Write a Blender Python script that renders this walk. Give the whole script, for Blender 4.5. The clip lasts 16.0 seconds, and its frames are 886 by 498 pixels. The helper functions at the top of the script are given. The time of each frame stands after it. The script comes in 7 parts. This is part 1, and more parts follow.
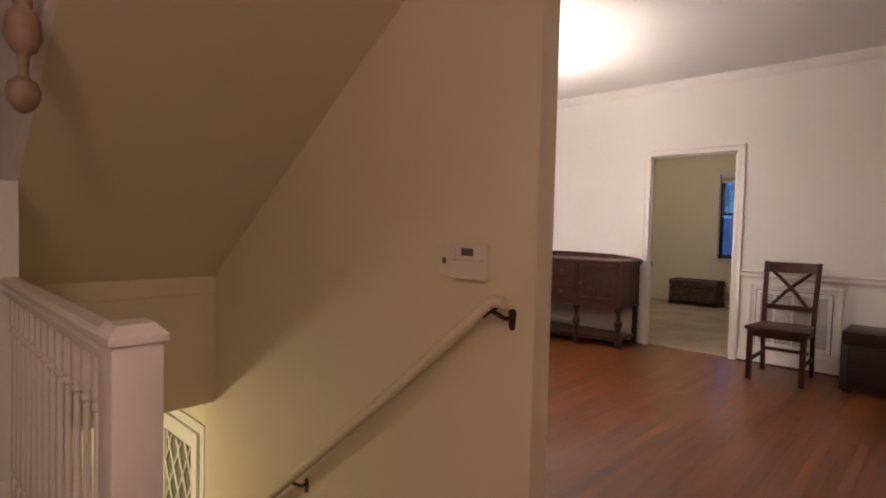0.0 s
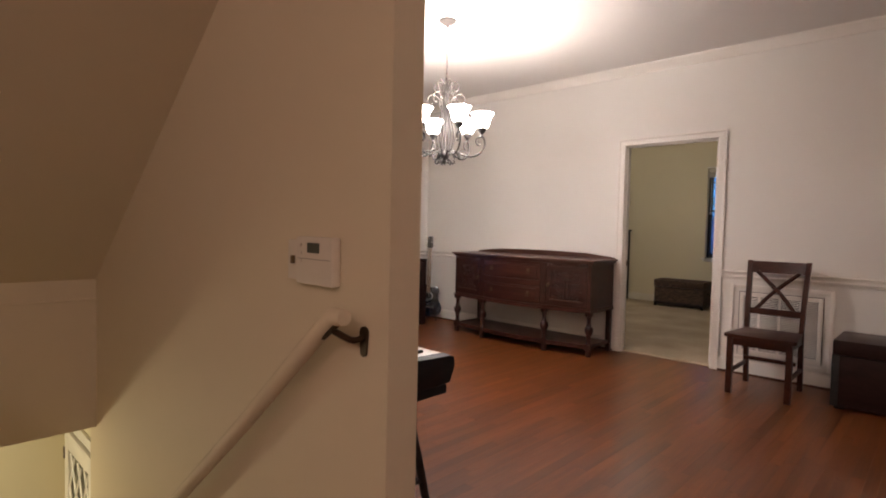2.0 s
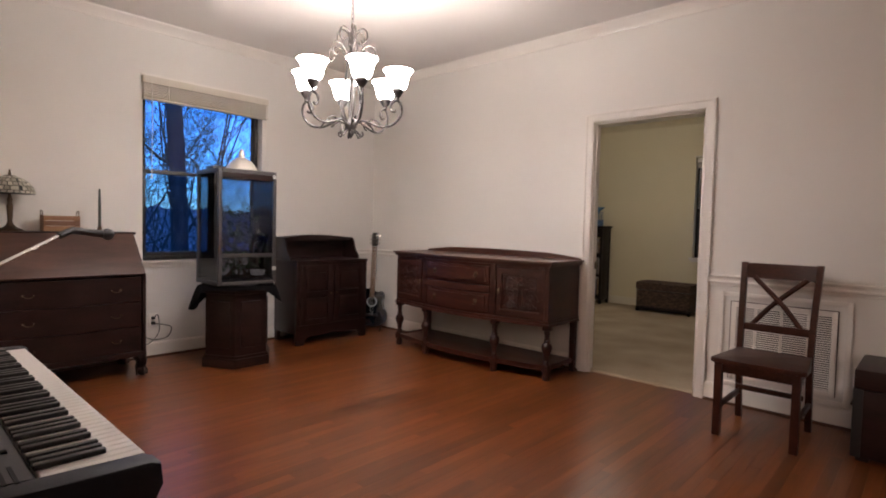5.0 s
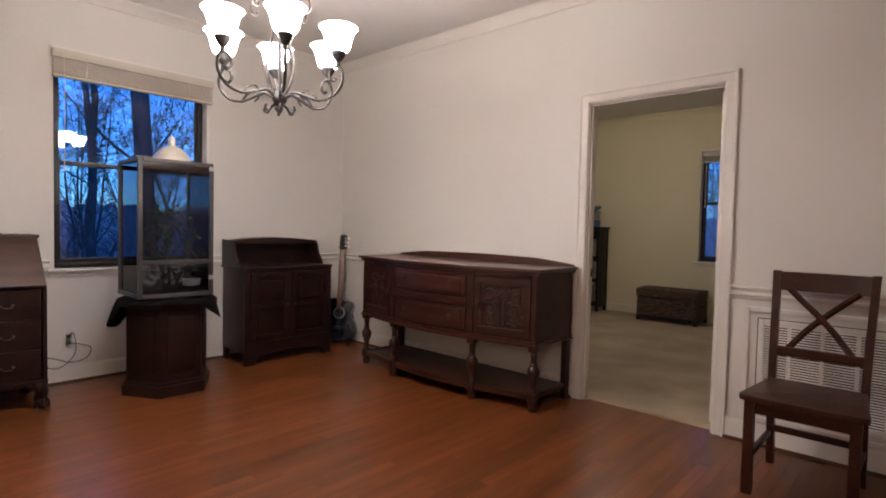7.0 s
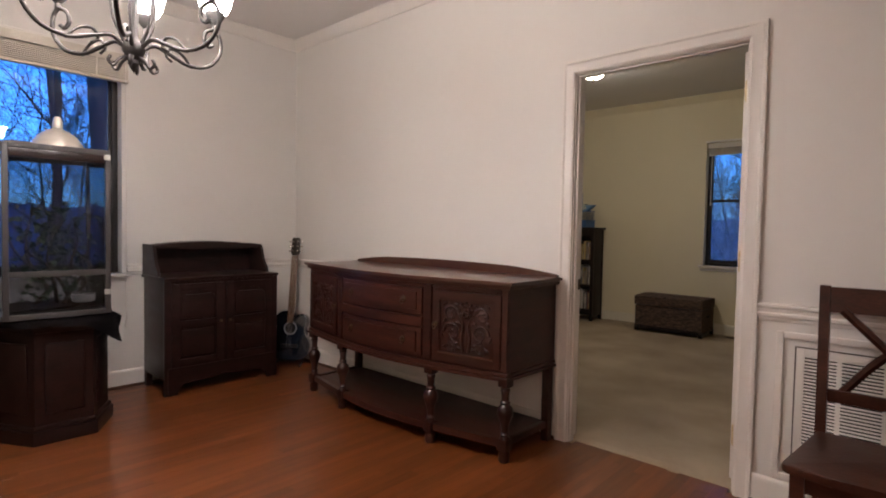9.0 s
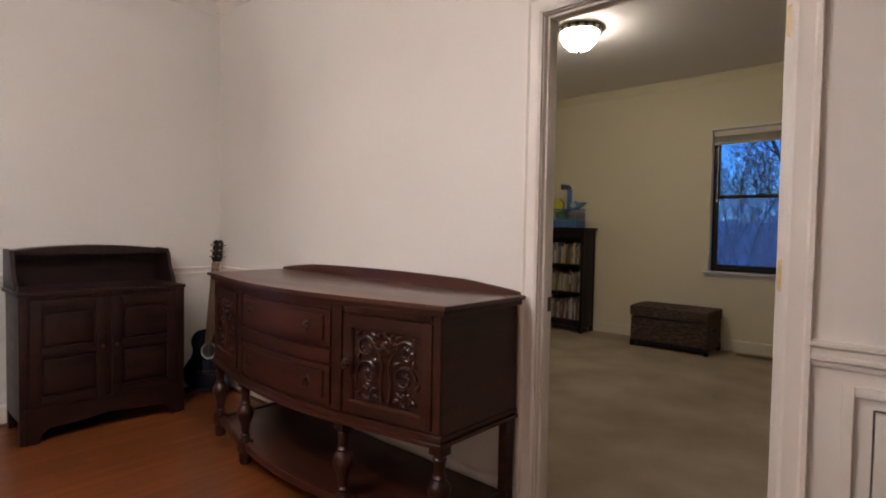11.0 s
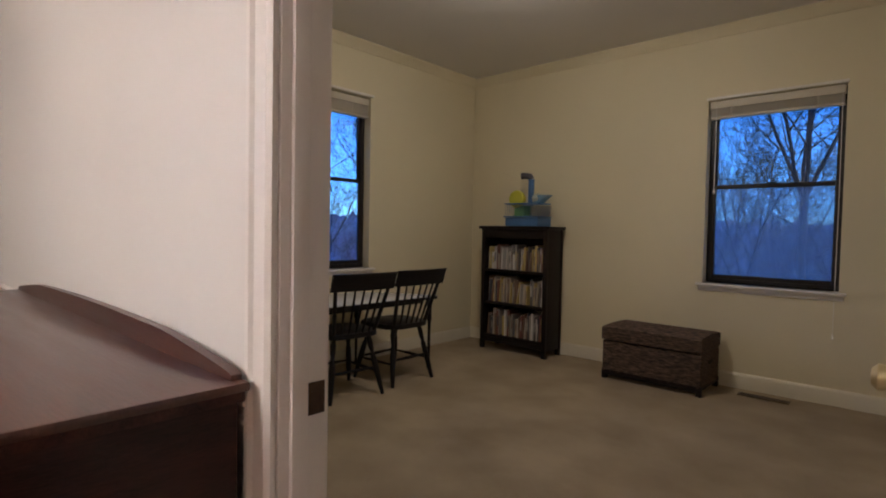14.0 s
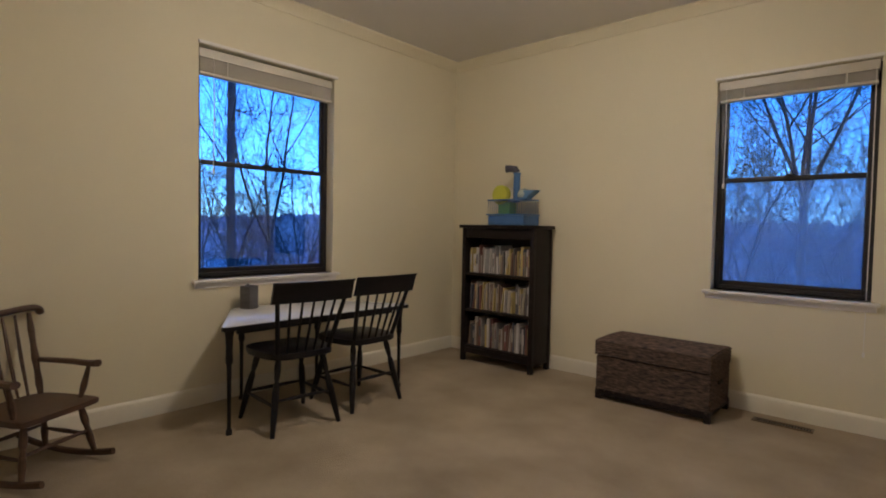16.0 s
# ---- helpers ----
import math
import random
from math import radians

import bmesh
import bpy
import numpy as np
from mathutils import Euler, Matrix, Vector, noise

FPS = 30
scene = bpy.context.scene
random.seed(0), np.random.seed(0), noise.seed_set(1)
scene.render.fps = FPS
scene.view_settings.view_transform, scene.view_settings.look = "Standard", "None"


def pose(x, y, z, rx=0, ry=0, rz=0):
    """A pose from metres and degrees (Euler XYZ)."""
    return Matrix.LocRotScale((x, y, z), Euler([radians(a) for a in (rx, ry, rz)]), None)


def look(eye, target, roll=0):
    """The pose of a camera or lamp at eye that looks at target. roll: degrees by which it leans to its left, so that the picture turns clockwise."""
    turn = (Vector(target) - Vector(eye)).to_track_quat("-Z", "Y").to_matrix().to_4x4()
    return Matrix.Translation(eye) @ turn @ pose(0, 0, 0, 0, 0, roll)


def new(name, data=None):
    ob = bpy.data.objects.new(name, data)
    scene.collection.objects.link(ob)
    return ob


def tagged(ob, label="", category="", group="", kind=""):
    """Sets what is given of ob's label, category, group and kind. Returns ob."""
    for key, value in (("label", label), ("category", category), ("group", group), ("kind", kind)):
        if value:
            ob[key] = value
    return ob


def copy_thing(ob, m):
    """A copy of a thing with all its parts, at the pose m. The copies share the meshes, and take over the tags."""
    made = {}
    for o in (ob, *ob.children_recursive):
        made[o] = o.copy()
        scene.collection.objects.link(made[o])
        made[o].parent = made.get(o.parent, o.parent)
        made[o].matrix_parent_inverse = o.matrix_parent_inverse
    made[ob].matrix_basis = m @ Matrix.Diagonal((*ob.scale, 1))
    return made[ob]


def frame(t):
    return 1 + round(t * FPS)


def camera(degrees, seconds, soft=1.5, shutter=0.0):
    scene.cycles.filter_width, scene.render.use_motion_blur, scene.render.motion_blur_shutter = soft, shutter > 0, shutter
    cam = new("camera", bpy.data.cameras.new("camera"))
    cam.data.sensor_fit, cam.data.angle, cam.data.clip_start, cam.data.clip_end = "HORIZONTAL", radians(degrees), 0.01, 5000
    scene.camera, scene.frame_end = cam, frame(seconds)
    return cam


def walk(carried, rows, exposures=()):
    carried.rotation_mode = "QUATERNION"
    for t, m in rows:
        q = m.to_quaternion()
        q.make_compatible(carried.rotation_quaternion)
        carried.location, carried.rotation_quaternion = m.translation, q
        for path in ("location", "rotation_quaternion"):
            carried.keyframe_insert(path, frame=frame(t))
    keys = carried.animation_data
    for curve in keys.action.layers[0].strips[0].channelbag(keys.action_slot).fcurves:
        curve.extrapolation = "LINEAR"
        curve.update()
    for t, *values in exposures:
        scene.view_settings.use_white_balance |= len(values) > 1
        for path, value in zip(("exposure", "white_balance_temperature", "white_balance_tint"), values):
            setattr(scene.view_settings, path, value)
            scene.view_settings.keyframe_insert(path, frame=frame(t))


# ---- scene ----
cam = camera(79.2, 16.0, soft=1.9)
TINT = 14
EXPO = [(t, s, k, TINT) for t, s, k in ((0.0, 0.0, 6550), (3.5, -0.12, 6400), (9.0, -0.2, 6350), (13.5, -0.18, 6350), (14.0, 0.0, 6300), (14.5, 0.17, 6250), (15.0, 0.32, 6200), (15.5, 0.50, 6200), (16.0, 0.60, 6200))]
SKY, SKY_TINT = 0.43, (0.30, 0.60, 1.0, 1)
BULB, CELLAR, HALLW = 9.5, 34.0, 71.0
BOWL_GLOW, DOME_GLOW = 70.0, 62.0
PATH = [
    (0, (0.024, 0.173, 1.223), (-1.359, 1.616, 1.143), 1.4),
    (0.5, (0.027, 0.334, 1.201), (-1.356, 1.777, 1.12), 1.3),
    (1, (0.011, 0.514, 1.21), (-1.371, 1.958, 1.127), 1.4),
    (1.5, (-0.012, 0.681, 1.201), (-1.393, 2.125, 1.122), 1.2),
    (2, (-0.023, 0.86, 1.198), (-1.402, 2.307, 1.118), 1.3),
    (2.5, (-0.034, 1.035, 1.188), (-1.409, 2.484, 1.106), 1.3),
    (3, (-0.076, 1.216, 1.184), (-1.45, 2.667, 1.098), 1.4),
    (3.5, (-0.151, 1.392, 1.19), (-1.521, 2.846, 1.101), 1.5),
    (4, (-0.202, 1.59, 1.172), (-1.568, 3.048, 1.089), 1.4),
    (4.5, (-0.248, 1.766, 1.172), (-1.61, 3.227, 1.087), 1.4),
    (7, (-0.634, 2.592, 1.17), (-1.987, 4.063, 1.091), 1.3),
    (7.5, (-0.725, 2.74, 1.176), (-2.076, 4.213, 1.1), 1.3),
    (8, (-0.789, 2.921, 1.172), (-2.14, 4.395, 1.097), 1.1),
    (8.5, (-0.849, 3.112, 1.172), (-2.197, 4.588, 1.1), 1.1),
    (9, (-0.94, 3.313, 1.178), (-2.288, 4.789, 1.103), 1.1),
    (9.2, (-0.974, 3.39, 1.171), (-2.322, 4.866, 1.102), 1.0),
    (11.5, (-1.32, 4.392, 1.177), (-2.662, 5.873, 1.107), 1.0),
    (12, (-1.375, 4.647, 1.169), (-2.715, 6.13, 1.099), 1.0),
    (12.5, (-1.451, 4.895, 1.171), (-2.793, 6.377, 1.1), 1.1),
    (13, (-1.534, 5.118, 1.177), (-2.873, 6.602, 1.11), 1.1),
    (13.5, (-1.558, 5.312, 1.191), (-2.905, 6.786, 1.115), 1.2),
    (14, (-1.609, 5.534, 1.185), (-2.954, 7.013, 1.114), 1.1),
    (14.5, (-1.668, 5.716, 1.191), (-3.013, 7.195, 1.116), 1.2),
    (15, (-1.743, 5.87, 1.192), (-3.085, 7.351, 1.122), 1.2),
    (15.5, (-1.812, 5.971, 1.209), (-3.144, 7.46, 1.128), 1.2),
    (16, (-1.852, 6.071, 1.193), (-3.186, 7.56, 1.118), 1.1),
]

walk(cam, [(t, look(eye, target, roll)) for t, eye, target, roll in PATH],
     exposures=EXPO)

# ---- world and lamps ----
world = bpy.data.worlds.new("dusk_sky")
scene.world = world
world.use_nodes = True
wn, wl = world.node_tree.nodes, world.node_tree.links
sky = wn.new("ShaderNodeTexSky")
sky.sky_type = "NISHITA"
sky.sun_disc = False
sky.sun_elevation = radians(14.0)
sky.sun_rotation = radians(95)
sky.air_density, sky.dust_density, sky.ozone_density = 1.0, 0.0, 6.0
tint = wn.new("ShaderNodeMixRGB")
tint.blend_type = "MULTIPLY"
tint.inputs[0].default_value = 1.0
tint.inputs[2].default_value = SKY_TINT
wl.new(sky.outputs[0], tint.inputs[1])
wl.new(tint.outputs[0], wn["Background"].inputs[0])
wn["Background"].inputs[1].default_value = SKY


def lamp(name, kind, place, watts, colour, size=0.05):
    data = bpy.data.lights.new(name, kind)
    data.energy, data.color = watts, colour
    if kind == "POINT":
        data.shadow_soft_size = size
    ob = new(name, data)
    ob.location = place
    return ob


# the sun has just gone: a weak wide glow from the evening side
evening = bpy.data.lights.new("evening_sun", "SUN")
evening.energy, evening.angle, evening.color = 0.12, radians(25), (0.6, 0.75, 1.0)
evening_ob = new("evening_sun", evening)
evening_ob.matrix_world = look((-30, 20, 20), (0, 5, 0))
WARM = (1.0, 0.82, 0.73)
CH_X, CH_Y = -2.98, 3.96        # chandelier
CH_R, BOWL_Z = 0.290, 1.982      # ring of its six bowls
for i in range(6):
    a = radians(60 * i + 34)
    lamp("chandelier_bulb", "POINT", (CH_X + CH_R * math.cos(a), CH_Y + CH_R * math.sin(a), BOWL_Z + 0.075), BULB, WARM, 0.03)
lamp("cellar_bulb", "POINT", (-4.45, 0.35, -0.55), CELLAR, (1.0, 0.90, 0.58), 0.06)
# assumed lamp out of view, added to light the stairs and hall
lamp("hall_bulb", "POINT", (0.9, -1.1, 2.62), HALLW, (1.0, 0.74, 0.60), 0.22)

# ---- helpers ----


def mat(name, base, rough=0.6, metal=0.0, coat=0.0, spec=0.5):
    m = bpy.data.materials.new(name)
    m.use_nodes = True
    b = m.node_tree.nodes["Principled BSDF"]
    b.inputs["Base Color"].default_value = (*base, 1)
    b.inputs["Roughness"].default_value = rough
    b.inputs["Metallic"].default_value = metal
    b.inputs["Coat Weight"].default_value = coat
    b.inputs["Specular IOR Level"].default_value = spec
    return m


def grained(name, dark, light, rough=0.6, scale=(3, 3, 3), bump=0.05, detail=8.0, coat=0.0, metal=0.0, fine=60.0, fine_amount=0.25,
            per_object=0.0, rough_var=0.1, spec=0.5, coord="Object"):
    """Two scales of noise between two colours, roughness variation and a fine relief."""
    m = mat(name, light, rough, metal, coat, spec)
    n, l = m.node_tree.nodes, m.node_tree.links
    b = n["Principled BSDF"]
    tc = n.new("ShaderNodeTexCoord")
    mp = n.new("ShaderNodeMapping")
    mp.inputs["Scale"].default_value = scale
    l.new(tc.outputs[coord], mp.inputs[0])
    big = n.new("ShaderNodeTexNoise")
    big.inputs["Scale"].default_value = 1.0
    big.inputs["Detail"].default_value = detail
    l.new(mp.outputs[0], big.inputs[0])
    small = n.new("ShaderNodeTexNoise")
    small.inputs["Scale"].default_value = fine
    small.inputs["Detail"].default_value = 3
    l.new(mp.outputs[0], small.inputs[0])
    mix = n.new("ShaderNodeMix")
    mix.inputs[0].default_value = fine_amount
    l.new(big.outputs[0], mix.inputs[2])
    l.new(small.outputs[0], mix.inputs[3])
    fac = mix.outputs[0]
    if per_object:
        info = n.new("ShaderNodeObjectInfo")
        add = n.new("ShaderNodeMath")
        add.operation = "MULTIPLY_ADD"
        add.inputs[1].default_value = per_object
        l.new(info.outputs["Random"], add.inputs[0])
        l.new(fac, add.inputs[2])
        sub = n.new("ShaderNodeMath")
        sub.operation = "SUBTRACT"
        sub.inputs[1].default_value = per_object / 2
        l.new(add.outputs[0], sub.inputs[0])
        fac = sub.outputs[0]
    ramp = n.new("ShaderNodeValToRGB")
    ramp.color_ramp.elements[0].position, ramp.color_ramp.elements[1].position = 0.3, 0.7
    ramp.color_ramp.elements[0].color, ramp.color_ramp.elements[1].color = (*dark, 1), (*light, 1)
    l.new(fac, ramp.inputs[0])
    l.new(ramp.outputs[0], b.inputs["Base Color"])
    rr = n.new("ShaderNodeMapRange")
    rr.inputs["To Min"].default_value, rr.inputs["To Max"].default_value = max(0.03, rough - rough_var), min(1, rough + rough_var)
    l.new(big.outputs[0], rr.inputs[0])
    l.new(rr.outputs[0], b.inputs["Roughness"])
    bp = n.new("ShaderNodeBump")
    bp.inputs["Strength"].default_value = bump
    bp.inputs["Distance"].default_value = 0.01
    l.new(small.outputs[0], bp.inputs["Height"])
    l.new(bp.outputs[0], b.inputs["Normal"])
    return m


def glow(name, colour, strength):
    m = mat(name, colour, 0.35)
    b = m.node_tree.nodes["Principled BSDF"]
    b.inputs["Emission Color"].default_value = (*colour, 1)
    b.inputs["Emission Strength"].default_value = strength
    return m


def glass(name, colour=(0.95, 0.97, 1.0), rough=0.0, mirror=0.08):
    """Thin pane: mostly see-through, with a real glossy share by Fresnel."""
    m = bpy.data.materials.new(name)
    m.use_nodes = True
    n, l = m.node_tree.nodes, m.node_tree.links
    n.remove(n["Principled BSDF"])
    tr = n.new("ShaderNodeBsdfTransparent")
    tr.inputs[0].default_value = (*colour, 1)
    gl = n.new("ShaderNodeBsdfGlossy")
    gl.inputs["Roughness"].default_value = rough
    fr = n.new("ShaderNodeFresnel")
    fr.inputs[0].default_value = 1.5
    mul = n.new("ShaderNodeMath")
    mul.operation = "MULTIPLY_ADD"
    mul.inputs[1].default_value = 1.0
    mul.inputs[2].default_value = mirror
    l.new(fr.outputs[0], mul.inputs[0])
    mx = n.new("ShaderNodeMixShader")
    l.new(mul.outputs[0], mx.inputs[0])
    l.new(tr.outputs[0], mx.inputs[1])
    l.new(gl.outputs[0], mx.inputs[2])
    l.new(mx.outputs[0], n["Material Output"].inputs[0])
    return m


def link_mesh(name, bm, material, parent=None, smooth=None):
    bmesh.ops.recalc_face_normals(bm, faces=bm.faces)
    me = bpy.data.meshes.new(name)
    bm.to_mesh(me)
    bm.free()
    me.materials.append(material)
    if smooth is not None:
        me.shade_smooth()
        me.set_sharp_from_angle(angle=radians(smooth))
    ob = new(name, me)
    if parent is not None:
        ob.parent = parent
    return ob


def part(name, bm, material, parent, label="", smooth=35):
    ob = link_mesh(name, bm, material, parent, smooth)
    if label:
        tagged(ob, label)
    return ob


def thing(name, place=(0, 0, 0), turn=0, label="", category="", group=""):
    ob = new(name)
    ob.empty_display_size = 0.1
    ob.matrix_basis = pose(*place, 0, 0, turn)
    return tagged(ob, label, category, group)


def box(x0, x1, y0, y1, z0, z1, bevel=0.0, bm=None, seg=2, m=None):
    """A box between two corners, added to bm or new."""
    own = bmesh.new()
    bmesh.ops.create_cube(own, size=1)
    bmesh.ops.scale(own, vec=(x1 - x0, y1 - y0, z1 - z0), verts=own.verts)
    bmesh.ops.translate(own, vec=((x0 + x1) / 2, (y0 + y1) / 2, (z0 + z1) / 2), verts=own.verts)
    if bevel:
        bmesh.ops.bevel(own, geom=own.edges[:], offset=bevel, segments=seg, profile=0.6, affect="EDGES")
    return joined(own, bm, m)


def joined(own, bm=None, m=None):
    if m is not None:
        bmesh.ops.transform(own, matrix=m, verts=own.verts)
    if bm is None:
        return own
    me = bpy.data.meshes.new("tmp")
    own.to_mesh(me)
    own.free()
    bm.from_mesh(me)
    bpy.data.meshes.remove(me)
    return bm


def lathe(profile, steps=20, bm=None, m=None):
    """A turned solid round z from (radius, height) pairs, closed at the ends."""
    own = bmesh.new()
    rings = []
    for r, z in profile:
        rings.append([own.verts.new((r * math.cos(2 * math.pi * i / steps), r * math.sin(2 * math.pi * i / steps), z)) for i in range(steps)])
    for a, b in zip(rings, rings[1:]):
        for i in range(steps):
            own.faces.new((a[i], a[(i + 1) % steps], b[(i + 1) % steps], b[i]))
    if profile[0][0] > 1e-5:
        own.faces.new(rings[0][::-1])
    if profile[-1][0] > 1e-5:
        own.faces.new(rings[-1])
    bmesh.ops.remove_doubles(own, verts=own.verts, dist=1e-6)
    return joined(own, bm, m)


def sweep(points, radius, steps=8, bm=None, m=None, caps=True, flat=1.0):
    """A tube along points; radius is one number or one for each point; flat squashes it sideways."""
    direct = bm is not None and m is None
    own = bm if direct else bmesh.new()
    pts = [Vector(p) for p in points]
    rad = radius if isinstance(radius, (list, tuple)) else [radius] * len(pts)
    up = Vector((0, 0, 1))
    rings = []
    side = None
    for i, p in enumerate(pts):
        d = (pts[min(i + 1, len(pts) - 1)] - pts[max(i - 1, 0)]).normalized()
        if side is None:
            side = d.cross(up if abs(d.z) < 0.9 else Vector((1, 0, 0))).normalized()
        side = (side - d * side.dot(d)).normalized()
        other = d.cross(side)
        rings.append([own.verts.new(p + rad[i] * (math.cos(2 * math.pi * k / steps) * side * flat + math.sin(2 * math.pi * k / steps) * other)) for k in range(steps)])
    for a, b in zip(rings, rings[1:]):
        for k in range(steps):
            own.faces.new((a[k], a[(k + 1) % steps], b[(k + 1) % steps], b[k]))
    if caps:
        own.faces.new(rings[0][::-1])
        own.faces.new(rings[-1])
    return bm if direct else joined(own, bm, m)


def prism(outline, z0, z1, bm=None, m=None, bevel=0.0):
    """An outline of (x, y) pairs raised from z0 to z1."""
    own = bmesh.new()
    lo = [own.verts.new((x, y, z0)) for x, y in outline]
    hi = [own.verts.new((x, y, z1)) for x, y in outline]
    own.faces.new(lo[::-1])
    own.faces.new(hi)
    for i in range(len(outline)):
        j = (i + 1) % len(outline)
        own.faces.new((lo[i], lo[j], hi[j], hi[i]))
    if bevel:
        edges = [e for e in own.edges if abs(e.verts[0].co.z - e.verts[1].co.z) < 1e-6]
        bmesh.ops.bevel(own, geom=edges, offset=bevel, segments=2, profile=0.6, affect="EDGES")
    return joined(own, bm, m)


def arc(cx, cy, r, a0, a1, n=8):
    return [(cx + r * math.cos(radians(a0 + (a1 - a0) * i / n)), cy + r * math.sin(radians(a0 + (a1 - a0) * i / n))) for i in range(n + 1)]


def bow(points, n=6):
    """A smooth line through points (Catmull-Rom)."""
    p = [Vector(q) for q in points]
    p = [2 * p[0] - p[1]] + p + [2 * p[-1] - p[-2]]
    out = []
    for i in range(1, len(p) - 2):
        for k in range(n):
            t = k / n
            out.append(0.5 * (2 * p[i] + (p[i + 1] - p[i - 1]) * t + (2 * p[i - 1] - 5 * p[i] + 4 * p[i + 1] - p[i + 2]) * t * t + (3 * p[i] - p[i - 1] - 3 * p[i + 1] + p[i + 2]) * t ** 3))
    out.append(p[-2])
    return out


# to lay an x-y outline upright: its y becomes height, its depth runs along -y or +x
UPRIGHT = Matrix(((1, 0, 0, 0), (0, 0, -1, 0), (0, 1, 0, 0), (0, 0, 0, 1)))
FACING = Matrix(((0, 0, 1, 0), (1, 0, 0, 0), (0, 1, 0, 0), (0, 0, 0, 1)))

# ---- materials ----
wall_white = grained("dining_wall_paint", (0.69, 0.66, 0.62), (0.75, 0.72, 0.68), 0.62, (0.6, 0.6, 0.6), 0.05, fine=500, fine_amount=0.15, spec=0.35)
wall_cream = grained("cream_wall_paint", (0.67, 0.60, 0.435), (0.735, 0.66, 0.485), 0.65, (0.6, 0.6, 0.6), 0.05, fine=500, fine_amount=0.15, spec=0.3)
baseboard_cream = grained("cream_baseboard_paint", (0.66, 0.61, 0.50), (0.73, 0.675, 0.56), 0.4, (1.5, 1.5, 1.5), 0.03)
wall_stair = grained("stair_wall_paint", (0.64, 0.545, 0.40), (0.70, 0.595, 0.445), 0.65, (0.5, 0.5, 0.5), 0.06, fine=500, fine_amount=0.15, spec=0.3)
ceiling_paint = grained("ceiling_paint", (0.72, 0.69, 0.66), (0.77, 0.74, 0.71), 0.8, (0.7, 0.7, 0.7), 0.08, fine=250, fine_amount=0.2, spec=0.2)
trim_white = grained("trim_paint", (0.72, 0.68, 0.63), (0.79, 0.75, 0.70), 0.38, (1.5, 1.5, 1.5), 0.03, fine=120, fine_amount=0.2)
carpet_mat = grained("beige_carpet", (0.30, 0.235, 0.160), (0.55, 0.45, 0.325), 0.95, (2.2, 2.2, 2.2), 0.9, fine=150, fine_amount=0.45, spec=0.1, rough_var=0.03)


def oak_strip(name, per_board):
    """Varnished oak whose grain starts anew on each strip."""
    m = grained(name, (0.090, 0.0240, 0.0066), (0.200, 0.0605, 0.0175), 0.305, (14, 0.9, 14), 0.001, detail=5.0, fine=6, fine_amount=0.3, coat=0.06, rough_var=0.02, spec=0.42)
    n, l = m.node_tree.nodes, m.node_tree.links
    tone = n["Color Ramp"].color_ramp
    tone.elements[0].position, tone.elements[1].position = 0.30, 0.70
    geo, info = n.new("ShaderNodeNewGeometry"), n.new("ShaderNodeObjectInfo")
    rand = info.outputs["Random"] if per_board else geo.outputs["Random Per Island"]
    shift = n.new("ShaderNodeMath")
    shift.operation = "MULTIPLY"
    shift.inputs[1].default_value = 90.0
    l.new(rand, shift.inputs[0])
    l.new(geo.outputs["Position"], n["Mapping"].inputs["Vector"])
    l.new(shift.outputs[0], n["Mapping"].inputs["Location"])
    hsv, val = n.new("ShaderNodeHueSaturation"), n.new("ShaderNodeMapRange")
    val.inputs["To Min"].default_value, val.inputs["To Max"].default_value = 0.79, 1.21
    l.new(rand, val.inputs[0])
    l.new(val.outputs[0], hsv.inputs["Value"])
    l.new(n["Principled BSDF"].inputs["Base Color"].links[0].from_socket, hsv.inputs["Color"])
    l.new(hsv.outputs[0], n["Principled BSDF"].inputs["Base Color"])
    return m


oak_floor = oak_strip("red_oak_floor", True)
oak_rest = oak_strip("red_oak_floor_rest", False)
subfloor = mat("subfloor", (0.05, 0.018, 0.008), 0.7)
dark_frame = grained("dark_window_frame", (0.012, 0.010, 0.010), (0.022, 0.018, 0.018), 0.4, (4, 4, 4), 0.05)
blind_mat = grained("blind_slats", (0.55, 0.50, 0.42), (0.64, 0.59, 0.50), 0.5, (3, 3, 3), 0.05)
window_glass = glass("window_glass", (0.93, 0.96, 1.0), 0.0, 0.045)
misted_glass = glass("misted_window_glass", (0.88, 0.93, 1.0), 0.02, 0.05)
mg = misted_glass.node_tree
veil, veil_mix = mg.nodes.new("ShaderNodeBsdfTranslucent"), mg.nodes.new("ShaderNodeMixShader")
veil.inputs[0].default_value = (0.85, 0.88, 0.95, 1)
veil_mix.inputs[0].default_value = 0.14
mg.links.new(mg.nodes["Material Output"].inputs[0].links[0].from_socket, veil_mix.inputs[1])
mg.links.new(veil.outputs[0], veil_mix.inputs[2])
mg.links.new(veil_mix.outputs[0], mg.nodes["Material Output"].inputs[0])
brass = grained("aged_brass", (0.55, 0.43, 0.22), (0.76, 0.64, 0.40), 0.35, (30, 30, 30), 0.1, metal=1.0)
bronze = grained("dark_bronze", (0.05, 0.03, 0.02), (0.12, 0.075, 0.045), 0.4, (20, 20, 20), 0.1, metal=0.8)

# ---- structure ----
CEIL = 2.83
WX, W2X = -5.25, -5.38          # west walls of the dining room and of the small room
NY, N2Y = 6.02, 10.16           # north walls
HALL_E, HALL_S, ROOM_E = 1.9, -2.3, -1.46
SY0, SY1, S_END = 1.705, 1.806, -1.005   # the stair wall
WT = 0.10                               # the wall between the rooms
DX0, DX1, DH = -2.428, -1.578, 2.045     # doorway


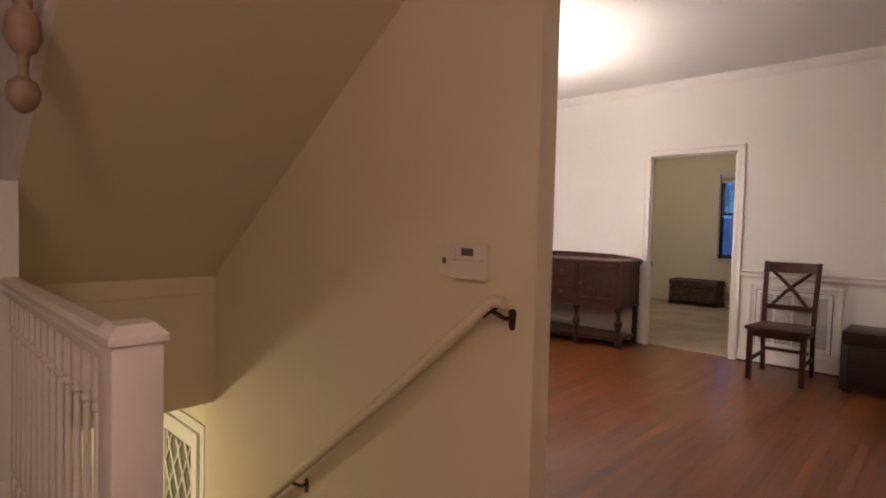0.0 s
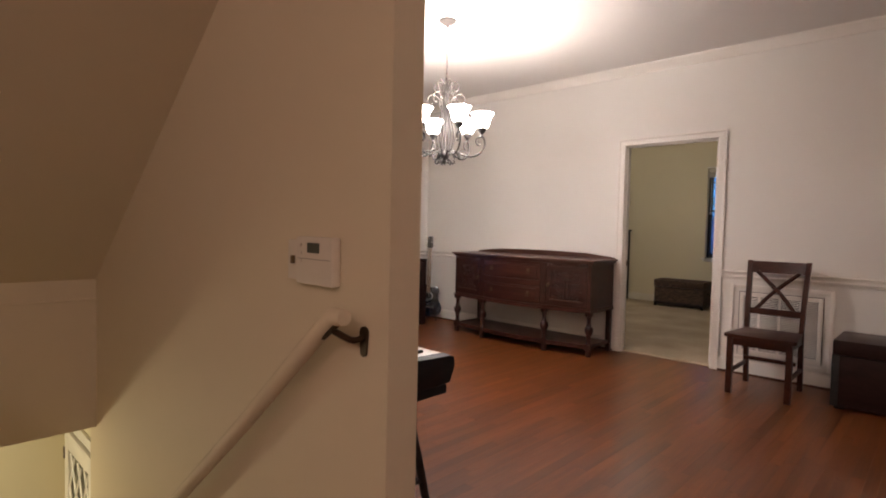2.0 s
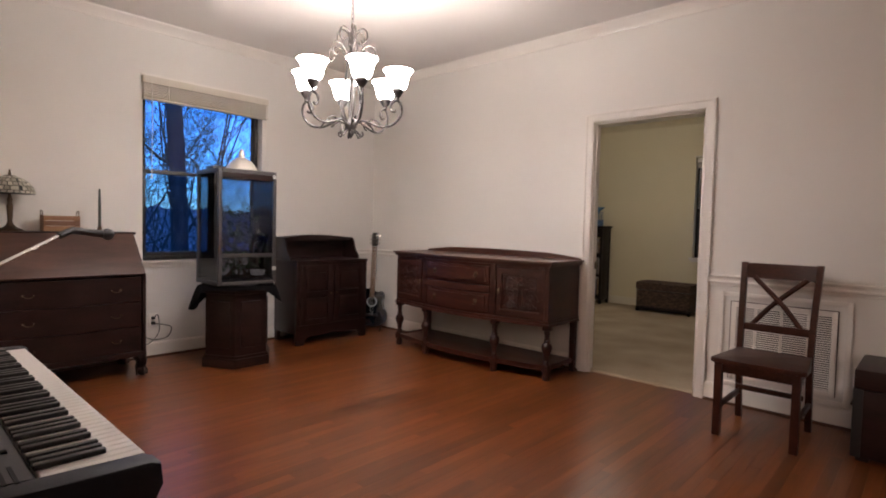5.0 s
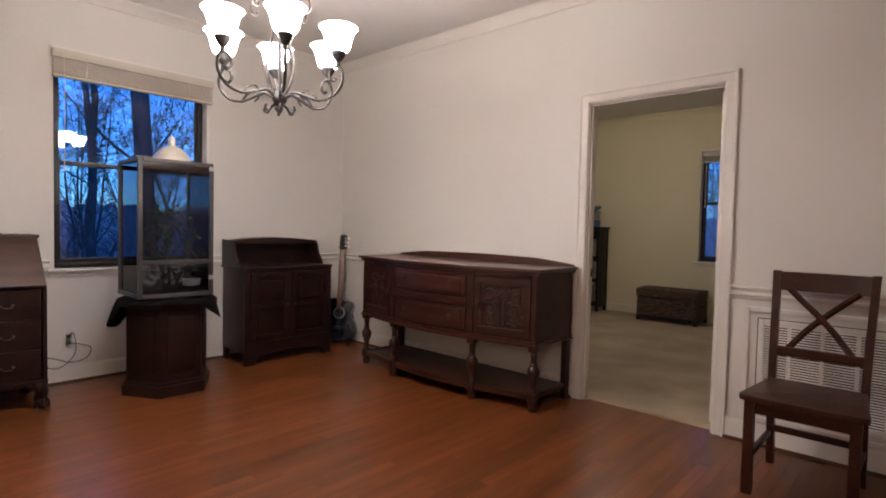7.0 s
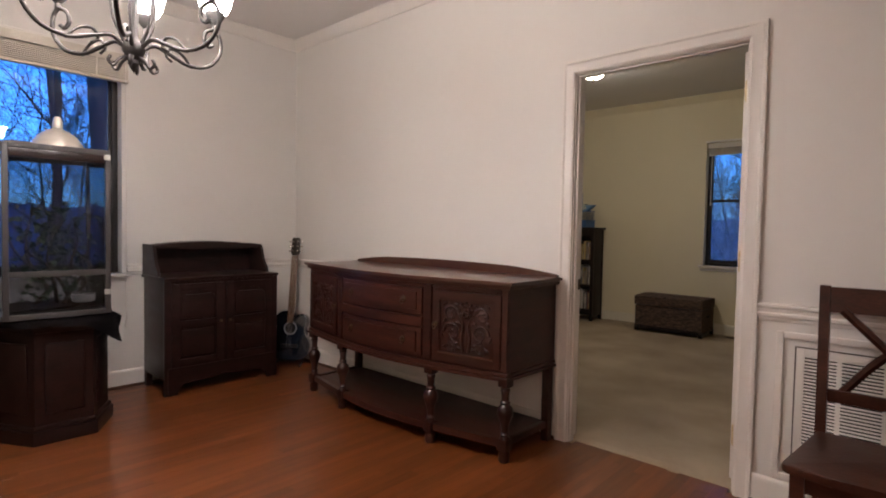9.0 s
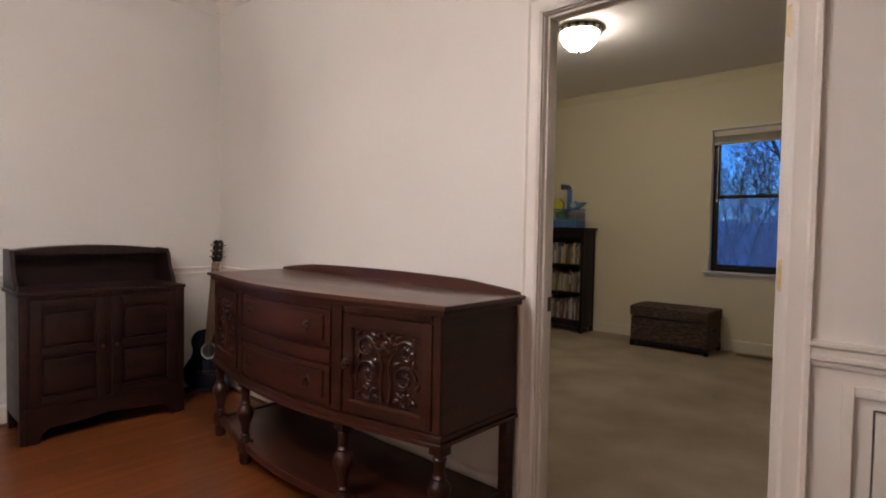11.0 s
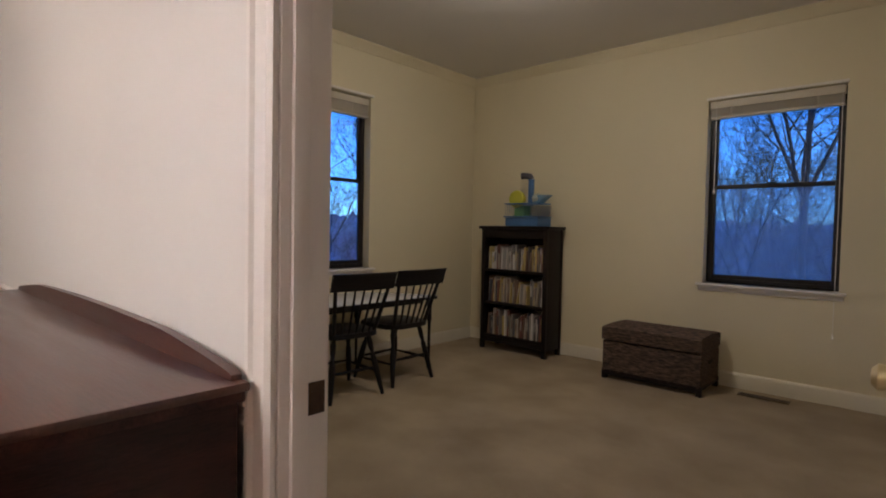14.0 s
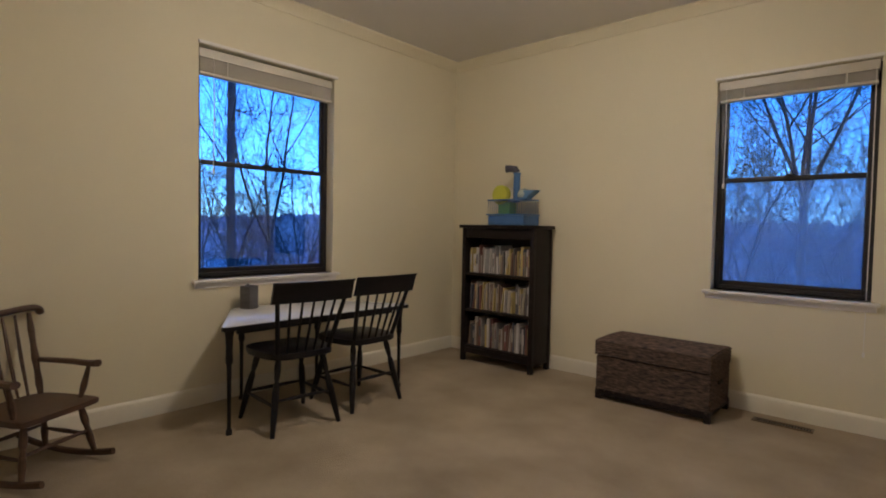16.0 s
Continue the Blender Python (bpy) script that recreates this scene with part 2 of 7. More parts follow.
def wall(name, pieces, material, label):
    bm = bmesh.new()
    for p in pieces:
        box(*p, bm=bm)
    return tagged(link_mesh(name, bm, material), label, "wall", kind="structure")


def holed(axis, a0, a1, z0, z1, t0, t1, hole):
    """Pieces of a wall along x or y from a0 to a1 with one hole (b0, b1, h0, h1)."""
    b0, b1, h0, h1 = hole
    spans = [(a0, b0, z0, z1), (b1, a1, z0, z1), (b0, b1, h1, z1)]
    if h0 > z0:
        spans.append((b0, b1, z0, h0))
    return [(s, e, t0, t1, lo, hi) if axis == "x" else (t0, t1, s, e, lo, hi) for s, e, lo, hi in spans]


WIN1 = (3.52, 4.60, 0.815, 2.36)
WIN2 = (7.61, 8.68, 0.83, 2.36)
WIN3 = (-2.965, -2.07, 0.80, 2.255)
wall("wall_west_dining", holed("y", HALL_S, 6.08, -0.3, CEIL, WX - 0.16, WX, WIN1), wall_white, "off-white painted plaster wall with a window and chair rail")
wall("wall_west_small_room", holed("y", 6.08, N2Y + 0.16, -0.3, CEIL, W2X - 0.16, W2X, WIN2), wall_cream, "cream yellow painted wall with a window over a table")
wall("wall_north_small_room", holed("x", W2X, ROOM_E + 0.12, -0.3, CEIL, N2Y, N2Y + 0.16, WIN3), wall_cream, "cream yellow painted wall with a window")
wall("wall_north_dining", holed("x", WX - 0.3, HALL_E, -0.3, CEIL, NY, NY + WT / 2, (DX0 - 0.016, DX1 + 0.016, -0.3, DH + 0.016)), wall_white, "off-white painted wall with the doorway and chair rail")
wall("wall_south_small_room", holed("x", W2X, HALL_E, -0.3, CEIL, NY + WT / 2, NY + WT, (DX0 - 0.016, DX1 + 0.016, -0.3, DH + 0.016)), wall_cream, "cream yellow painted wall with the doorway")
wall("wall_east_small_room", [(ROOM_E, ROOM_E + 0.12, NY + WT, N2Y, -0.3, CEIL)], wall_cream, "plain cream yellow wall beside the open door")
wall("wall_stair", [(WX, S_END, SY0, SY1, -0.03, CEIL), (-3.70, S_END, SY0, SY1, -2.6, -0.03)], wall_stair, "beige painted wall beside the descending stairs")
wall("wall_east_hall", [(HALL_E, HALL_E + 0.12, HALL_S, NY, -0.3, CEIL)], wall_white, "plain off-white hall wall")
wall("wall_south_hall", [(WX - 0.16, HALL_E + 0.12, HALL_S - 0.12, HALL_S, -0.3, CEIL)], wall_white, "plain off-white hall wall")


def slab(name, pieces, material, label, category):
    bm = bmesh.new()
    for p in pieces:
        box(*p, bm=bm)
    return tagged(link_mesh(name, bm, material), label, category, kind="structure")


ST_X0, ST_X1, ST_Y0 = -5.20, -1.25, 0.565      # the stairwell
slab("ceiling", [(WX, HALL_E, HALL_S, NY, CEIL, CEIL + 0.1)], ceiling_paint, "plain white ceiling of the hall and dining room", "ceiling")
slab("ceiling_small_room", [(W2X, ROOM_E, NY + WT, N2Y, CEIL, CEIL + 0.1)], ceiling_paint, "plain white ceiling of the small room", "ceiling")
floor = slab("floor", [(WX, HALL_E, SY1, NY, -0.14, -0.036), (S_END, HALL_E, SY0, SY1, -0.14, -0.036), (ST_X1, HALL_E, HALL_S, SY0, -0.14, -0.036), (WX, ST_X1, HALL_S, ST_Y0, -0.14, -0.036),
                       (WX, ST_X0, ST_Y0 + 0.002, SY0 - 0.002, -0.14, -0.036)], subfloor, "glossy red oak strip floor", "floor")
carpet = bmesh.new()
bmesh.ops.create_grid(carpet, x_segments=160, y_segments=160, size=0.5)
bmesh.ops.scale(carpet, vec=(ROOM_E - W2X, N2Y - NY - 0.042, 1), verts=carpet.verts)
bmesh.ops.translate(carpet, vec=((ROOM_E + W2X) / 2, (N2Y + NY + 0.042) / 2, 0.0), verts=carpet.verts)
for v in carpet.verts:
    v.co.z += 0.004 * noise.noise((v.co.x * 3, v.co.y * 3, 0)) + 0.0015 * noise.noise((v.co.x * 17, v.co.y * 17, 3))
    if v.co.y < NY + 0.05:
        v.co.z = -0.018 - 0.004
for p in [(W2X, ROOM_E, NY + 0.05, N2Y, -0.14, -0.03)]:
    box(*p, bm=carpet)
tagged(link_mesh("carpet", carpet, carpet_mat, None, 60), "beige cut-pile wall-to-wall carpet", "carpet", kind="structure")

# underside of the upper flight, its side and the closing walls of the stairwell
SOFFIT = 0.707


def soffit_z(x):
    return 2.18 + SOFFIT * (x + 1.70)


HEAD_X = -3.57
flight = bmesh.new()
prism([(HEAD_X, soffit_z(HEAD_X)), (-0.80, soffit_z(-0.80)), (-0.80, CEIL + 0.02), (-1.1, CEIL + 0.02), (HEAD_X, soffit_z(HEAD_X) + 0.35)], 0, SY0 - ST_Y0, flight, Matrix.Translation((0, SY0, 0)) @ UPRIGHT)
tagged(link_mesh("stair_soffit", flight, wall_stair), "sloping beige plaster underside of the upper stairs", "stairs", kind="structure")
wall("stair_header", [(HEAD_X - 0.12, HEAD_X, ST_Y0, SY0, 0.0, soffit_z(HEAD_X) + 0.3)], wall_stair, "beige plaster face above the lower landing")
WALL_END = -2.84
wall("wall_stair_south", [(WX, WALL_END, ST_Y0 - 0.11, ST_Y0, -0.145, soffit_z(WALL_END))], wall_white, "off-white wall at the end of the balustrade")
side = bmesh.new()
prism([(WX, soffit_z(WALL_END)), (WALL_END, soffit_z(WALL_END)), (-0.79, CEIL), (WX, CEIL)], 0, 0.03, side, Matrix.Translation((0, ST_Y0, 0)) @ UPRIGHT)
tagged(link_mesh("wall_stair_side", side, wall_white), "off-white side of the upper stairs", "wall", kind="structure")
LOW = -2.45
slab("lower_floor", [(-5.12, -1.2, ST_Y0 - 1.2, 1.86, LOW - 0.1, LOW)], carpet_mat, "beige carpet of the lower landing", "floor")
wall("wall_lower_west", [(-5.25, -5.12, ST_Y0 - 1.2, 1.98, LOW, -0.145)], wall_cream, "cream wall of the lower landing")
wall("wall_lower_south", [(-5.12, -1.2, ST_Y0 - 1.3, ST_Y0 - 1.2, LOW, -0.145)], wall_cream, "cream wall of the lower landing")
wall("wall_lower_east", [(-1.2, -1.1, ST_Y0 - 1.2, SY0, LOW, -0.145)], wall_stair, "plain wall under the top step")
wall("wall_lower_north", [(-5.12, -3.70, 1.86, 1.98, LOW, 0.0)], wall_cream, "cream wall of the lower landing")
slab("ceiling_lower", [(-5.12, HEAD_X - 0.12, ST_Y0 + 0.002, 1.86, -0.002, 0.09), (-5.12, -1.2, ST_Y0 - 1.2, ST_Y0 - 0.112, -0.24, -0.145)], ceiling_paint, "white ceiling of the lower landing", "ceiling")
steps = bmesh.new()
for i in range(12):
    box(ST_X1 - 0.235 * (i + 1), ST_X1 - 0.235 * i + 0.02, ST_Y0 + 0.01, SY0 - 0.004, -0.188 * (i + 1) - 0.3, -0.188 * (i + 1), 0.008, steps)
tagged(link_mesh("lower_stairs", steps, carpet_mat), "carpeted steps going down", "stairs", kind="structure")

# ---- windows, trim, doors ----
FLOOR = -0.018


def window(name, length, height, m, mid, glass_low, label):
    """A dark double-hung window in a hole; local x along the wall, y outwards, z up from the hole's foot."""
    w = thing(name, label=label, category="window")
    w.matrix_basis = m
    tagged(w, kind="structure")
    f, d0, d1 = 0.035, 0.085, 0.135
    fr = bmesh.new()
    for b in ((0, f, d0, d1, 0, height), (length - f, length, d0, d1, 0, height), (f, length - f, d0, d1, 0, f), (f, length - f, d0, d1, height - f, height)):
        box(*b, 0.004, fr)
    part("window_frame", fr, dark_frame, w)
    for nm, z0, z1, y0, g in (("lower_sash", f, mid + 0.02, d0 + 0.004, glass_low), ("upper_sash", mid - 0.012, height - f, d0 + 0.026, window_glass)):
        s = bmesh.new()
        t, w_ = 0.021, 0.034
        for b in ((f, f + t, y0, y0 + 0.02, z0, z1), (length - f - t, length - f, y0, y0 + 0.02, z0, z1), (f + t, length - f - t, y0, y0 + 0.02, z0, z0 + w_), (f + t, length - f - t, y0, y0 + 0.02, z1 - w_, z1)):
            box(*b, 0.003, s)
        sash = part(nm, s, dark_frame, w)
        pane = part("pane", box(f + t, length - f - t, y0 + 0.008, y0 + 0.012, z0 + w_, z1 - w_), g, sash, "clear glass pane")
        pane.visible_shadow = False
    latch = bmesh.new()
    box(length / 2 - 0.03, length / 2 + 0.03, d0 - 0.014, d0 + 0.006, mid + 0.018, mid + 0.03, 0.003, latch)
    part("latch", latch, dark_frame, w)
    si = bmesh.new()
    box(-0.045, length + 0.045, -0.045, 0.09, -0.022, 0.0, 0.006, si)
    box(-0.03, length + 0.03, -0.014, -0.001, -0.06, -0.022, 0.004, si)
    part("window_sill", si, trim_white, w)
    return w


def on_wall(x, y, z, facing):
    """Local frame of a wall piece. west: seen looking west; north: seen looking north."""
    return pose(x, y, z, 0, 0, 90) if facing == "west" else pose(x, y, z)


win_1 = window("window_1", WIN1[1] - WIN1[0], WIN1[3] - WIN1[2], on_wall(WX, WIN1[0], WIN1[2], "west"), 0.765, window_glass, "dark-framed sash window looking into bare trees at dusk")
win_2 = window("window_2", WIN2[1] - WIN2[0], WIN2[3] - WIN2[2], on_wall(W2X, WIN2[0], WIN2[2], "west"), 0.78, window_glass, "dark-framed sash window above the low table")
win_3 = window("window_3", WIN3[1] - WIN3[0], WIN3[3] - WIN3[2], on_wall(WIN3[0], N2Y, WIN3[2], "north"), 0.77, misted_glass, "dark-framed sash window above the wicker trunk")


def blind(length, drop, m, cords, inset):
    """A raised blind: head rail, a stack of slats, bottom rail, cord and wand."""
    b = thing("window_blind", label="cream wooden blind drawn up under its head rail", category="blind", group="raised window blinds")
    b.matrix_basis = m
    part("head_rail", box(0, length, inset, inset + 0.05, -0.06, 0, 0.004), blind_mat, b)
    n = 9
    for i in range(n):
        z = -0.066 - i * (drop - 0.088) / n
        part("slat", box(0.006, length - 0.006, inset + 0.002 + 0.003 * random.random(), inset + 0.047 + 0.003 * random.random(), z - (drop - 0.088) / n + 0.003, z, 0.0025, seg=1), blind_mat, b)
    part("bottom_rail", box(0.004, length - 0.004, inset, inset + 0.05, -drop, -drop + 0.02, 0.004), blind_mat, b)
    for x in (0.18 * length, 0.82 * length):
        part("ladder_tape", box(x - 0.005, x + 0.005, inset - 0.002, inset - 0.0005, -drop, -0.06), blind_mat, b)
    for x, ln in cords:
        c = bmesh.new()
        sweep([(x, inset - 0.008, -0.05), (x + 0.004, inset - 0.012, -ln / 2), (x, inset - 0.006, -ln)], 0.0028, 6, c)
        lathe([(0.003, -ln), (0.008, -ln - 0.008), (0.009, -ln - 0.03), (0.004, -ln - 0.036)], 8, c, Matrix.Translation((x, inset - 0.006, 0)))
        part("pull_cord", c, trim_white, b)
    return b


blind(1.13, 0.195, on_wall(WX, WIN1[0] - 0.012, 2.365, "west"), ((0.065, 0.82), (1.10, 1.9)), -0.052)
blind(1.05, 0.17, on_wall(W2X, WIN2[0] + 0.01, 2.345, "west"), ((0.09, 0.78),), 0.012)
blind(0.875, 0.14, on_wall(WIN3[0] + 0.01, N2Y, 2.25, "north"), ((0.05, 0.70), (0.86, 1.75)), 0.008)
# valance strips over the blinds
for nm, m, ln in (("window_head_trim", on_wall(WX, WIN1[0] - 0.015, 2.366, "west"), 1.135), ("window_head_trim", on_wall(W2X, WIN2[0] - 0.005, 2.362, "west"), 1.10), ("window_head_trim", on_wall(WIN3[0] - 0.01, N2Y, 2.257, "north"), 0.915)):
    ob = tagged(link_mesh(nm, box(0, ln, -0.02, -0.001, 0, 0.022, 0.004), trim_white), "narrow white strip above a window", "trim", kind="structure")
    ob.matrix_basis = m


def moulding(name, profile, runs, label, material=None):
    """Straight runs of a moulding. profile: (out, up) pairs; run: start, end, and the way out of the wall."""
    bm = bmesh.new()
    for (x0, y0), (x1, y1), (ox, oy) in runs:
        a = [bm.verts.new((x0 + ox * o, y0 + oy * o, u)) for o, u in profile]
        b = [bm.verts.new((x1 + ox * o, y1 + oy * o, u)) for o, u in profile]
        n = len(profile)
        for i in range(n):
            j = (i + 1) % n
            bm.faces.new((a[i], a[j], b[j], b[i]))
        bm.faces.new(a[::-1])
        bm.faces.new(b)
    return tagged(link_mesh(name, bm, material or trim_white, None, 30), label, "trim", kind="structure")


CASE = 0.072
base_p = [(0.001, FLOOR), (0.016, FLOOR), (0.016, 0.085), (0.012, 0.098), (0.007, 0.105), (0.001, 0.110)]
moulding("baseboard_dining", base_p, [((WX, SY1), (WX, NY), (1, 0)), ((WX, NY), (DX0 - CASE, NY), (0, -1)), ((DX1 + CASE, NY), (HALL_E, NY), (0, -1)), ((WX, SY1), (S_END, SY1), (0, 1)),
                                      ((HALL_E, HALL_S), (HALL_E, NY), (-1, 0)), ((WX, HALL_S), (HALL_E, HALL_S), (0, 1)), ((WALL_END, ST_Y0 - 0.11), (WALL_END, ST_Y0), (1, 0)), ((WX, ST_Y0 - 0.11), (WALL_END, ST_Y0 - 0.11), (0, -1))],
         "white painted baseboard")
shoe_p = [(0.017, FLOOR), (0.030, FLOOR), (0.028, FLOOR + 0.012), (0.017, FLOOR + 0.018)]
moulding("shoe_moulding", shoe_p, [((WX, SY1), (WX, NY), (1, 0)), ((WX, NY), (DX0 - CASE, NY), (0, -1)), ((DX1 + CASE, NY), (HALL_E, NY), (0, -1))], "dark stained quarter-round at the floor",
         grained("shoe_stain", (0.05, 0.018, 0.008), (0.10, 0.04, 0.018), 0.4, (6, 6, 6), 0.1))
base2_p = [(0.001, -0.005), (0.015, -0.005), (0.015, 0.095), (0.010, 0.110), (0.001, 0.118)]
moulding("baseboard_small_room", base2_p, [((W2X, NY + WT), (W2X, N2Y), (1, 0)), ((W2X, N2Y), (ROOM_E, N2Y), (0, -1)), ((ROOM_E, NY + WT), (ROOM_E, N2Y), (-1, 0)), ((W2X, NY + WT), (DX0 - CASE, NY + WT), (0, 1))],
         "cream painted baseboard", baseboard_cream)
rail_p = [(0.001, 0.803), (0.010, 0.806), (0.012, 0.818), (0.020, 0.826), (0.020, 0.836), (0.014, 0.842), (0.016, 0.858), (0.026, 0.866), (0.026, 0.876), (0.001, 0.880)]
moulding("chair_rail", rail_p, [((WX, SY1), (WX, WIN1[0] - 0.03), (1, 0)), ((WX, WIN1[1] + 0.03), (WX, NY), (1, 0)), ((WX, NY), (DX0 - CASE, NY), (0, -1)), ((DX1 + CASE, NY), (HALL_E, NY), (0, -1)), ((HALL_E, HALL_S), (HALL_E, NY), (-1, 0))],
         "white moulded chair rail")
crown_p = [(0.001, CEIL - 0.085), (0.010, CEIL - 0.083), (0.014, CEIL - 0.068), (0.030, CEIL - 0.050), (0.050, CEIL - 0.022), (0.058, CEIL - 0.016), (0.062, CEIL - 0.002), (0.001, CEIL - 0.002)]
moulding("crown_moulding", crown_p, [((WX, SY1), (WX, NY), (1, 0)), ((WX, NY), (HALL_E, NY), (0, -1)), ((WX, SY1), (S_END, SY1), (0, 1)), ((HALL_E, HALL_S), (HALL_E, NY), (-1, 0)), ((-0.75, HALL_S), (HALL_E, HALL_S), (0, 1))],
         "white crown moulding")
moulding("crown_moulding_small_room", crown_p, [((W2X, NY + WT), (W2X, N2Y), (1, 0)), ((W2X, N2Y), (ROOM_E, N2Y), (0, -1)), ((ROOM_E, NY + WT), (ROOM_E, N2Y), (-1, 0)), ((W2X, NY + WT), (ROOM_E, NY + WT), (0, 1))],
         "cream painted crown moulding", wall_cream)
moulding("stair_ledge", [(0.001, 0.735), (0.006, 0.735), (0.008, 0.745), (0.001, 0.75)], [((HEAD_X, ST_Y0), (HEAD_X, SY0), (1, 0))], "thin ledge line on the stair header", wall_stair)


def casing(y_face, out, flat=1.0):
    """The moulded surround of the doorway on one face of the wall."""
    bm = bmesh.new()
    prof = [(0.0, 0.001), (0.0, 0.012), (0.012, 0.018), (0.030, 0.014), (0.052, 0.016), (0.060, 0.022), (CASE, 0.022), (CASE, 0.001)]
    prof = [(u, o * flat) for u, o in prof]
    for side, x in ((-1, DX0 - 0.004), (1, DX1 + 0.004)):
        foot = FLOOR if out < 0 else -0.004
        a = [bm.verts.new((x + side * u, y_face + out * o, foot)) for u, o in prof]
        b = [bm.verts.new((x + side * u, y_face + out * o, DH + 0.004 + u)) for u, o in prof]
        n = len(prof)
        for i in range(n):
            bm.faces.new((a[i], a[(i + 1) % n], b[(i + 1) % n], b[i]))
        bm.faces.new(a)
        bm.faces.new(b)
    a = [bm.verts.new((DX0 - 0.004 - u, y_face + out * o, DH + 0.004 + u)) for u, o in prof]
    b = [bm.verts.new((DX1 + 0.004 + u, y_face + out * o, DH + 0.004 + u)) for u, o in prof]
    n = len(prof)
    for i in range(n):
        bm.faces.new((a[i], a[(i + 1) % n], b[(i + 1) % n], b[i]))
    return bm


doorway = thing("door_1", label="white moulded doorway with its door folded open into the small room", category="door")
tagged(doorway, kind="structure")
part("casing", casing(NY, -1), trim_white, doorway, smooth=25)
part("casing", casing(NY + WT, 1, 0.55), trim_white, doorway, smooth=25)
jamb = bmesh.new()
J0, J1 = NY + 0.0015, NY + WT - 0.0015
for b in ((DX0 - 0.015, DX0, J0, J1, -0.02, DH), (DX1, DX1 + 0.015, J0, J1, -0.02, DH), (DX0 - 0.015, DX1 + 0.015, J0, J1, DH, DH + 0.015),
          (DX0, DX0 + 0.010, NY + 0.022, NY + 0.055, -0.02, DH), (DX1 - 0.010, DX1, NY + 0.022, NY + 0.055, -0.02, DH), (DX0 + 0.010, DX1 - 0.010, NY + 0.022, NY + 0.055, DH - 0.010, DH)):
    box(*b, 0.002, jamb)
part("jamb", jamb, trim_white, doorway)
plate = bmesh.new()
box(DX0, DX0 + 0.0025, NY + 0.058, NY + 0.095, 0.845, 0.905, 0.001, plate)
box(DX0 + 0.0025, DX0 + 0.0035, NY + 0.066, NY + 0.087, 0.862, 0.888, 0, plate)
part("strike_plate", plate, bronze, doorway, "dark metal strike plate")
leaf = bmesh.new()
LX0, LX1, LY0, LY1 = -1.617, -1.582, NY + 0.10, NY + 0.10 + 0.80
box(LX0, LX1, LY0, LY1, 0.012, DH - 0.018, 0.003, leaf)
for z0, z1 in ((0.25, 0.85), (1.02, 1.85)):
    for y0, y1 in ((LY0 + 0.12, LY0 + 0.37), (LY0 + 0.44, LY0 + 0.69)):
        box(LX0 - 0.005, LX0, y0, y1, z0, z1, 0.004, leaf)
door_leaf = part("door_leaf", leaf, trim_white, doorway, "white panelled door leaf standing open")
for z in (0.17, 1.0, 1.795):
    h = bmesh.new()
    prism(arc(LX0 + 0.016, z + 0.012, 0.012, 180, 270, 4) + arc(LX1 - 0.010, z + 0.012, 0.006, 270, 360, 3) + arc(LX1 - 0.010, z + 0.092, 0.006, 0, 90, 3) + arc(LX0 + 0.016, z + 0.092, 0.012, 90, 180, 4), 0, 0.0025, h, Matrix.Translation((0, LY0, 0)) @ UPRIGHT)
    for sz in (0.02, 0.052, 0.084):
        lathe([(0.0045, 0), (0.0035, 0.0015), (0, 0.002)], 8, h, Matrix.Translation((LX0 + 0.014 + (0.006 if sz == 0.052 else 0), LY0 - 0.0024, z + sz)) @ pose(0, 0, 0, 90))
    lathe([(0.006, z), (0.006, z + 0.104)], 10, h, Matrix.Translation((LX1 + 0.007, LY0 - 0.003, 0)))
    part("hinge", h, brass, door_leaf, "brass butt hinge")
for sx, x in ((-1, LX0), (1, LX1)):
    k = bmesh.new()
    lathe([(0.026, 0), (0.026, 0.006), (0.012, 0.010), (0.011, 0.030), (0.024, 0.042), (0.026, 0.056), (0.016, 0.066), (0, 0.068)] if sx < 0 else [(0.026, 0), (0.024, 0.005), (0.011, 0.009), (0.013, 0.02), (0.015, 0.028), (0, 0.03)], 16, k, Matrix.Translation((x, LY1 - 0.07, 0.92)) @ pose(0, 0, 0, 0, 90 * sx, 0))
    part("knob", k, brass, door_leaf, "brass door knob")

# black and white patterned cloth over the open door
damask = mat("damask_cloth", (0.7, 0.68, 0.64), 0.9)
dn, dl = damask.node_tree.nodes, damask.node_tree.links
d_tc, d_ns, d_rp = dn.new("ShaderNodeTexCoord"), dn.new("ShaderNodeTexNoise"), dn.new("ShaderNodeValToRGB")
d_ns.inputs["Scale"].default_value, d_ns.inputs["Distortion"].default_value = 26, 2.5
dl.new(d_tc.outputs["Object"], d_ns.inputs[0])
d_rp.color_ramp.elements[0].position, d_rp.color_ramp.elements[1].position = 0.49, 0.53
d_rp.color_ramp.elements[0].color, d_rp.color_ramp.elements[1].color = (0.012, 0.010, 0.010, 1), (0.62, 0.58, 0.54, 1)
dl.new(d_ns.outputs[0], d_rp.inputs[0])
dl.new(d_rp.outputs[0], dn["Principled BSDF"].inputs["Base Color"])
cloth = bmesh.new()
bmesh.ops.create_grid(cloth, x_segments=26, y_segments=16, size=0.5)
for v in cloth.verts:
    y, z = v.co.x, v.co.y
    v.co = (-1.628 - 0.004 * math.sin(y * 22 + z * 2) - 0.002 * (0.5 - z), 6.40 + y * (0.26 + 0.06 * (0.5 - z)), 0.80 + z * 0.98)
solid = bmesh.ops.solidify(cloth, geom=cloth.faces[:], thickness=0.006)
tagged(link_mesh("hanging_cloth", cloth, damask, None, 60), "black and white patterned cloth hanging against the open door", "cloth")

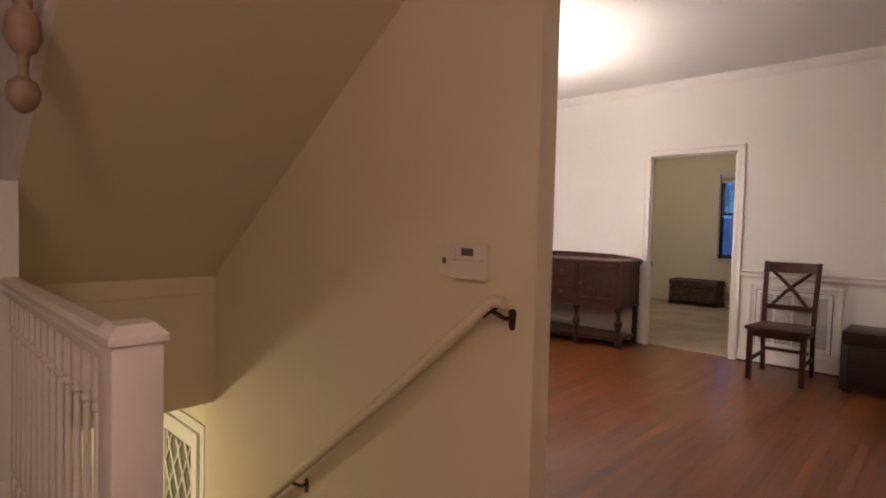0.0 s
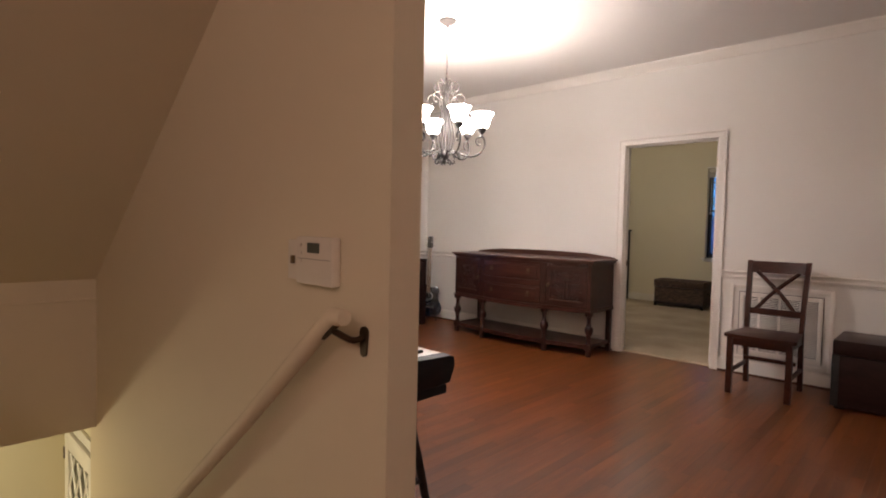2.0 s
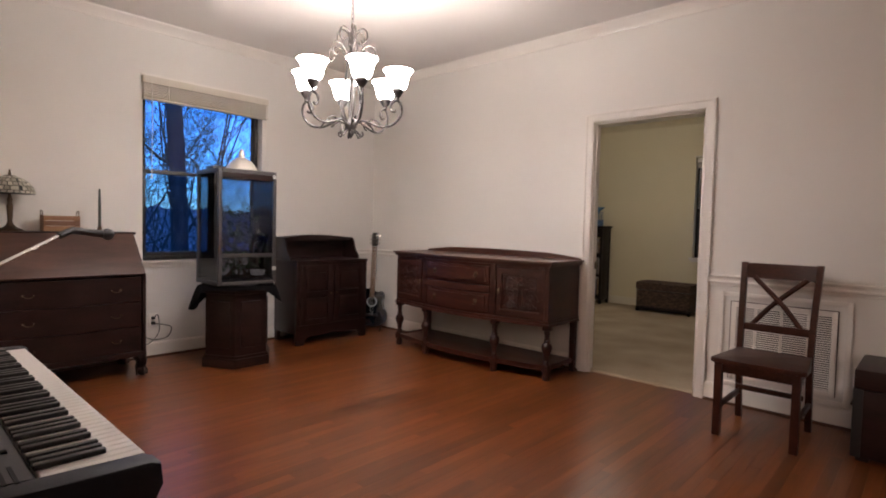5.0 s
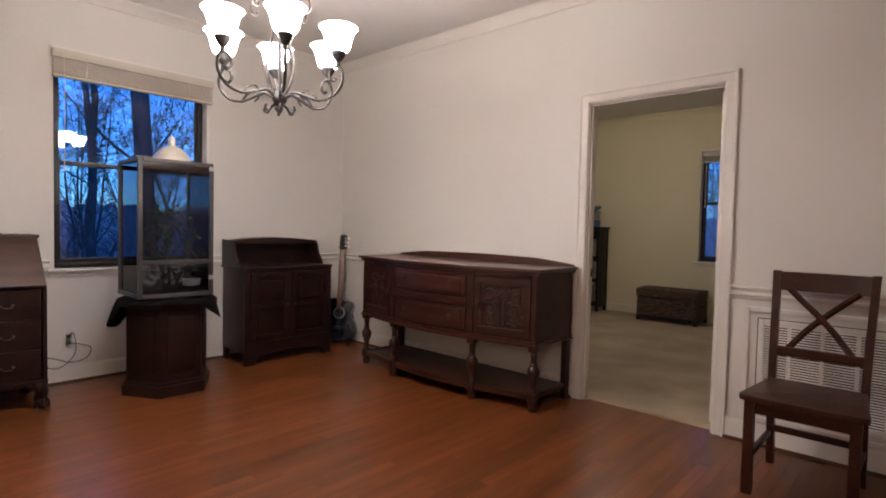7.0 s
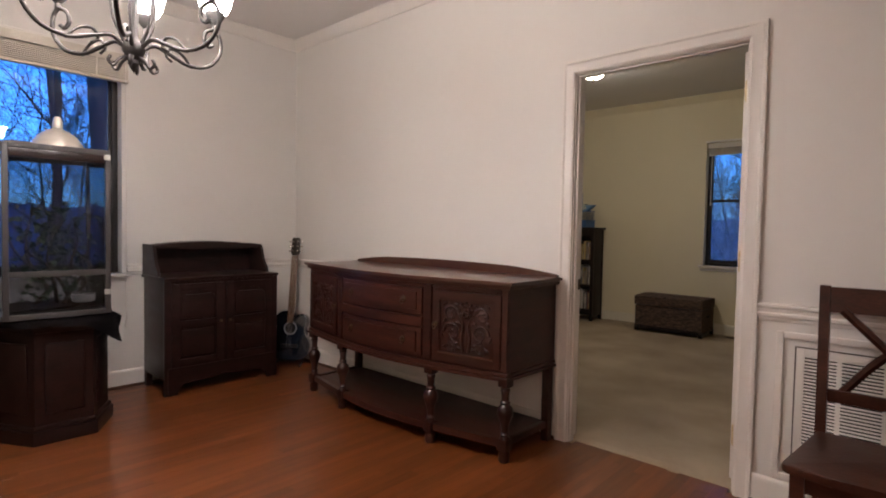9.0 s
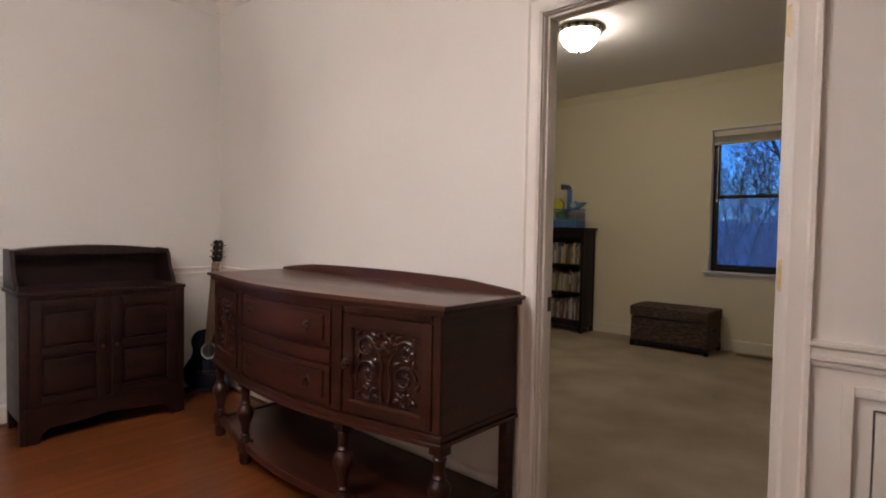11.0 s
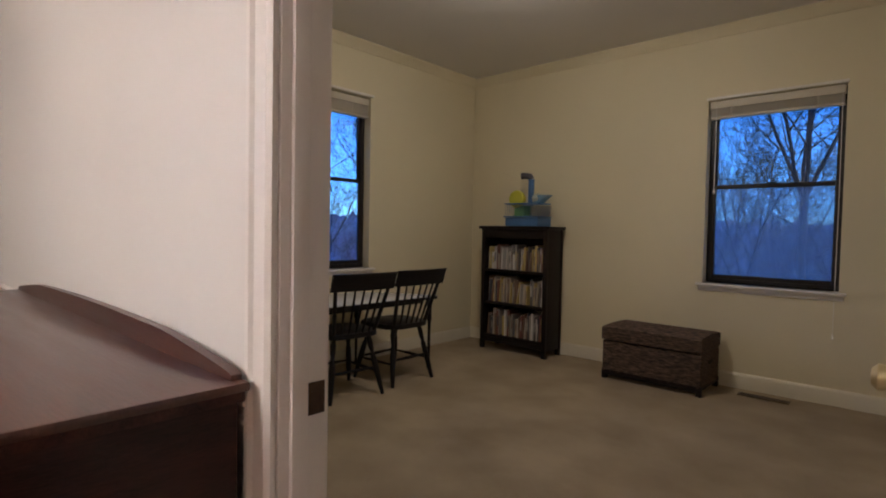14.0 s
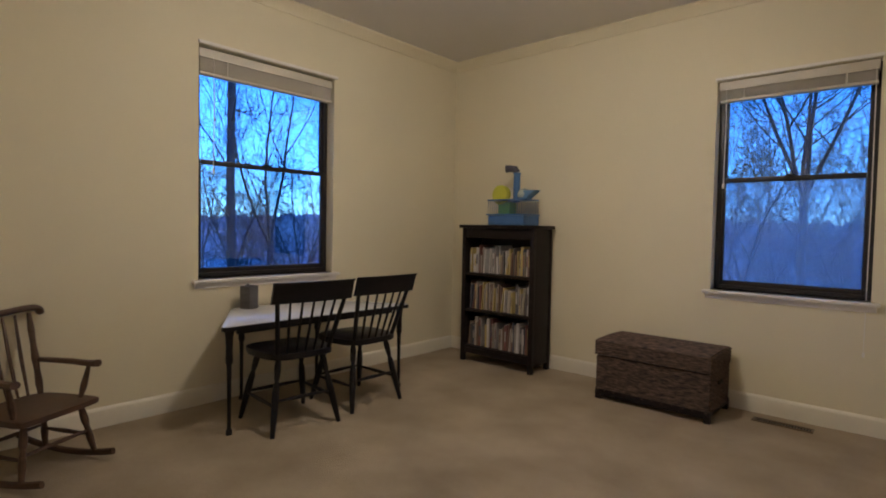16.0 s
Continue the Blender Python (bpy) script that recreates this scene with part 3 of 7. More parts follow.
# ---- the stairs: newel, balustrade, hand rail, wall plates ----
white_wood = grained("balustrade_paint", (0.68, 0.62, 0.57), (0.76, 0.70, 0.64), 0.4, (3, 3, 3), 0.05)
balustrade = thing("stair_balustrade", (-1.24, 0.535, FLOOR), 0, "white painted balustrade with turned balusters and a square newel", "railing")
nw = bmesh.new()
box(-0.05, 0.05, -0.05, 0.05, 0, 0.985, 0.005, nw)
box(-0.056, 0.056, -0.056, 0.056, 0, 0.14, 0.004, nw)
cap = bmesh.new()
prism([(-0.058, -0.058), (0.058, -0.058), (0.058, 0.058), (-0.058, 0.058)], 0.985, 1.0, cap)
top = bmesh.new()
bmesh.ops.create_cone(top, cap_ends=True, segments=4, radius1=0.082, radius2=0.052, depth=0.024)
joined(top, cap, Matrix.Translation((0, 0, 1.012)) @ pose(0, 0, 0, 0, 0, 45))
part("newel", nw, white_wood, balustrade)
part("newel_cap", cap, white_wood, balustrade)
hr = bmesh.new()
prism([(-0.030, 0.925), (0.030, 0.925), (0.030, 0.945), (0.022, 0.952), (0.033, 0.962), (0.033, 0.978), (0.022, 0.990), (-0.022, 0.990), (-0.033, 0.978), (-0.033, 0.962), (-0.022, 0.952), (-0.030, 0.945)], 0, 1.545, hr, Matrix.Translation((-1.592, 0, 0)) @ FACING)
part("handrail", hr, white_wood, balustrade)
part("foot_rail", box(-1.592, -0.05, -0.03, 0.03, 0, 0.04, 0.006), white_wood, balustrade)
for i in range(14):
    b = bmesh.new()
    x = -0.155 - i * 0.104
    tr = Matrix.Translation((x, 0, 0))
    box(-0.013, 0.013, -0.013, 0.013, 0.04, 0.16, 0.002, b, 1, tr)
    box(-0.013, 0.013, -0.013, 0.013, 0.80, 0.926, 0.002, b, 1, tr)
    lathe([(0.0115, 0.16), (0.0135, 0.168), (0.0125, 0.176), (0.008, 0.184), (0.0135, 0.20), (0.0145, 0.25), (0.0115, 0.42), (0.0085, 0.74), (0.008, 0.762), (0.0145, 0.770), (0.0145, 0.780), (0.009, 0.786), (0.0125, 0.796), (0.0125, 0.80)], 10, b, tr)
    part("baluster", b, white_wood, balustrade)

rail_thing = thing("stair_handrail", (-1.10, SY0, 0.962), 0, "cream painted round handrail on dark brackets", "handrail")
ang = math.atan(0.815)
rl = bmesh.new()
sweep([(0.02, -0.075, 0.012), (-0.02, -0.075, 0.012), (-0.06, -0.075, -0.015), (-0.5, -0.075, -0.39), (-2.9, -0.075, -2.345)], [0.020, 0.024, 0.025, 0.025, 0.025], 14, rl)
part("rail", rl, wall_stair, rail_thing)
for k in (0.0, 1.57):
    br = bmesh.new()
    ox, oz = -0.015 - k * 0.83, -0.035 - k * 0.83 * 0.815
    prism(arc(0, 0, 0.016, 0, 180, 6) + arc(0, -0.05, 0.012, 180, 360, 6), 0, 0.006, br, Matrix.Translation((ox + 0.02, 0, oz)) @ UPRIGHT)
    sweep(bow([(ox + 0.02, -0.004, oz - 0.012), (ox + 0.015, -0.035, oz - 0.016), (ox - 0.005, -0.068, oz + 0.004), (ox - 0.025, -0.075, oz + 0.012)]), 0.0085, 8, br)
    sweep([(ox - 0.055, -0.075, oz - 0.012), (ox + 0.0, -0.075, oz + 0.026)], 0.010, 8, br)
    part("bracket", br, bronze, rail_thing, "dark bronze bracket")

plastic_cream = grained("cream_plastic", (0.62, 0.55, 0.47), (0.68, 0.61, 0.52), 0.45, (8, 8, 8), 0.03)
screen = mat("lcd_grey", (0.10, 0.105, 0.085), 0.25)
th = thing("thermostat", (-1.29, SY0, 1.098), 0, "cream plastic wall thermostat with a small grey display", "thermostat")
part("body", box(-0.088, 0.088, -0.030, -0.001, -0.066, 0.066, 0.006), plastic_cream, th)
part("display", box(-0.028, 0.030, -0.0325, -0.030, 0.022, 0.050, 0.001), screen, th, "small grey display")
for i in range(3):
    part("button", box(-0.074, -0.058, -0.0325, -0.030, 0.038 - 0.022 * i, 0.048 - 0.022 * i, 0.001), plastic_cream, th)
# the seam is a raised strip in its painted shadow colour
part("flap_seam", box(-0.080, 0.080, -0.0308, -0.030, 0.004, 0.006), mat("seam_shadow", (0.3, 0.26, 0.22), 0.6), th)
sw = thing("light_switch", (-1.425, SY0, 1.095), 0, "cream wall plate with a small toggle switch", "switch")
part("plate", box(-0.036, 0.036, -0.007, -0.001, -0.058, 0.058, 0.003), plastic_cream, sw)
part("toggle", box(-0.005, 0.005, -0.018, -0.007, -0.012, 0.012, 0.002), mat("toggle_brown", (0.16, 0.10, 0.05), 0.5), sw, "brown toggle")
# unidentified wall fitting, modelled as a plain rounded knob
chime = bmesh.new()
bmesh.ops.create_uvsphere(chime, u_segments=16, v_segments=10, radius=0.03)
bmesh.ops.scale(chime, vec=(0.8, 1.2, 0.7), verts=chime.verts)
bmesh.ops.translate(chime, vec=(S_END + 0.018, SY1 - 0.035, 2.105), verts=chime.verts)
tagged(link_mesh("wall_hook", chime, bronze, None, 60), "small rounded knob high on the wall end", "hook")

# turned wooden drop hanging beside the upper stairs
turned = grained("turned_oak", (0.22, 0.135, 0.095), (0.36, 0.235, 0.17), 0.5, (6, 6, 20), 0.15)
drop = thing("newel_drop", (-2.10, 0.478, 2.83), 0, "turned brown wooden drop hanging from the upper stairs", "newel drop")
part("shaft", lathe([(0.022, -0.99), (0.026, -0.96), (0.026, -0.02), (0.022, -0.001)], 12), turned, drop)
part("upper_bulb", lathe([(0.016, -1.105), (0.036, -1.085), (0.050, -1.05), (0.046, -0.995), (0.040, -0.975), (0.022, -0.955)], 16), turned, drop)
part("neck", lathe([(0.018, -1.175), (0.015, -1.14), (0.018, -1.10)], 12), turned, drop)
part("lower_bulb", lathe([(0, -1.285), (0.022, -1.275), (0.042, -1.245), (0.047, -1.215), (0.038, -1.185), (0.016, -1.17)], 16), turned, drop)

# lower landing door with a diamond lattice
low_door = thing("door_2", (-4.53, 1.86, LOW), 0, "white door with diamond lattice panes on the lower landing", "door")
tagged(low_door, kind="structure")
W2, H2 = 0.40, 2.03
ld = bmesh.new()
for b in ((-W2, -W2 + 0.11, -0.045, -0.006, 0, H2), (W2 - 0.11, W2, -0.045, -0.006, 0, H2), (-W2 + 0.11, W2 - 0.11, -0.045, -0.006, H2 - 0.13, H2), (-W2 + 0.11, W2 - 0.11, -0.045, -0.006, 0, 0.25)):
    box(*b, 0.004, ld)
part("door_leaf", ld, trim_white, low_door)
lat = bmesh.new()
for k in range(-9, 12):
    for s in (-1, 1):
        x0 = -W2 + 0.11
        pts = []
        for i in range(30):
            x = x0 + (2 * W2 - 0.22) * i / 29
            z = (0.25 + 0.34 * k) + s * 1.76 * (x - x0)
            if 0.25 < z < H2 - 0.13:
                pts.append((x, -0.032, z))
        if len(pts) > 2:
            sweep([pts[0], pts[-1]], 0.009, 4, lat)
part("lattice", lat, trim_white, low_door)
part("pane", box(-W2 + 0.11, W2 - 0.11, -0.02, -0.015, 0.25, H2 - 0.13), mat("grey_lattice_glass", (0.20, 0.19, 0.15), 0.15), low_door, "grey glass behind the lattice")
cs = bmesh.new()
for b in ((-W2 - 0.08, -W2 - 0.005, -0.022, -0.001, 0, H2 + 0.08), (W2 + 0.005, W2 + 0.08, -0.022, -0.001, 0, H2 + 0.08), (-W2 - 0.005, W2 + 0.005, -0.022, -0.001, H2 + 0.005, H2 + 0.08)):
    box(*b, 0.004, cs)
part("casing", cs, trim_white, low_door)
for z in (0.25, 1.8):
    part("hinge", box(-W2 - 0.012, -W2 + 0.012, -0.052, -0.045, z, z + 0.09, 0.002), bronze, low_door, "dark hinge")

# return-air grille in its picture-frame moulding
grille = thing("air_return_grille", (-1.05, NY, 0.435), 0, "white louvred air return grille in a moulded frame", "air vent")
gf = bmesh.new()
GW, GH = 0.30, 0.265
for o, t, p in ((0.075, 0.028, 0.016), (0.0, 0.03, 0.012)):
    for b in ((-GW - o, -GW - o + t, -p, -0.001, -GH - o * 0.7, GH + o * 0.85), (GW + o - t, GW + o, -p, -0.001, -GH - o * 0.7, GH + o * 0.85), (-GW - o + t, GW + o - t, -p, -0.001, GH + o * 0.85 - t, GH + o * 0.85), (-GW - o + t, GW + o - t, -p, -0.001, -GH - o * 0.7, -GH - o * 0.7 + t)):
        box(*b, 0.004, gf)
part("frame", gf, trim_white, grille)
# no duct is built: a near-black sheet paints its darkness
part("backing", box(-GW + 0.02, GW - 0.02, -0.003, -0.001, -GH + 0.02, GH - 0.02), mat("duct_shade", (0.03, 0.028, 0.025), 0.8), grille, "dark sheet standing for the unlit duct behind the slats")
# raised dark strips paint the shade between grille and frame
gap = bmesh.new()
for b in ((-GW - 0.006, -GW - 0.001, -0.006, -0.0012, -GH - 0.005, GH + 0.005), (GW + 0.001, GW + 0.006, -0.006, -0.0012, -GH - 0.005, GH + 0.005), (-GW - 0.001, GW + 0.001, -0.006, -0.0012, GH + 0.001, GH + 0.006)):
    box(*b, 0, gap)
part("gap", gap, mat("gap_shade", (0.10, 0.08, 0.07), 0.8), grille, "dark strips painted as the shaded gap round the grille")
for x in (-0.15, 0.0, 0.15):
    part("divider", box(x - 0.009, x + 0.009, -0.011, -0.004, -GH + 0.03, GH - 0.03, 0.002), trim_white, grille)
slat_me = None
for k in range(34):
    z = -GH + 0.038 + k * 0.0140
    if slat_me is None:
        s0 = part("slat", box(-GW + 0.03, GW - 0.03, -0.0065, 0.0015, -0.0012, 0.0012, m=pose(0, -0.007, 0, 48)), trim_white, grille)
        slat_me = s0.data
    else:
        s0 = new("slat", slat_me)
        s0.parent = grille
    s0.location = (0, 0, z)
    if k > 0 and z > GH - 0.035:
        break

# ---- dining room furniture ----
dark_oak = grained("dark_oak", (0.011, 0.0034, 0.0024), (0.056, 0.0175, 0.0115), 0.36, (5, 5, 26), 0.14, fine=9, fine_amount=0.4, coat=0.10, spec=0.30)
dark_oak_x = grained("dark_oak_lengthwise", (0.016, 0.0048, 0.0030), (0.074, 0.0225, 0.0140), 0.34, (3, 24, 24), 0.1, fine=8, fine_amount=0.4, coat=0.10, spec=0.30)
dark_oak_top = grained("worn_oak_top", (0.042, 0.0145, 0.0085), (0.085, 0.031, 0.018), 0.34, (2.5, 24, 20), 0.06, fine=8, fine_amount=0.4, coat=0.3)
walnut_black = grained("blackened_walnut", (0.007, 0.0028, 0.0023), (0.028, 0.0100, 0.0082), 0.42, (4, 4, 18), 0.1, fine=9, fine_amount=0.4, coat=0.08, spec=0.28)
brown_wood = grained("brown_chair_wood", (0.019, 0.0050, 0.0028), (0.064, 0.0175, 0.0085), 0.38, (8, 8, 24), 0.08, fine=8, fine_amount=0.4, coat=0.08, spec=0.28)
old_metal = grained("old_dark_brass", (0.06, 0.045, 0.03), (0.16, 0.12, 0.08), 0.38, (30, 30, 30), 0.1, metal=0.9)

# sideboard: local x along the wall, y towards the wall (back at y=0), z up
SB = thing("sideboard", (-3.382, NY - 0.028, FLOOR), 0, "dark carved oak bow-front sideboard on turned legs", "sideboard")


def front_y(x, over=0.0):
    """The bowed front line, flat at the ends."""
    return -0.470 - over - 0.125 * math.cos(min(1.0, abs(x) / 0.90) * math.pi / 2) ** 1.2


def bow_outline(half, over, back=0.0, n=26):
    pts = [(-half + 2 * half * i / n, front_y((-half + 2 * half * i / n) * 0.90 / half, over)) for i in range(n + 1)]
    return pts + [(half, back), (-half, back)]


part("top", prism(bow_outline(0.912, 0.024), 0.917, 0.935, bevel=0.006), dark_oak_top, SB, "worn red-brown oak top")
part("top_moulding", prism(bow_outline(0.894, 0.010), 0.894, 0.917, bevel=0.005), dark_oak_x, SB)
part("body", prism(bow_outline(0.874, -0.012, -0.004), 0.465, 0.894), dark_oak, SB)
part("base_moulding", prism(bow_outline(0.886, 0.010), 0.424, 0.442, bevel=0.006), dark_oak_x, SB)
part("base_bead", prism(bow_outline(0.880, 0.000), 0.442, 0.465, bevel=0.009), dark_oak_x, SB)
up = bmesh.new()
prism([(-0.89, 0), (-0.89, 0.010)] + [(x, 0.046 + 0.008 * (1 - (abs(x) / 0.58) ** 2) if abs(x) < 0.58 else 0.014 + 0.032 * max(0.0, (0.88 - abs(x)) / 0.30) ** 0.85) for x in [-0.88 + 1.76 * i / 40 for i in range(41)]] + [(0.89, 0.010), (0.89, 0)], 0, 0.02, up, Matrix.Translation((0, -0.004, 0.935)) @ UPRIGHT)
part("back_board", up, dark_oak_top, SB, "low shaped board along the back of the top")


def bowed_panel(x0, x1, z0, z1, proud, thick=0.012, n=10, inset=0.0):
    """A panel that follows the bow between two x."""
    pts = [(x0 + (x1 - x0) * i / n, front_y(x0 + (x1 - x0) * i / n) + 0.012 - proud) for i in range(n + 1)]
    back = [(x, y + thick) for x, y in reversed(pts)]
    return prism(pts + back, z0, z1, bevel=0.004)


def carved_vine(cx, cz, half_w, half_h):
    """Low relief of two stems that rise from the foot and curl into six rosette scrolls, with leaves between."""
    bm = bmesh.new()

    def put(px, pz, out=0.0):
        x = cx + px * half_w
        return Vector((x, front_y(x) + 0.011 - out, cz + pz * half_h))

    def scroll(ox, oz, r, turn, start, rad):
        pts = []
        for k in range(26):
            t = k / 25
            an = start + turn * 8.2 * t
            rr = r * (1 - 0.78 * t)
            pts.append(put(ox + rr * math.cos(an), oz + rr * math.sin(an) * half_w / half_h, 0.003))
        sweep(pts, [rad * (1 - 0.45 * k / 25) for k in range(26)], 6, bm)
        for k in range(6):
            an = k * 1.047
            lathe([(0, 0), (0.0085, 0.003), (0.004, 0.007), (0, 0.008)], 6, bm, Matrix.Translation(put(ox + 0.13 * math.cos(an), oz + 0.13 * math.sin(an) * half_w / half_h)) @ pose(0, 0, 0, 90))

    def leaf(px, pz, an, ln):
        ends = [put(px + ln * t * math.cos(an), pz + ln * t * math.sin(an) * half_w / half_h, 0.002 + 0.003 * math.sin(math.pi * t)) for t in (0, 0.35, 0.7, 1)]
        sweep(ends, [0.003, 0.0095, 0.007, 0.001], 6, bm)

    for sx in (-1, 1):
        sweep(bow([put(sx * 0.10, -0.98, 0.003), put(sx * 0.16, -0.45, 0.003), put(sx * 0.10, 0.10, 0.003), put(sx * 0.28, 0.52, 0.003), put(sx * 0.60, 0.86, 0.003)], 5), [0.0085 - 0.0045 * k / 20 for k in range(21)], 6, bm)
        scroll(sx * 0.54, -0.22, 0.34, sx, 1.57 - sx * 1.57, 0.0075)
        scroll(sx * 0.60, 0.52, 0.30, -sx, 1.57 + sx * 1.2, 0.0070)
        scroll(sx * 0.60, -0.78, 0.24, sx, 1.57, 0.0062)
        for px, pz, an, ln in ((0.22, 0.16, 0.3, 0.22), (0.86, 0.12, 1.9, 0.24), (0.90, -0.5, 1.2, 0.22), (0.30, -0.62, -0.4, 0.22), (0.28, 0.86, 0.5, 0.24), (0.90, 0.84, 2.4, 0.22), (0.22, -0.86, 0.2, 0.2), (0.88, -0.92, 2.2, 0.2), (0.10, 0.40, 1.5, 0.22)):
            leaf(sx * px, pz, an if sx > 0 else math.pi - an, ln)
    lathe([(0.0, 0), (0.030, 0.002), (0.026, 0.008), (0.013, 0.005), (0.008, 0.012), (0, 0.013)], 14, bm, Matrix.Translation(put(0, 0.72)) @ pose(0, 0, 0, 90))
    for k in range(8):
        leaf(0.20 * math.cos(k * 0.785), 0.72 + 0.20 * math.sin(k * 0.785) * half_w / half_h, k * 0.785, 0.12)
    return bm


for s in (-1, 1):
    a, b = sorted((s * 0.42, s * 0.862))
    part("stile", bowed_panel(s * 0.395 - 0.026, s * 0.395 + 0.026, 0.47, 0.892, 0.010), dark_oak, SB)
    part("end_stile", bowed_panel(s * 0.856 - 0.016, s * 0.856 + 0.016, 0.47, 0.892, 0.006), dark_oak, SB)
    dr = part("door", bowed_panel(a + 0.052, b - 0.064, 0.526, 0.812, 0.001, 0.010, n=6), dark_oak, SB)
    for nm, x0, x1, z0, z1 in (("door_stile", a + 0.012, a + 0.052, 0.478, 0.862), ("door_stile", b - 0.064, b - 0.024, 0.478, 0.862), ("door_rail", a + 0.052, b - 0.064, 0.478, 0.520), ("door_rail", a + 0.052, b - 0.064, 0.812, 0.862)):
        part(nm, bowed_panel(x0, x1, z0, z1, 0.012, 0.016, n=4), dark_oak, dr)
    for k in range(3):
        part("cornice_bead", bowed_panel(a + 0.012, b - 0.024, 0.868 + 0.008 * k, 0.874 + 0.008 * k, 0.010 + 0.004 * k, n=4), dark_oak_x, SB)
    for x0, x1 in ((a + 0.052, a + 0.059), (b - 0.071, b - 0.064)):
        part("panel_bead", bowed_panel(x0, x1, 0.528, 0.810, 0.009, n=2), dark_oak, dr)
    part("carving", carved_vine((a + b) / 2 - 0.006, 0.672, (b - a) / 2 - 0.068, 0.132), dark_oak, dr, "carved scrolling vine panel", 50)
    part("panel_lip", bowed_panel(a + 0.048, b - 0.060, 0.520, 0.531, 0.018, n=4), dark_oak_top, dr, "lighter lower lip of the door panel")
    pl = bmesh.new()
    hx = (a if s > 0 else b) + s * 0.036
    lathe([(0.014, 0), (0.014, 0.003), (0.005, 0.006), (0.005, 0.012), (0.012, 0.018), (0, 0.024)], 10, pl, Matrix.Translation((hx, front_y(hx) + 0.000, 0.680)) @ pose(0, 0, 0, 90))
    sweep([(hx + 0.012 * math.sin(t), front_y(hx) - 0.018, 0.668 - 0.016 * math.cos(t)) for t in [2 * math.pi * k / 12 for k in range(13)]], 0.0028, 6, pl)
    part("ring_pull", pl, old_metal, dr, "small dark ring pull")
for z0, z1 in ((0.482, 0.640), (0.718, 0.866)):
    d = part("drawer", bowed_panel(-0.358, 0.358, z0, z1, 0.010), dark_oak_x, SB)
    fl = bmesh.new()
    joined(bowed_panel(-0.325, 0.325, z0 + 0.022, z1 - 0.022, 0.018, 0.014), fl)
    part("field", fl, dark_oak_x, d)
    for x in (-0.235, 0.235):
        pu = bmesh.new()
        lathe([(0.020, 0), (0.018, 0.003), (0.006, 0.005), (0.006, 0.010), (0.011, 0.016), (0, 0.021)], 12, pu, Matrix.Translation((x, front_y(x) - 0.006, (z0 + z1) / 2 + 0.008)) @ pose(0, 0, 0, 90))
        sweep([(x + 0.014 * math.cos(t), front_y(x) - 0.018, (z0 + z1) / 2 - 0.006 + 0.016 * math.sin(t)) for t in [math.pi + math.pi * k / 8 for k in range(9)]], 0.0028, 6, pu)
        part("pull", pu, old_metal, d, "dark brass drop pull")
part("drawer_divider", bowed_panel(-0.365, 0.365, 0.652, 0.706, 0.016), dark_oak_x, SB)
part("frieze", bowed_panel(-0.368, 0.368, 0.872, 0.892, 0.012), dark_oak_x, SB)
leg_p = [(0.026, 0.0), (0.030, 0.012), (0.030, 0.05), (0.027, 0.058), (0.027, 0.062), (0.027, 0.125), (0.020, 0.135), (0.026, 0.146), (0.018, 0.156), (0.022, 0.175), (0.024, 0.20), (0.038, 0.236), (0.043, 0.258), (0.038, 0.283), (0.022, 0.300),
         (0.028, 0.310), (0.020, 0.320), (0.021, 0.36), (0.026, 0.376), (0.020, 0.384), (0.030, 0.392), (0.030, 0.432)]
LEGS = (-0.852, -0.402, 0.402, 0.852)
for x in LEGS:
    lg = lathe(leg_p, 16)
    box(-0.029, 0.029, -0.029, 0.029, 0.062, 0.122, 0.003, lg)
    box(-0.029, 0.029, -0.029, 0.029, 0.392, 0.432, 0.003, lg)
    bmesh.ops.translate(lg, vec=(x, front_y(x) + 0.036, 0), verts=lg.verts)
    part("leg", lg, dark_oak, SB)
for s in (-1, 1):
    part("back_leg", box(s * 0.850 - 0.022, s * 0.850 + 0.022, -0.055, -0.008, 0, 0.432, 0.003), dark_oak, SB)
    part("end_stretcher", box(s * 0.845 - 0.016, s * 0.845 + 0.016, front_y(0.845) + 0.06, -0.055, 0.075, 0.112, 0.003), dark_oak, SB)
pts = [(-0.845 + 1.69 * i / 24, front_y(-0.845 + 1.69 * i / 24) + 0.022) for i in range(25)]
part("front_stretcher", prism(pts + [(x, y + 0.032) for x, y in reversed(pts)], 0.074, 0.112, bevel=0.003), dark_oak_x, SB)
part("shelf", prism([(x, y + 0.034) for x, y in pts] + [(0.828, -0.02), (-0.828, -0.02)], 0.085, 0.102), dark_oak_x, SB, "dark lower shelf between the legs")

# small cupboard with an open gallery shelf
CUP = thing("small_cupboard", (-5.225, 5.15, FLOOR), 0, "dark oak two-door cupboard with an open gallery shelf", "cupboard")
CW, CD = 0.425, 0.43     # half width along y, depth along x


def cbox(y0, y1, x0, x1, z0, z1, bev=0.004, bm=None):
    return box(x0, x1, y0, y1, z0, z1, bev, bm)


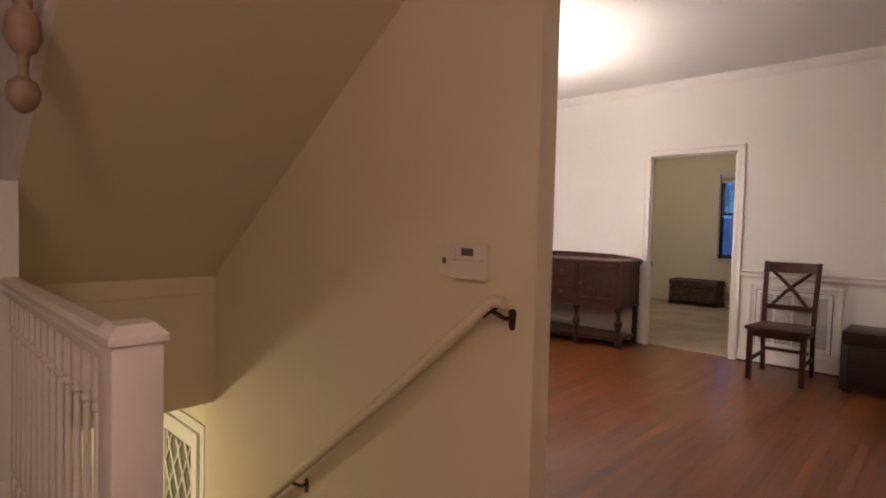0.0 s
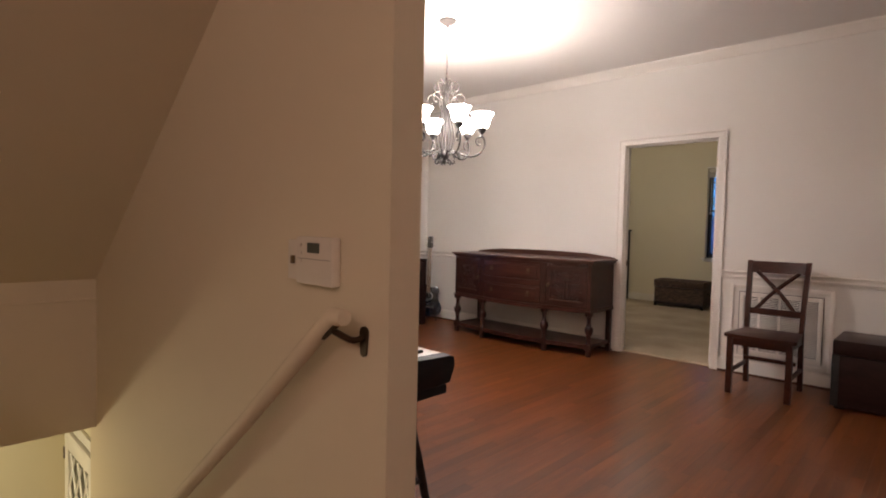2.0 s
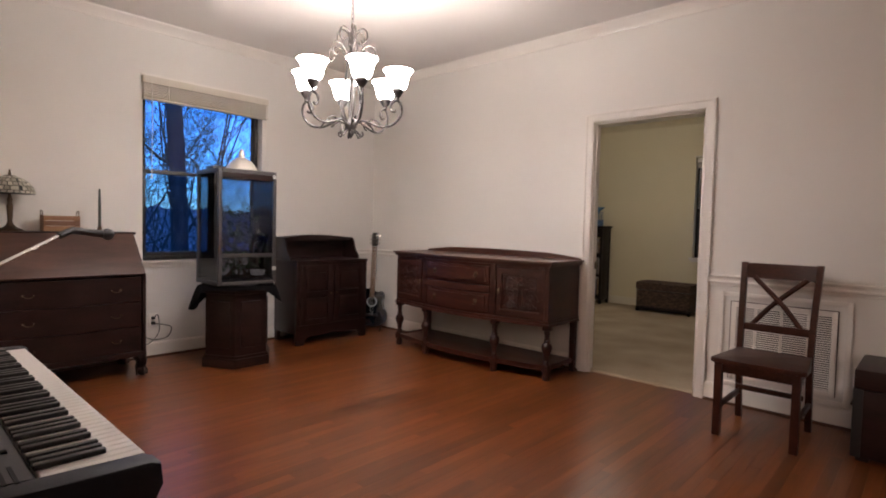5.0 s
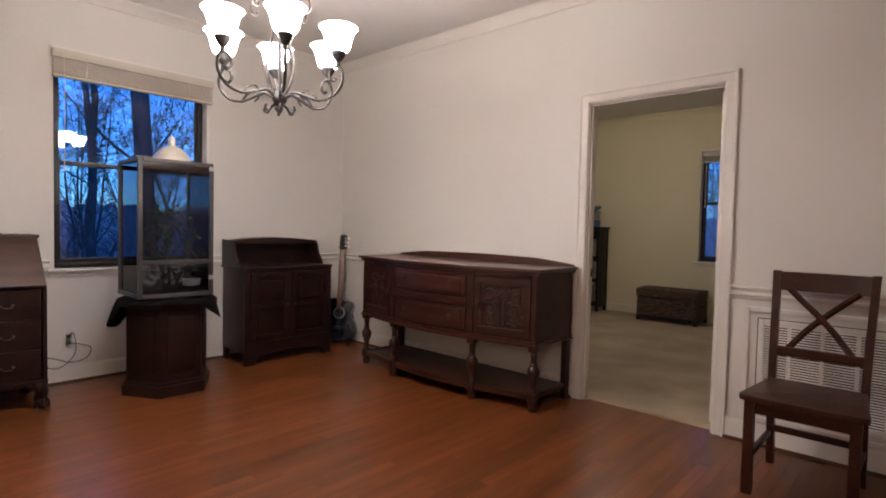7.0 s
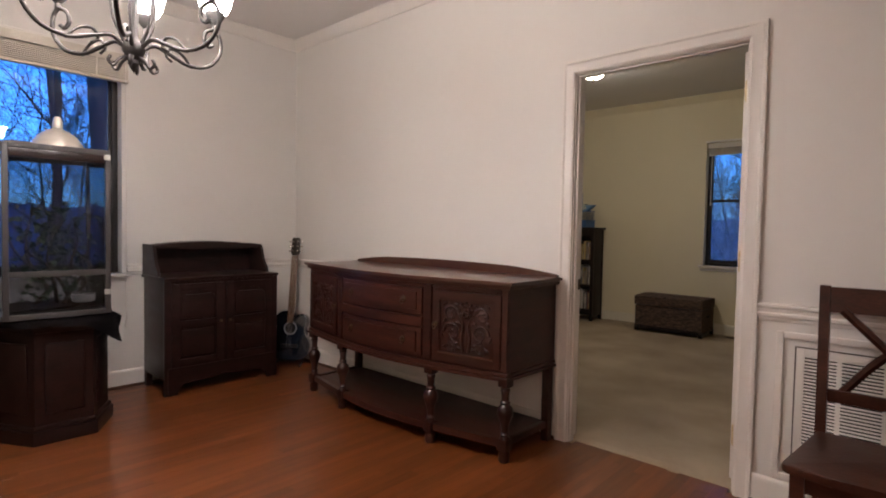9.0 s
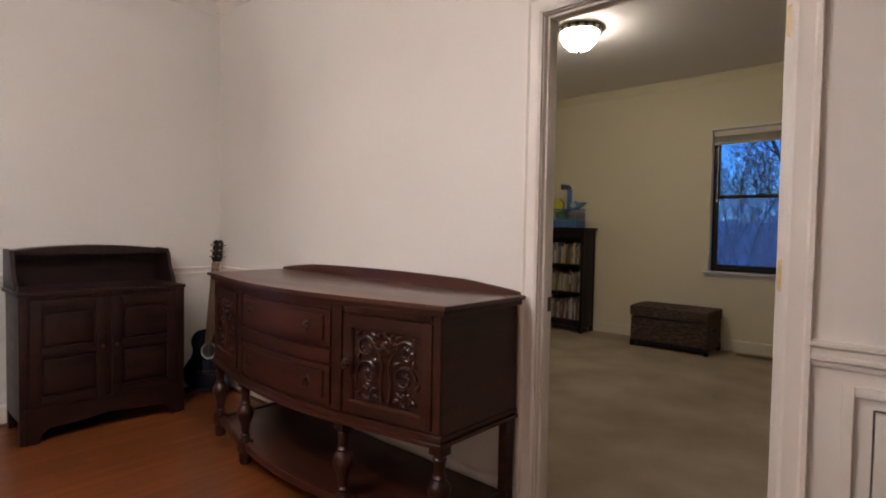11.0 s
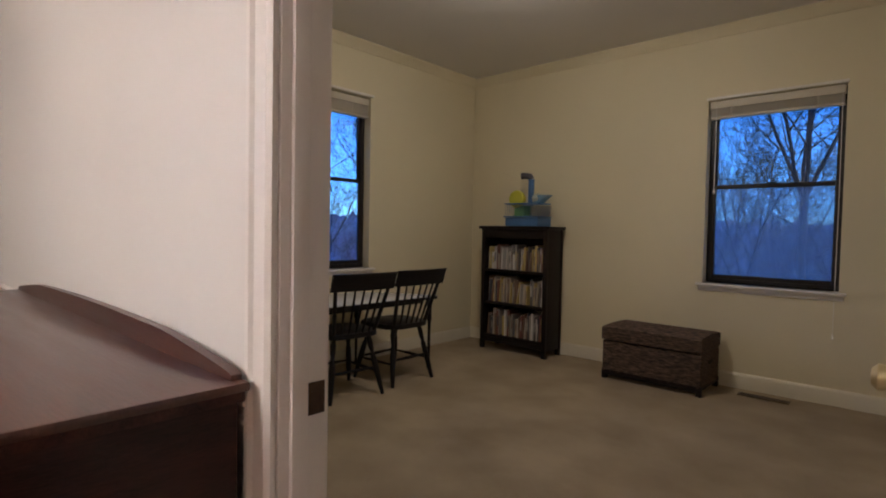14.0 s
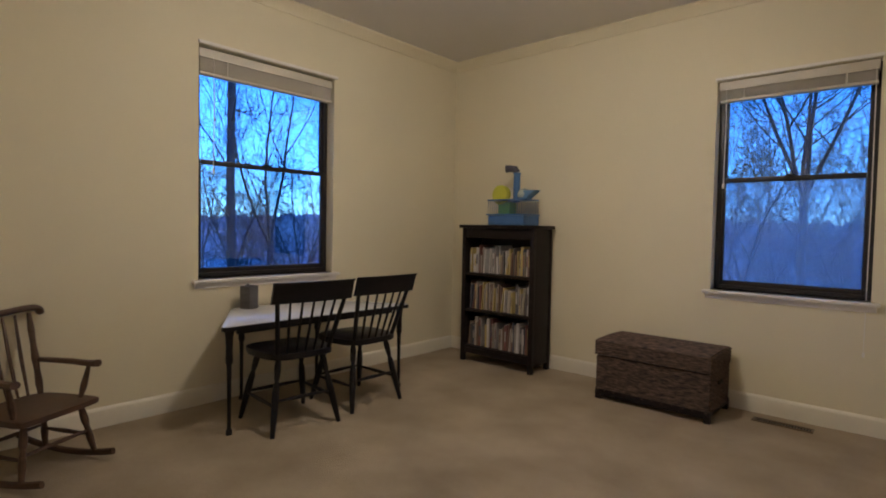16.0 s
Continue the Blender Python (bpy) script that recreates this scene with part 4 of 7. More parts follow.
body = cbox(-CW + 0.012, CW - 0.012, 0, CD - 0.012, 0.10, 0.80)
part("body", body, walnut_black, CUP)
part("top", cbox(-CW - 0.006, CW + 0.006, 0, CD + 0.010, 0.80, 0.822, 0.006), walnut_black, CUP)
for s in (-1, 1):
    part("post", cbox(s * (CW - 0.022) - 0.022, s * (CW - 0.022) + 0.022, CD - 0.032, CD, 0.0, 0.80), walnut_black, CUP)
    side_p = [(0.0, 0.822), (0.30, 0.822), (0.29, 0.86), (0.25, 0.90), (0.225, 0.95), (0.215, 1.0), (0.18, 1.042), (0.0, 1.045)]
    gs = prism(side_p, 0, 0.02)
    bmesh.ops.transform(gs, matrix=Matrix(((1, 0, 0, 0), (0, 0, 1, 0), (0, 1, 0, 0), (0, 0, 0, 1))), verts=gs.verts)
    bmesh.ops.translate(gs, vec=(0, s * (CW - 0.012) - 0.01, 0), verts=gs.verts)
    part("gallery_side", gs, walnut_black, CUP)
    dd = bmesh.new()
    c0, c1 = sorted((s * 0.012, s * (CW - 0.046)))
    for y0, y1, z0, z1 in ((c0, c0 + 0.055, 0.19, 0.775), (c1 - 0.055, c1, 0.19, 0.775), (c0 + 0.055, c1 - 0.055, 0.19, 0.245), (c0 + 0.055, c1 - 0.055, 0.465, 0.515), (c0 + 0.055, c1 - 0.055, 0.725, 0.775)):
        cbox(y0, y1, CD - 0.012, CD + 0.004, z0, z1, 0.003, dd)
    # arch corners over the upper panel
    ym = (c0 + c1) / 2
    arch = [(y, 0.726) for y in (c0 + 0.055, c1 - 0.055)] + [(ym + (c1 - c0 - 0.11) / 2 * math.cos(t), 0.660 + 0.058 * math.sin(t)) for t in [math.pi * k / 12 for k in range(13)]]
    prism([(y, z) for y, z in arch], 0, 0.012, dd, Matrix.Translation((CD - 0.010, 0, 0)) @ FACING)
    dr = part("door", dd, walnut_black, CUP)
    for z0, z1 in ((0.262, 0.450), (0.530, 0.700)):
        part("panel", cbox(c0 + 0.068, c1 - 0.068, CD - 0.014, CD - 0.001, z0, z1, 0.008), walnut_black, dr)
    kn = lathe([(0.010, 0), (0.005, 0.006), (0.010, 0.014), (0, 0.019)], 10, None, Matrix.Translation((CD + 0.004, s * 0.036, 0.49)) @ pose(0, 0, 0, 0, 90, 0))
    part("knob", kn, old_metal, dr)
gal = bmesh.new()
prism([(-CW + 0.02, 0.822)] + [(-CW + 0.02 + (2 * CW - 0.04) * i / 20, 1.035 + 0.030 * math.sin(math.pi * i / 20) ** 0.8) for i in range(21)] + [(CW - 0.02, 0.822)], 0, 0.018, gal, FACING)
part("gallery_back", gal, walnut_black, CUP)
gtop = bmesh.new()
prism([(-CW + 0.012, 1.012)] + [(-CW + 0.012 + (2 * CW - 0.024) * i / 20, 1.036 + 0.030 * math.sin(math.pi * i / 20) ** 0.8) for i in range(21)] + [(CW - 0.012, 1.012)], 0.018, 0.17, gtop, FACING)
part("gallery_top", gtop, walnut_black, CUP, "gently arched top board")
beads = bmesh.new()
for i in range(22):
    cbox(-CW + 0.05 + i * 0.036, -CW + 0.068 + i * 0.036, CD - 0.006, CD + 0.003, 0.782, 0.796, 0.002, beads)
part("dentil_band", beads, walnut_black, CUP)
ap = bmesh.new()
prism([(-CW + 0.02, 0.19), (-CW + 0.02, 0.0), (-CW + 0.085, 0.0), (-CW + 0.095, 0.045), (-CW + 0.13, 0.075), (-0.10, 0.085), (0, 0.10), (0.10, 0.085), (CW - 0.13, 0.075), (CW - 0.095, 0.045), (CW - 0.085, 0.0), (CW - 0.02, 0.0), (CW - 0.02, 0.19)], CD - 0.02, CD + 0.006, ap, FACING)
part("apron", ap, walnut_black, CUP, "shaped apron with bracket feet")
for s in (-1, 1):
    part("back_foot", cbox(s * (CW - 0.03) - 0.02, s * (CW - 0.03) + 0.02, 0.01, 0.06, 0, 0.11), walnut_black, CUP)

# guitar in the corner
GT = thing("acoustic_guitar", (-5.00, 5.80, FLOOR), 0, "glossy blue-black cutaway acoustic guitar standing in the corner", "guitar")
GT.matrix_basis = pose(-5.005, 5.825, FLOOR + 0.01, 0, 0, 38) @ pose(0, 0, 0, -10.0, 0, 0)
blue_lacquer = grained("blue_black_lacquer", (0.004, 0.006, 0.011), (0.010, 0.016, 0.030), 0.12, (3, 3, 3), 0.01, coat=0.8)
neck_wood = grained("guitar_neck", (0.10, 0.05, 0.03), (0.20, 0.11, 0.06), 0.35, (10, 10, 30), 0.05)
out = [(0, 0.03), (0.09, 0.035), (0.155, 0.075), (0.178, 0.14), (0.160, 0.205), (0.122, 0.255), (0.115, 0.295), (0.132, 0.335), (0.138, 0.375), (0.120, 0.415), (0.085, 0.425), (0.060, 0.405), (0.035, 0.415), (0.0, 0.445), (-0.06, 0.448), (-0.115, 0.425), (-0.140, 0.375), (-0.133, 0.335), (-0.115, 0.295), (-0.122, 0.255), (-0.160, 0.205), (-0.178, 0.14), (-0.155, 0.075), (-0.09, 0.035)]
loop = [(v.x, v.y) for v in bow([(x, y, 0) for x, y in out + [out[0]]], 3)][:-1]
part("body", prism(loop, -0.045, 0.045, None, UPRIGHT, 0.006), blue_lacquer, GT)
# flat black disc painted as the shade inside the soundhole
part("soundhole", lathe([(0.046, 0), (0.046, 0.002)], 20, None, Matrix.Translation((0, -0.0455, 0.30)) @ pose(0, 0, 0, 90)), mat("soundhole_shade", (0.005, 0.005, 0.005), 0.9), GT)
part("rosette", lathe([(0.048, 0), (0.058, 0), (0.058, 0.0015), (0.048, 0.0015), (0.048, 0)], 24, None, Matrix.Translation((0, -0.0455, 0.30)) @ pose(0, 0, 0, 90)), mat("rosette_pearl", (0.45, 0.47, 0.48), 0.3), GT, "pale rosette ring")
part("bridge", box(-0.075, 0.075, -0.055, -0.045, 0.135, 0.165, 0.004), mat("bridge_ebony", (0.015, 0.012, 0.01), 0.4), GT)
part("neck", box(-0.026, 0.026, -0.062, -0.034, 0.40, 0.93, 0.008), neck_wood, GT)
part("fingerboard", box(-0.026, 0.026, -0.067, -0.062, 0.345, 0.93, 0.001), neck_wood, GT)
for k in range(15):
    z = 0.93 - 0.62 * (1 - 2 ** (-k / 12)) * 1.02
    part("fret", box(-0.025, 0.025, -0.0682, -0.067, z - 0.001, z + 0.001), mat("fret_wire", (0.6, 0.58, 0.52), 0.3, 1.0) if k == 0 else bpy.data.materials["fret_wire"], GT)
part("headstock", prism([(-0.024, 0.93), (-0.038, 0.955), (-0.036, 1.08), (-0.018, 1.095), (0, 1.085), (0.018, 1.095), (0.036, 1.08), (0.038, 0.955), (0.024, 0.93)], 0.040, 0.056, None, UPRIGHT, 0.002), mat("headstock_black", (0.02, 0.015, 0.012), 0.2), GT)
for s in (-1, 1):
    for k in range(3):
        pg = bmesh.new()
        lathe([(0.006, 0), (0.006, 0.012), (0, 0.014)], 8, pg, Matrix.Translation((s * 0.022, -0.056, 0.972 + 0.042 * k)) @ pose(0, 0, 0, 90))
        sweep([(s * 0.036, -0.046, 0.972 + 0.042 * k), (s * 0.048, -0.046, 0.972 + 0.042 * k)], 0.003, 6, pg)
        box(s * 0.048 - 0.004, s * 0.048 + 0.010 * s + 0.004, -0.052, -0.040, 0.964 + 0.042 * k, 0.980 + 0.042 * k, 0.003, pg) if s > 0 else box(-0.060, -0.046, -0.052, -0.040, 0.964 + 0.042 * k, 0.980 + 0.042 * k, 0.003, pg)
        part("tuning_peg", pg, mat("peg_chrome", (0.65, 0.62, 0.55), 0.2, 1.0) if (s, k) == (-1, 0) else bpy.data.materials["peg_chrome"], GT, "chrome tuning peg")
for k in range(6):
    st_ = sweep([(-0.020 + 0.008 * k, -0.0715, 0.15), (-0.017 + 0.007 * k, -0.0705, 0.935)], 0.0006, 4)
    part("string", st_, bpy.data.materials["fret_wire"], GT)
stand = thing("guitar_stand", (-5.005, 5.825, FLOOR), 38, "low black guitar stand", "stand")
black_metal = grained("black_metal", (0.010, 0.010, 0.011), (0.022, 0.022, 0.024), 0.45, (10, 10, 10), 0.05)
gsd = bmesh.new()
for s in (-1, 1):
    sweep([(0, 0.16, 0.30), (s * 0.10, 0.05, 0.03), (s * 0.12, -0.10, 0.012)], 0.009, 8, gsd)
sweep([(0, 0.14, 0.36), (0, 0.20, 0.012)], 0.009, 8, gsd)
part("frame", gsd, black_metal, stand)

# vivarium on its pedestal
PED = thing("hexagonal_pedestal", (-4.655, 4.072, FLOOR), 0, "dark wooden hexagonal pedestal under the glass vivarium", "pedestal")


def hexagon(r):
    return [(r * math.cos(radians(30 + 60 * k)), r * math.sin(radians(30 + 60 * k))) for k in range(6)]


part("plinth", prism(hexagon(0.298), 0, 0.075, bevel=0.006), walnut_black, PED)
part("plinth_moulding", prism(hexagon(0.286), 0.075, 0.10, bevel=0.010), walnut_black, PED)
part("body", prism(hexagon(0.270), 0.10, 0.60), walnut_black, PED)
part("top", prism(hexagon(0.294), 0.60, 0.655, bevel=0.008), walnut_black, PED)
for k in range(6):
    pn = box(0.233, 0.242, -0.090, 0.090, 0.16, 0.54, 0.008)
    bmesh.ops.rotate(pn, cent=(0, 0, 0), matrix=Matrix.Rotation(radians(60 * k), 3, "Z"), verts=pn.verts)
    part("panel", pn, walnut_black, PED)
drape = bmesh.new()
N = 48
rows_ = []
for j, (rr, z) in enumerate(((0.17, 0.660), (0.284, 0.662), (0.300, 0.648), (0.306, 0.58), (0.310, 0.50), (0.312, 0.42))):
    ring = []
    for i in range(N):
        a = 2 * math.pi * i / N
        hang = 0.05 + 0.90 * max(0, math.cos(a - radians(228))) ** 4 + 0.60 * max(0, math.cos(a - radians(50))) ** 14
        fold = (0.014 * math.sin(a * 9 + 1) + 0.05 * hang) * max(0, j - 1) / 3
        zz = z if j < 3 else 0.648 - (0.648 - z) * hang
        ring.append(drape.verts.new(((rr + fold) * math.cos(a), (rr + fold) * math.sin(a), zz)))
    rows_.append(ring)
for r0, r1 in zip(rows_, rows_[1:]):
    for i in range(N):
        drape.faces.new((r0[i], r0[(i + 1) % N], r1[(i + 1) % N], r1[i]))
bmesh.ops.solidify(drape, geom=drape.faces[:], thickness=0.004)
cl = link_mesh("draped_cloth", drape, grained("black_cloth", (0.006, 0.005, 0.006), (0.016, 0.013, 0.014), 0.95, (8, 8, 8), 0.3, spec=0.1), None, 60)
cl.location = (-4.655, 4.072, FLOOR)
tagged(cl, "black cloth draped over the pedestal top", "cloth")

VIV = thing("glass_vivarium", (-4.668, 4.062, FLOOR + 0.672), -1, "tall grey-framed glass vivarium with branches and leaves", "vivarium")
grey_frame = grained("grey_aluminium", (0.04, 0.036, 0.036), (0.085, 0.078, 0.078), 0.5, (6, 6, 6), 0.08, metal=0.3)
viv_glass = glass("vivarium_glass", (0.76, 0.77, 0.80), 0.01, 0.0)
dx, dy, H = 0.205, 0.232, 0.935
for sx in (-1, 1):
    for sy in (-1, 1):
        part("post", box(sx * dx - 0.013, sx * dx + 0.013, sy * dy - 0.013, sy * dy + 0.013, 0.02, H - 0.02, 0.002), grey_frame, VIV)
for nm, z0, z1, g in (("bottom_frame", 0.0, 0.028, 0.008), ("top_frame", H - 0.03, H, 0.004)):
    fb = bmesh.new()
    for b in ((-dx - g, dx + g, -dy - g - 0.01, -dy + 0.015, z0, z1), (-dx - g, dx + g, dy - 0.015, dy + g + 0.01, z0, z1), (-dx - g - 0.01, -dx + 0.015, -dy + 0.015, dy - 0.015, z0, z1), (dx - 0.015, dx + g + 0.01, -dy + 0.015, dy - 0.015, z0, z1)):
        box(*b, 0.003, fb)
    part(nm, fb, grey_frame, VIV)
part("door_rail", box(dx - 0.010, dx + 0.010, -dy + 0.013, dy - 0.013, 0.225, 0.255, 0.002), grey_frame, VIV)
part("top_bar", box(dx - 0.008, dx + 0.010, -dy + 0.013, dy - 0.013, H - 0.075, H - 0.03, 0.002), walnut_black, VIV)
for b in ((dx - 0.004, dx + 0.000, -dy + 0.013, dy - 0.013, 0.255, H - 0.03), (dx - 0.004, dx + 0.000, -dy + 0.013, dy - 0.013, 0.028, 0.225), (-dx + 0.013, dx - 0.013, -dy, -dy + 0.004, 0.028, H - 0.03), (-dx + 0.013, dx - 0.013, dy - 0.004, dy, 0.028, H - 0.03), (-dx, -dx + 0.004, -dy + 0.013, dy - 0.013, 0.028, H - 0.03)):
    p = part("pane", box(*b), viv_glass, VIV, "smoky glass pane")
    p.visible_shadow = False
part("floor_tray", box(-dx + 0.014, dx - 0.014, -dy + 0.014, dy - 0.014, 0.004, 0.03), mat("tray_black", (0.012, 0.011, 0.010), 0.7), VIV)
for k in range(2):
    part("hinge_clip", box(dx + 0.010, dx + 0.018, dy - 0.02, dy + 0.012, 0.11 + 0.77 * k, 0.14 + 0.77 * k, 0.002), mat("clip_grey", (0.5, 0.48, 0.45), 0.4) if k == 0 else bpy.data.materials["clip_grey"], VIV, "pale hinge clip")
earth = bmesh.new()
bmesh.ops.create_grid(earth, x_segments=20, y_segments=20, size=0.5)
for v in earth.verts:
    v.co = (v.co.x * 0.37, v.co.y * 0.42, 0.05 + 0.03 * noise.noise((v.co.x * 6, v.co.y * 6, 1)))
part("soil", earth, grained("dark_soil", (0.012, 0.008, 0.005), (0.045, 0.03, 0.02), 0.95, (30, 30, 30), 0.6), VIV)
twig = bmesh.new()
rnd = random.Random(5)
for k in range(7):
    x, y = rnd.uniform(-0.10, 0.12), rnd.uniform(-0.15, 0.15)
    pts = [(x, y, 0.05)]
    for j in range(5):
        pts.append((max(-0.17, min(0.17, pts[-1][0] + rnd.uniform(-0.07, 0.07))), max(-0.19, min(0.19, pts[-1][1] + rnd.uniform(-0.09, 0.09))), pts[-1][2] + rnd.uniform(0.06, 0.15)))
    sweep(bow(pts, 4), [0.011 - 0.008 * i / 20 for i in range(21)], 6, twig)
part("branches", twig, grained("bark_dark", (0.03, 0.02, 0.013), (0.09, 0.06, 0.04), 0.9, (20, 20, 20), 0.5), VIV)
leaf_bm = bmesh.new()
for k in range(330):
    t = rnd.random()
    c = Vector((rnd.uniform(-0.16, 0.17), rnd.gauss(0, 0.10), 0.10 + 0.50 * t ** 1.1 + rnd.uniform(-0.03, 0.06)))
    c.y = max(-0.20, min(0.20, c.y))
    q = Euler((rnd.uniform(-1.2, 1.2), rnd.uniform(-1.2, 1.2), rnd.uniform(0, 6.28))).to_matrix()
    L, W = rnd.uniform(0.025, 0.06), rnd.uniform(0.010, 0.022)
    vs = [leaf_bm.verts.new(c + q @ Vector(p)) for p in ((0, 0, 0), (L * 0.4, W, 0.006), (L, 0, -0.004), (L * 0.4, -W, 0.006))]
    leaf_bm.faces.new((vs[0], vs[1], vs[2]))
    leaf_bm.faces.new((vs[0], vs[2], vs[3]))
part("leaves", leaf_bm, grained("vivarium_leaves", (0.012, 0.03, 0.012), (0.05, 0.085, 0.035), 0.5, (20, 20, 20), 0.1), VIV, "dark green leaves")
part("water_dish", lathe([(0.04, 0.055), (0.055, 0.06), (0.06, 0.10), (0.055, 0.10), (0.05, 0.065), (0, 0.062)], 16, None, Matrix.Translation((0.12, 0.13, 0.01))), mat("dish_grey", (0.35, 0.34, 0.33), 0.4), VIV, "small grey dish")
HL = thing("clamp_heat_lamp", (-4.655, 4.095, FLOOR + 0.672 + H), 0, "spun aluminium dome heat lamp resting on the vivarium", "heat lamp")
alu = grained("spun_aluminium", (0.62, 0.57, 0.50), (0.78, 0.73, 0.65), 0.38, (3, 3, 40), 0.08, metal=0.55)
part("shade", lathe([(0.128, 0.0), (0.132, 0.004), (0.120, 0.035), (0.092, 0.075), (0.055, 0.104), (0.028, 0.116), (0.022, 0.118)], 28), alu, HL)
part("socket", lathe([(0.024, 0.115), (0.026, 0.14), (0.022, 0.165), (0.014, 0.185), (0, 0.188)], 14), alu, HL)
part("vent_box", box(-0.19, -0.05, -0.22, -0.10, 0.0, 0.035, 0.004), black_metal, HL, "small dark ballast box")

# slant-front desk
DK = thing("slant_front_desk", (-5.225, 2.92, FLOOR), 0, "dark wood slant-front desk with a serpentine front on claw feet", "desk")
DW = 0.455
sidep = [(0, 0.17), (0.51, 0.17), (0.51, 0.765), (0.235, 1.062), (0, 1.062)]
for s in (-1, 1):
    sd = prism(sidep, 0, 0.022)
    bmesh.ops.transform(sd, matrix=Matrix(((1, 0, 0, 0), (0, 0, 1, 0), (0, 1, 0, 0), (0, 0, 0, 1))), verts=sd.verts)
    bmesh.ops.translate(sd, vec=(0, s * (DW - 0.011) - 0.011, 0), verts=sd.verts)
    part("side", sd, walnut_black, DK)
part("back", box(0, 0.015, -DW + 0.022, DW - 0.022, 0.17, 1.06), walnut_black, DK)
part("top", box(-0.005, 0.25, -DW - 0.012, DW + 0.012, 1.062, 1.082, 0.006), walnut_black, DK)
lid = box(0, 0.405, -DW + 0.006, DW - 0.006, -0.012, 0.012, 0.004)
bmesh.ops.transform(lid, matrix=pose(0.238, 0, 1.066, 0, math.degrees(math.atan2(0.297, 0.275)), 0), verts=lid.verts)
part("slant_lid", lid, grained("desk_lid_wood", (0.035, 0.016, 0.012), (0.085, 0.040, 0.030), 0.32, (20, 3, 20), 0.06, fine=8, coat=0.3), DK, "smooth reddish dark lid")


def serp(y):
    return 0.505 + 0.022 * math.cos(y / DW * math.pi * 1.5)


for i, (z0, z1) in enumerate(((0.563, 0.752), (0.374, 0.559), (0.187, 0.370))):
    pts = [(-DW + 0.03 + (2 * DW - 0.06) * k / 20, serp(-DW + 0.03 + (2 * DW - 0.06) * k / 20)) for k in range(21)]
    dr = prism([(x, y) for y, x in pts] + [(0.44, DW - 0.03), (0.44, -DW + 0.03)], z0, z1, bevel=0.005)
    d = part("drawer", dr, walnut_black, DK)
    for y in (-0.26, 0.26):
        pu = bmesh.new()
        x = serp(y)
        sweep([(x + 0.012 + 0.010 * math.sin(t), y + 0.03 * math.cos(t), (z0 + z1) / 2 - 0.014 * math.sin(t)) for t in [math.pi * k / 8 for k in range(9)]], 0.003, 6, pu)
        for sy in (-0.03, 0.03):
            lathe([(0.010, 0), (0.004, 0.004), (0.004, 0.014), (0, 0.016)], 8, pu, Matrix.Translation((x, y + sy, (z0 + z1) / 2)) @ pose(0, 0, 0, 0, 90, 0))
        part("handle", pu, old_metal, d, "dark bail handle")
part("base_rail", box(0.02, 0.515, -DW - 0.004, DW + 0.004, 0.145, 0.185, 0.008), walnut_black, DK)
for s in (-1, 1):
    for x in (0.05, 0.47):
        ft = bmesh.new()
        sweep(bow([(x, s * (DW - 0.045), 0.16), (x + 0.035, s * (DW - 0.03), 0.11), (x + 0.015, s * (DW - 0.035), 0.06), (x + 0.035, s * (DW - 0.030), 0.035)], 4), [0.042 - 0.012 * k / 12 for k in range(13)], 10, ft)
        bl = bmesh.new()
        bmesh.ops.create_uvsphere(bl, u_segments=12, v_segments=8, radius=0.034)
        joined(bl, ft, Matrix.Translation((x + 0.04, s * (DW - 0.03), 0.034)))
        for k in range(4):
            a = k * math.pi / 2
            sweep([(x + 0.04 + 0.022 * math.cos(a), s * (DW - 0.03) + 0.022 * math.sin(a), 0.066), (x + 0.04 + 0.036 * math.cos(a), s * (DW - 0.03) + 0.036 * math.sin(a), 0.036), (x + 0.04 + 0.034 * math.cos(a), s * (DW - 0.03) + 0.034 * math.sin(a), 0.008)], 0.008, 6, ft)
        part("claw_foot", ft, walnut_black, DK)
DTOP = FLOOR + 1.082
TL = thing("leaded_glass_lamp", (-5.10, 2.62, DTOP), 0, "table lamp with a leaded glass dome shade on a bronze foot", "table lamp")
part("foot", lathe([(0.075, 0), (0.078, 0.006), (0.065, 0.016), (0.040, 0.026), (0.022, 0.045), (0.014, 0.07), (0.017, 0.12), (0.020, 0.18), (0.014, 0.20), (0.018, 0.22), (0.012, 0.235), (0.008, 0.26)], 18), bronze, TL)
shade_m = grained("leaded_glass_pieces", (0.36, 0.33, 0.26), (0.72, 0.68, 0.56), 0.35, (20, 20, 20), 0.1, per_object=0.6)
R0 = [(0.148, 0.262), (0.146, 0.280), (0.134, 0.312), (0.112, 0.342), (0.080, 0.366), (0.040, 0.382)]
shade_p = lathe([(r - 0.003, z) for r, z in R0], 32)
sh = part("shade", shade_p, mat("lead_came", (0.03, 0.03, 0.03), 0.5), TL)
for j, ((r0, z0), (r1, z1)) in enumerate(zip(R0, R0[1:])):
    cnt = 26
    tile = bmesh.new()
    a0, a1 = 0.02, 2 * math.pi / cnt - 0.02
    t0, t1 = 0.08, 0.92
    vs = [tile.verts.new(((r0 + (r1 - r0) * t) * math.cos(a), (r0 + (r1 - r0) * t) * math.sin(a), z0 + (z1 - z0) * t + 0.0015)) for a, t in ((a0, t0), (a1, t0), (a1, t1), (a0, t1))]
    tile.faces.new(vs)
    bmesh.ops.solidify(tile, geom=tile.faces[:], thickness=-0.003)
    first = part("glass_piece", tile, shade_m, sh, smooth=None)
    for k in range(1, cnt):
        o = new("glass_piece", first.data)
        o.parent = sh
        o.rotation_euler = (0, 0, 2 * math.pi * (k + 0.5 * (j % 2)) / cnt)
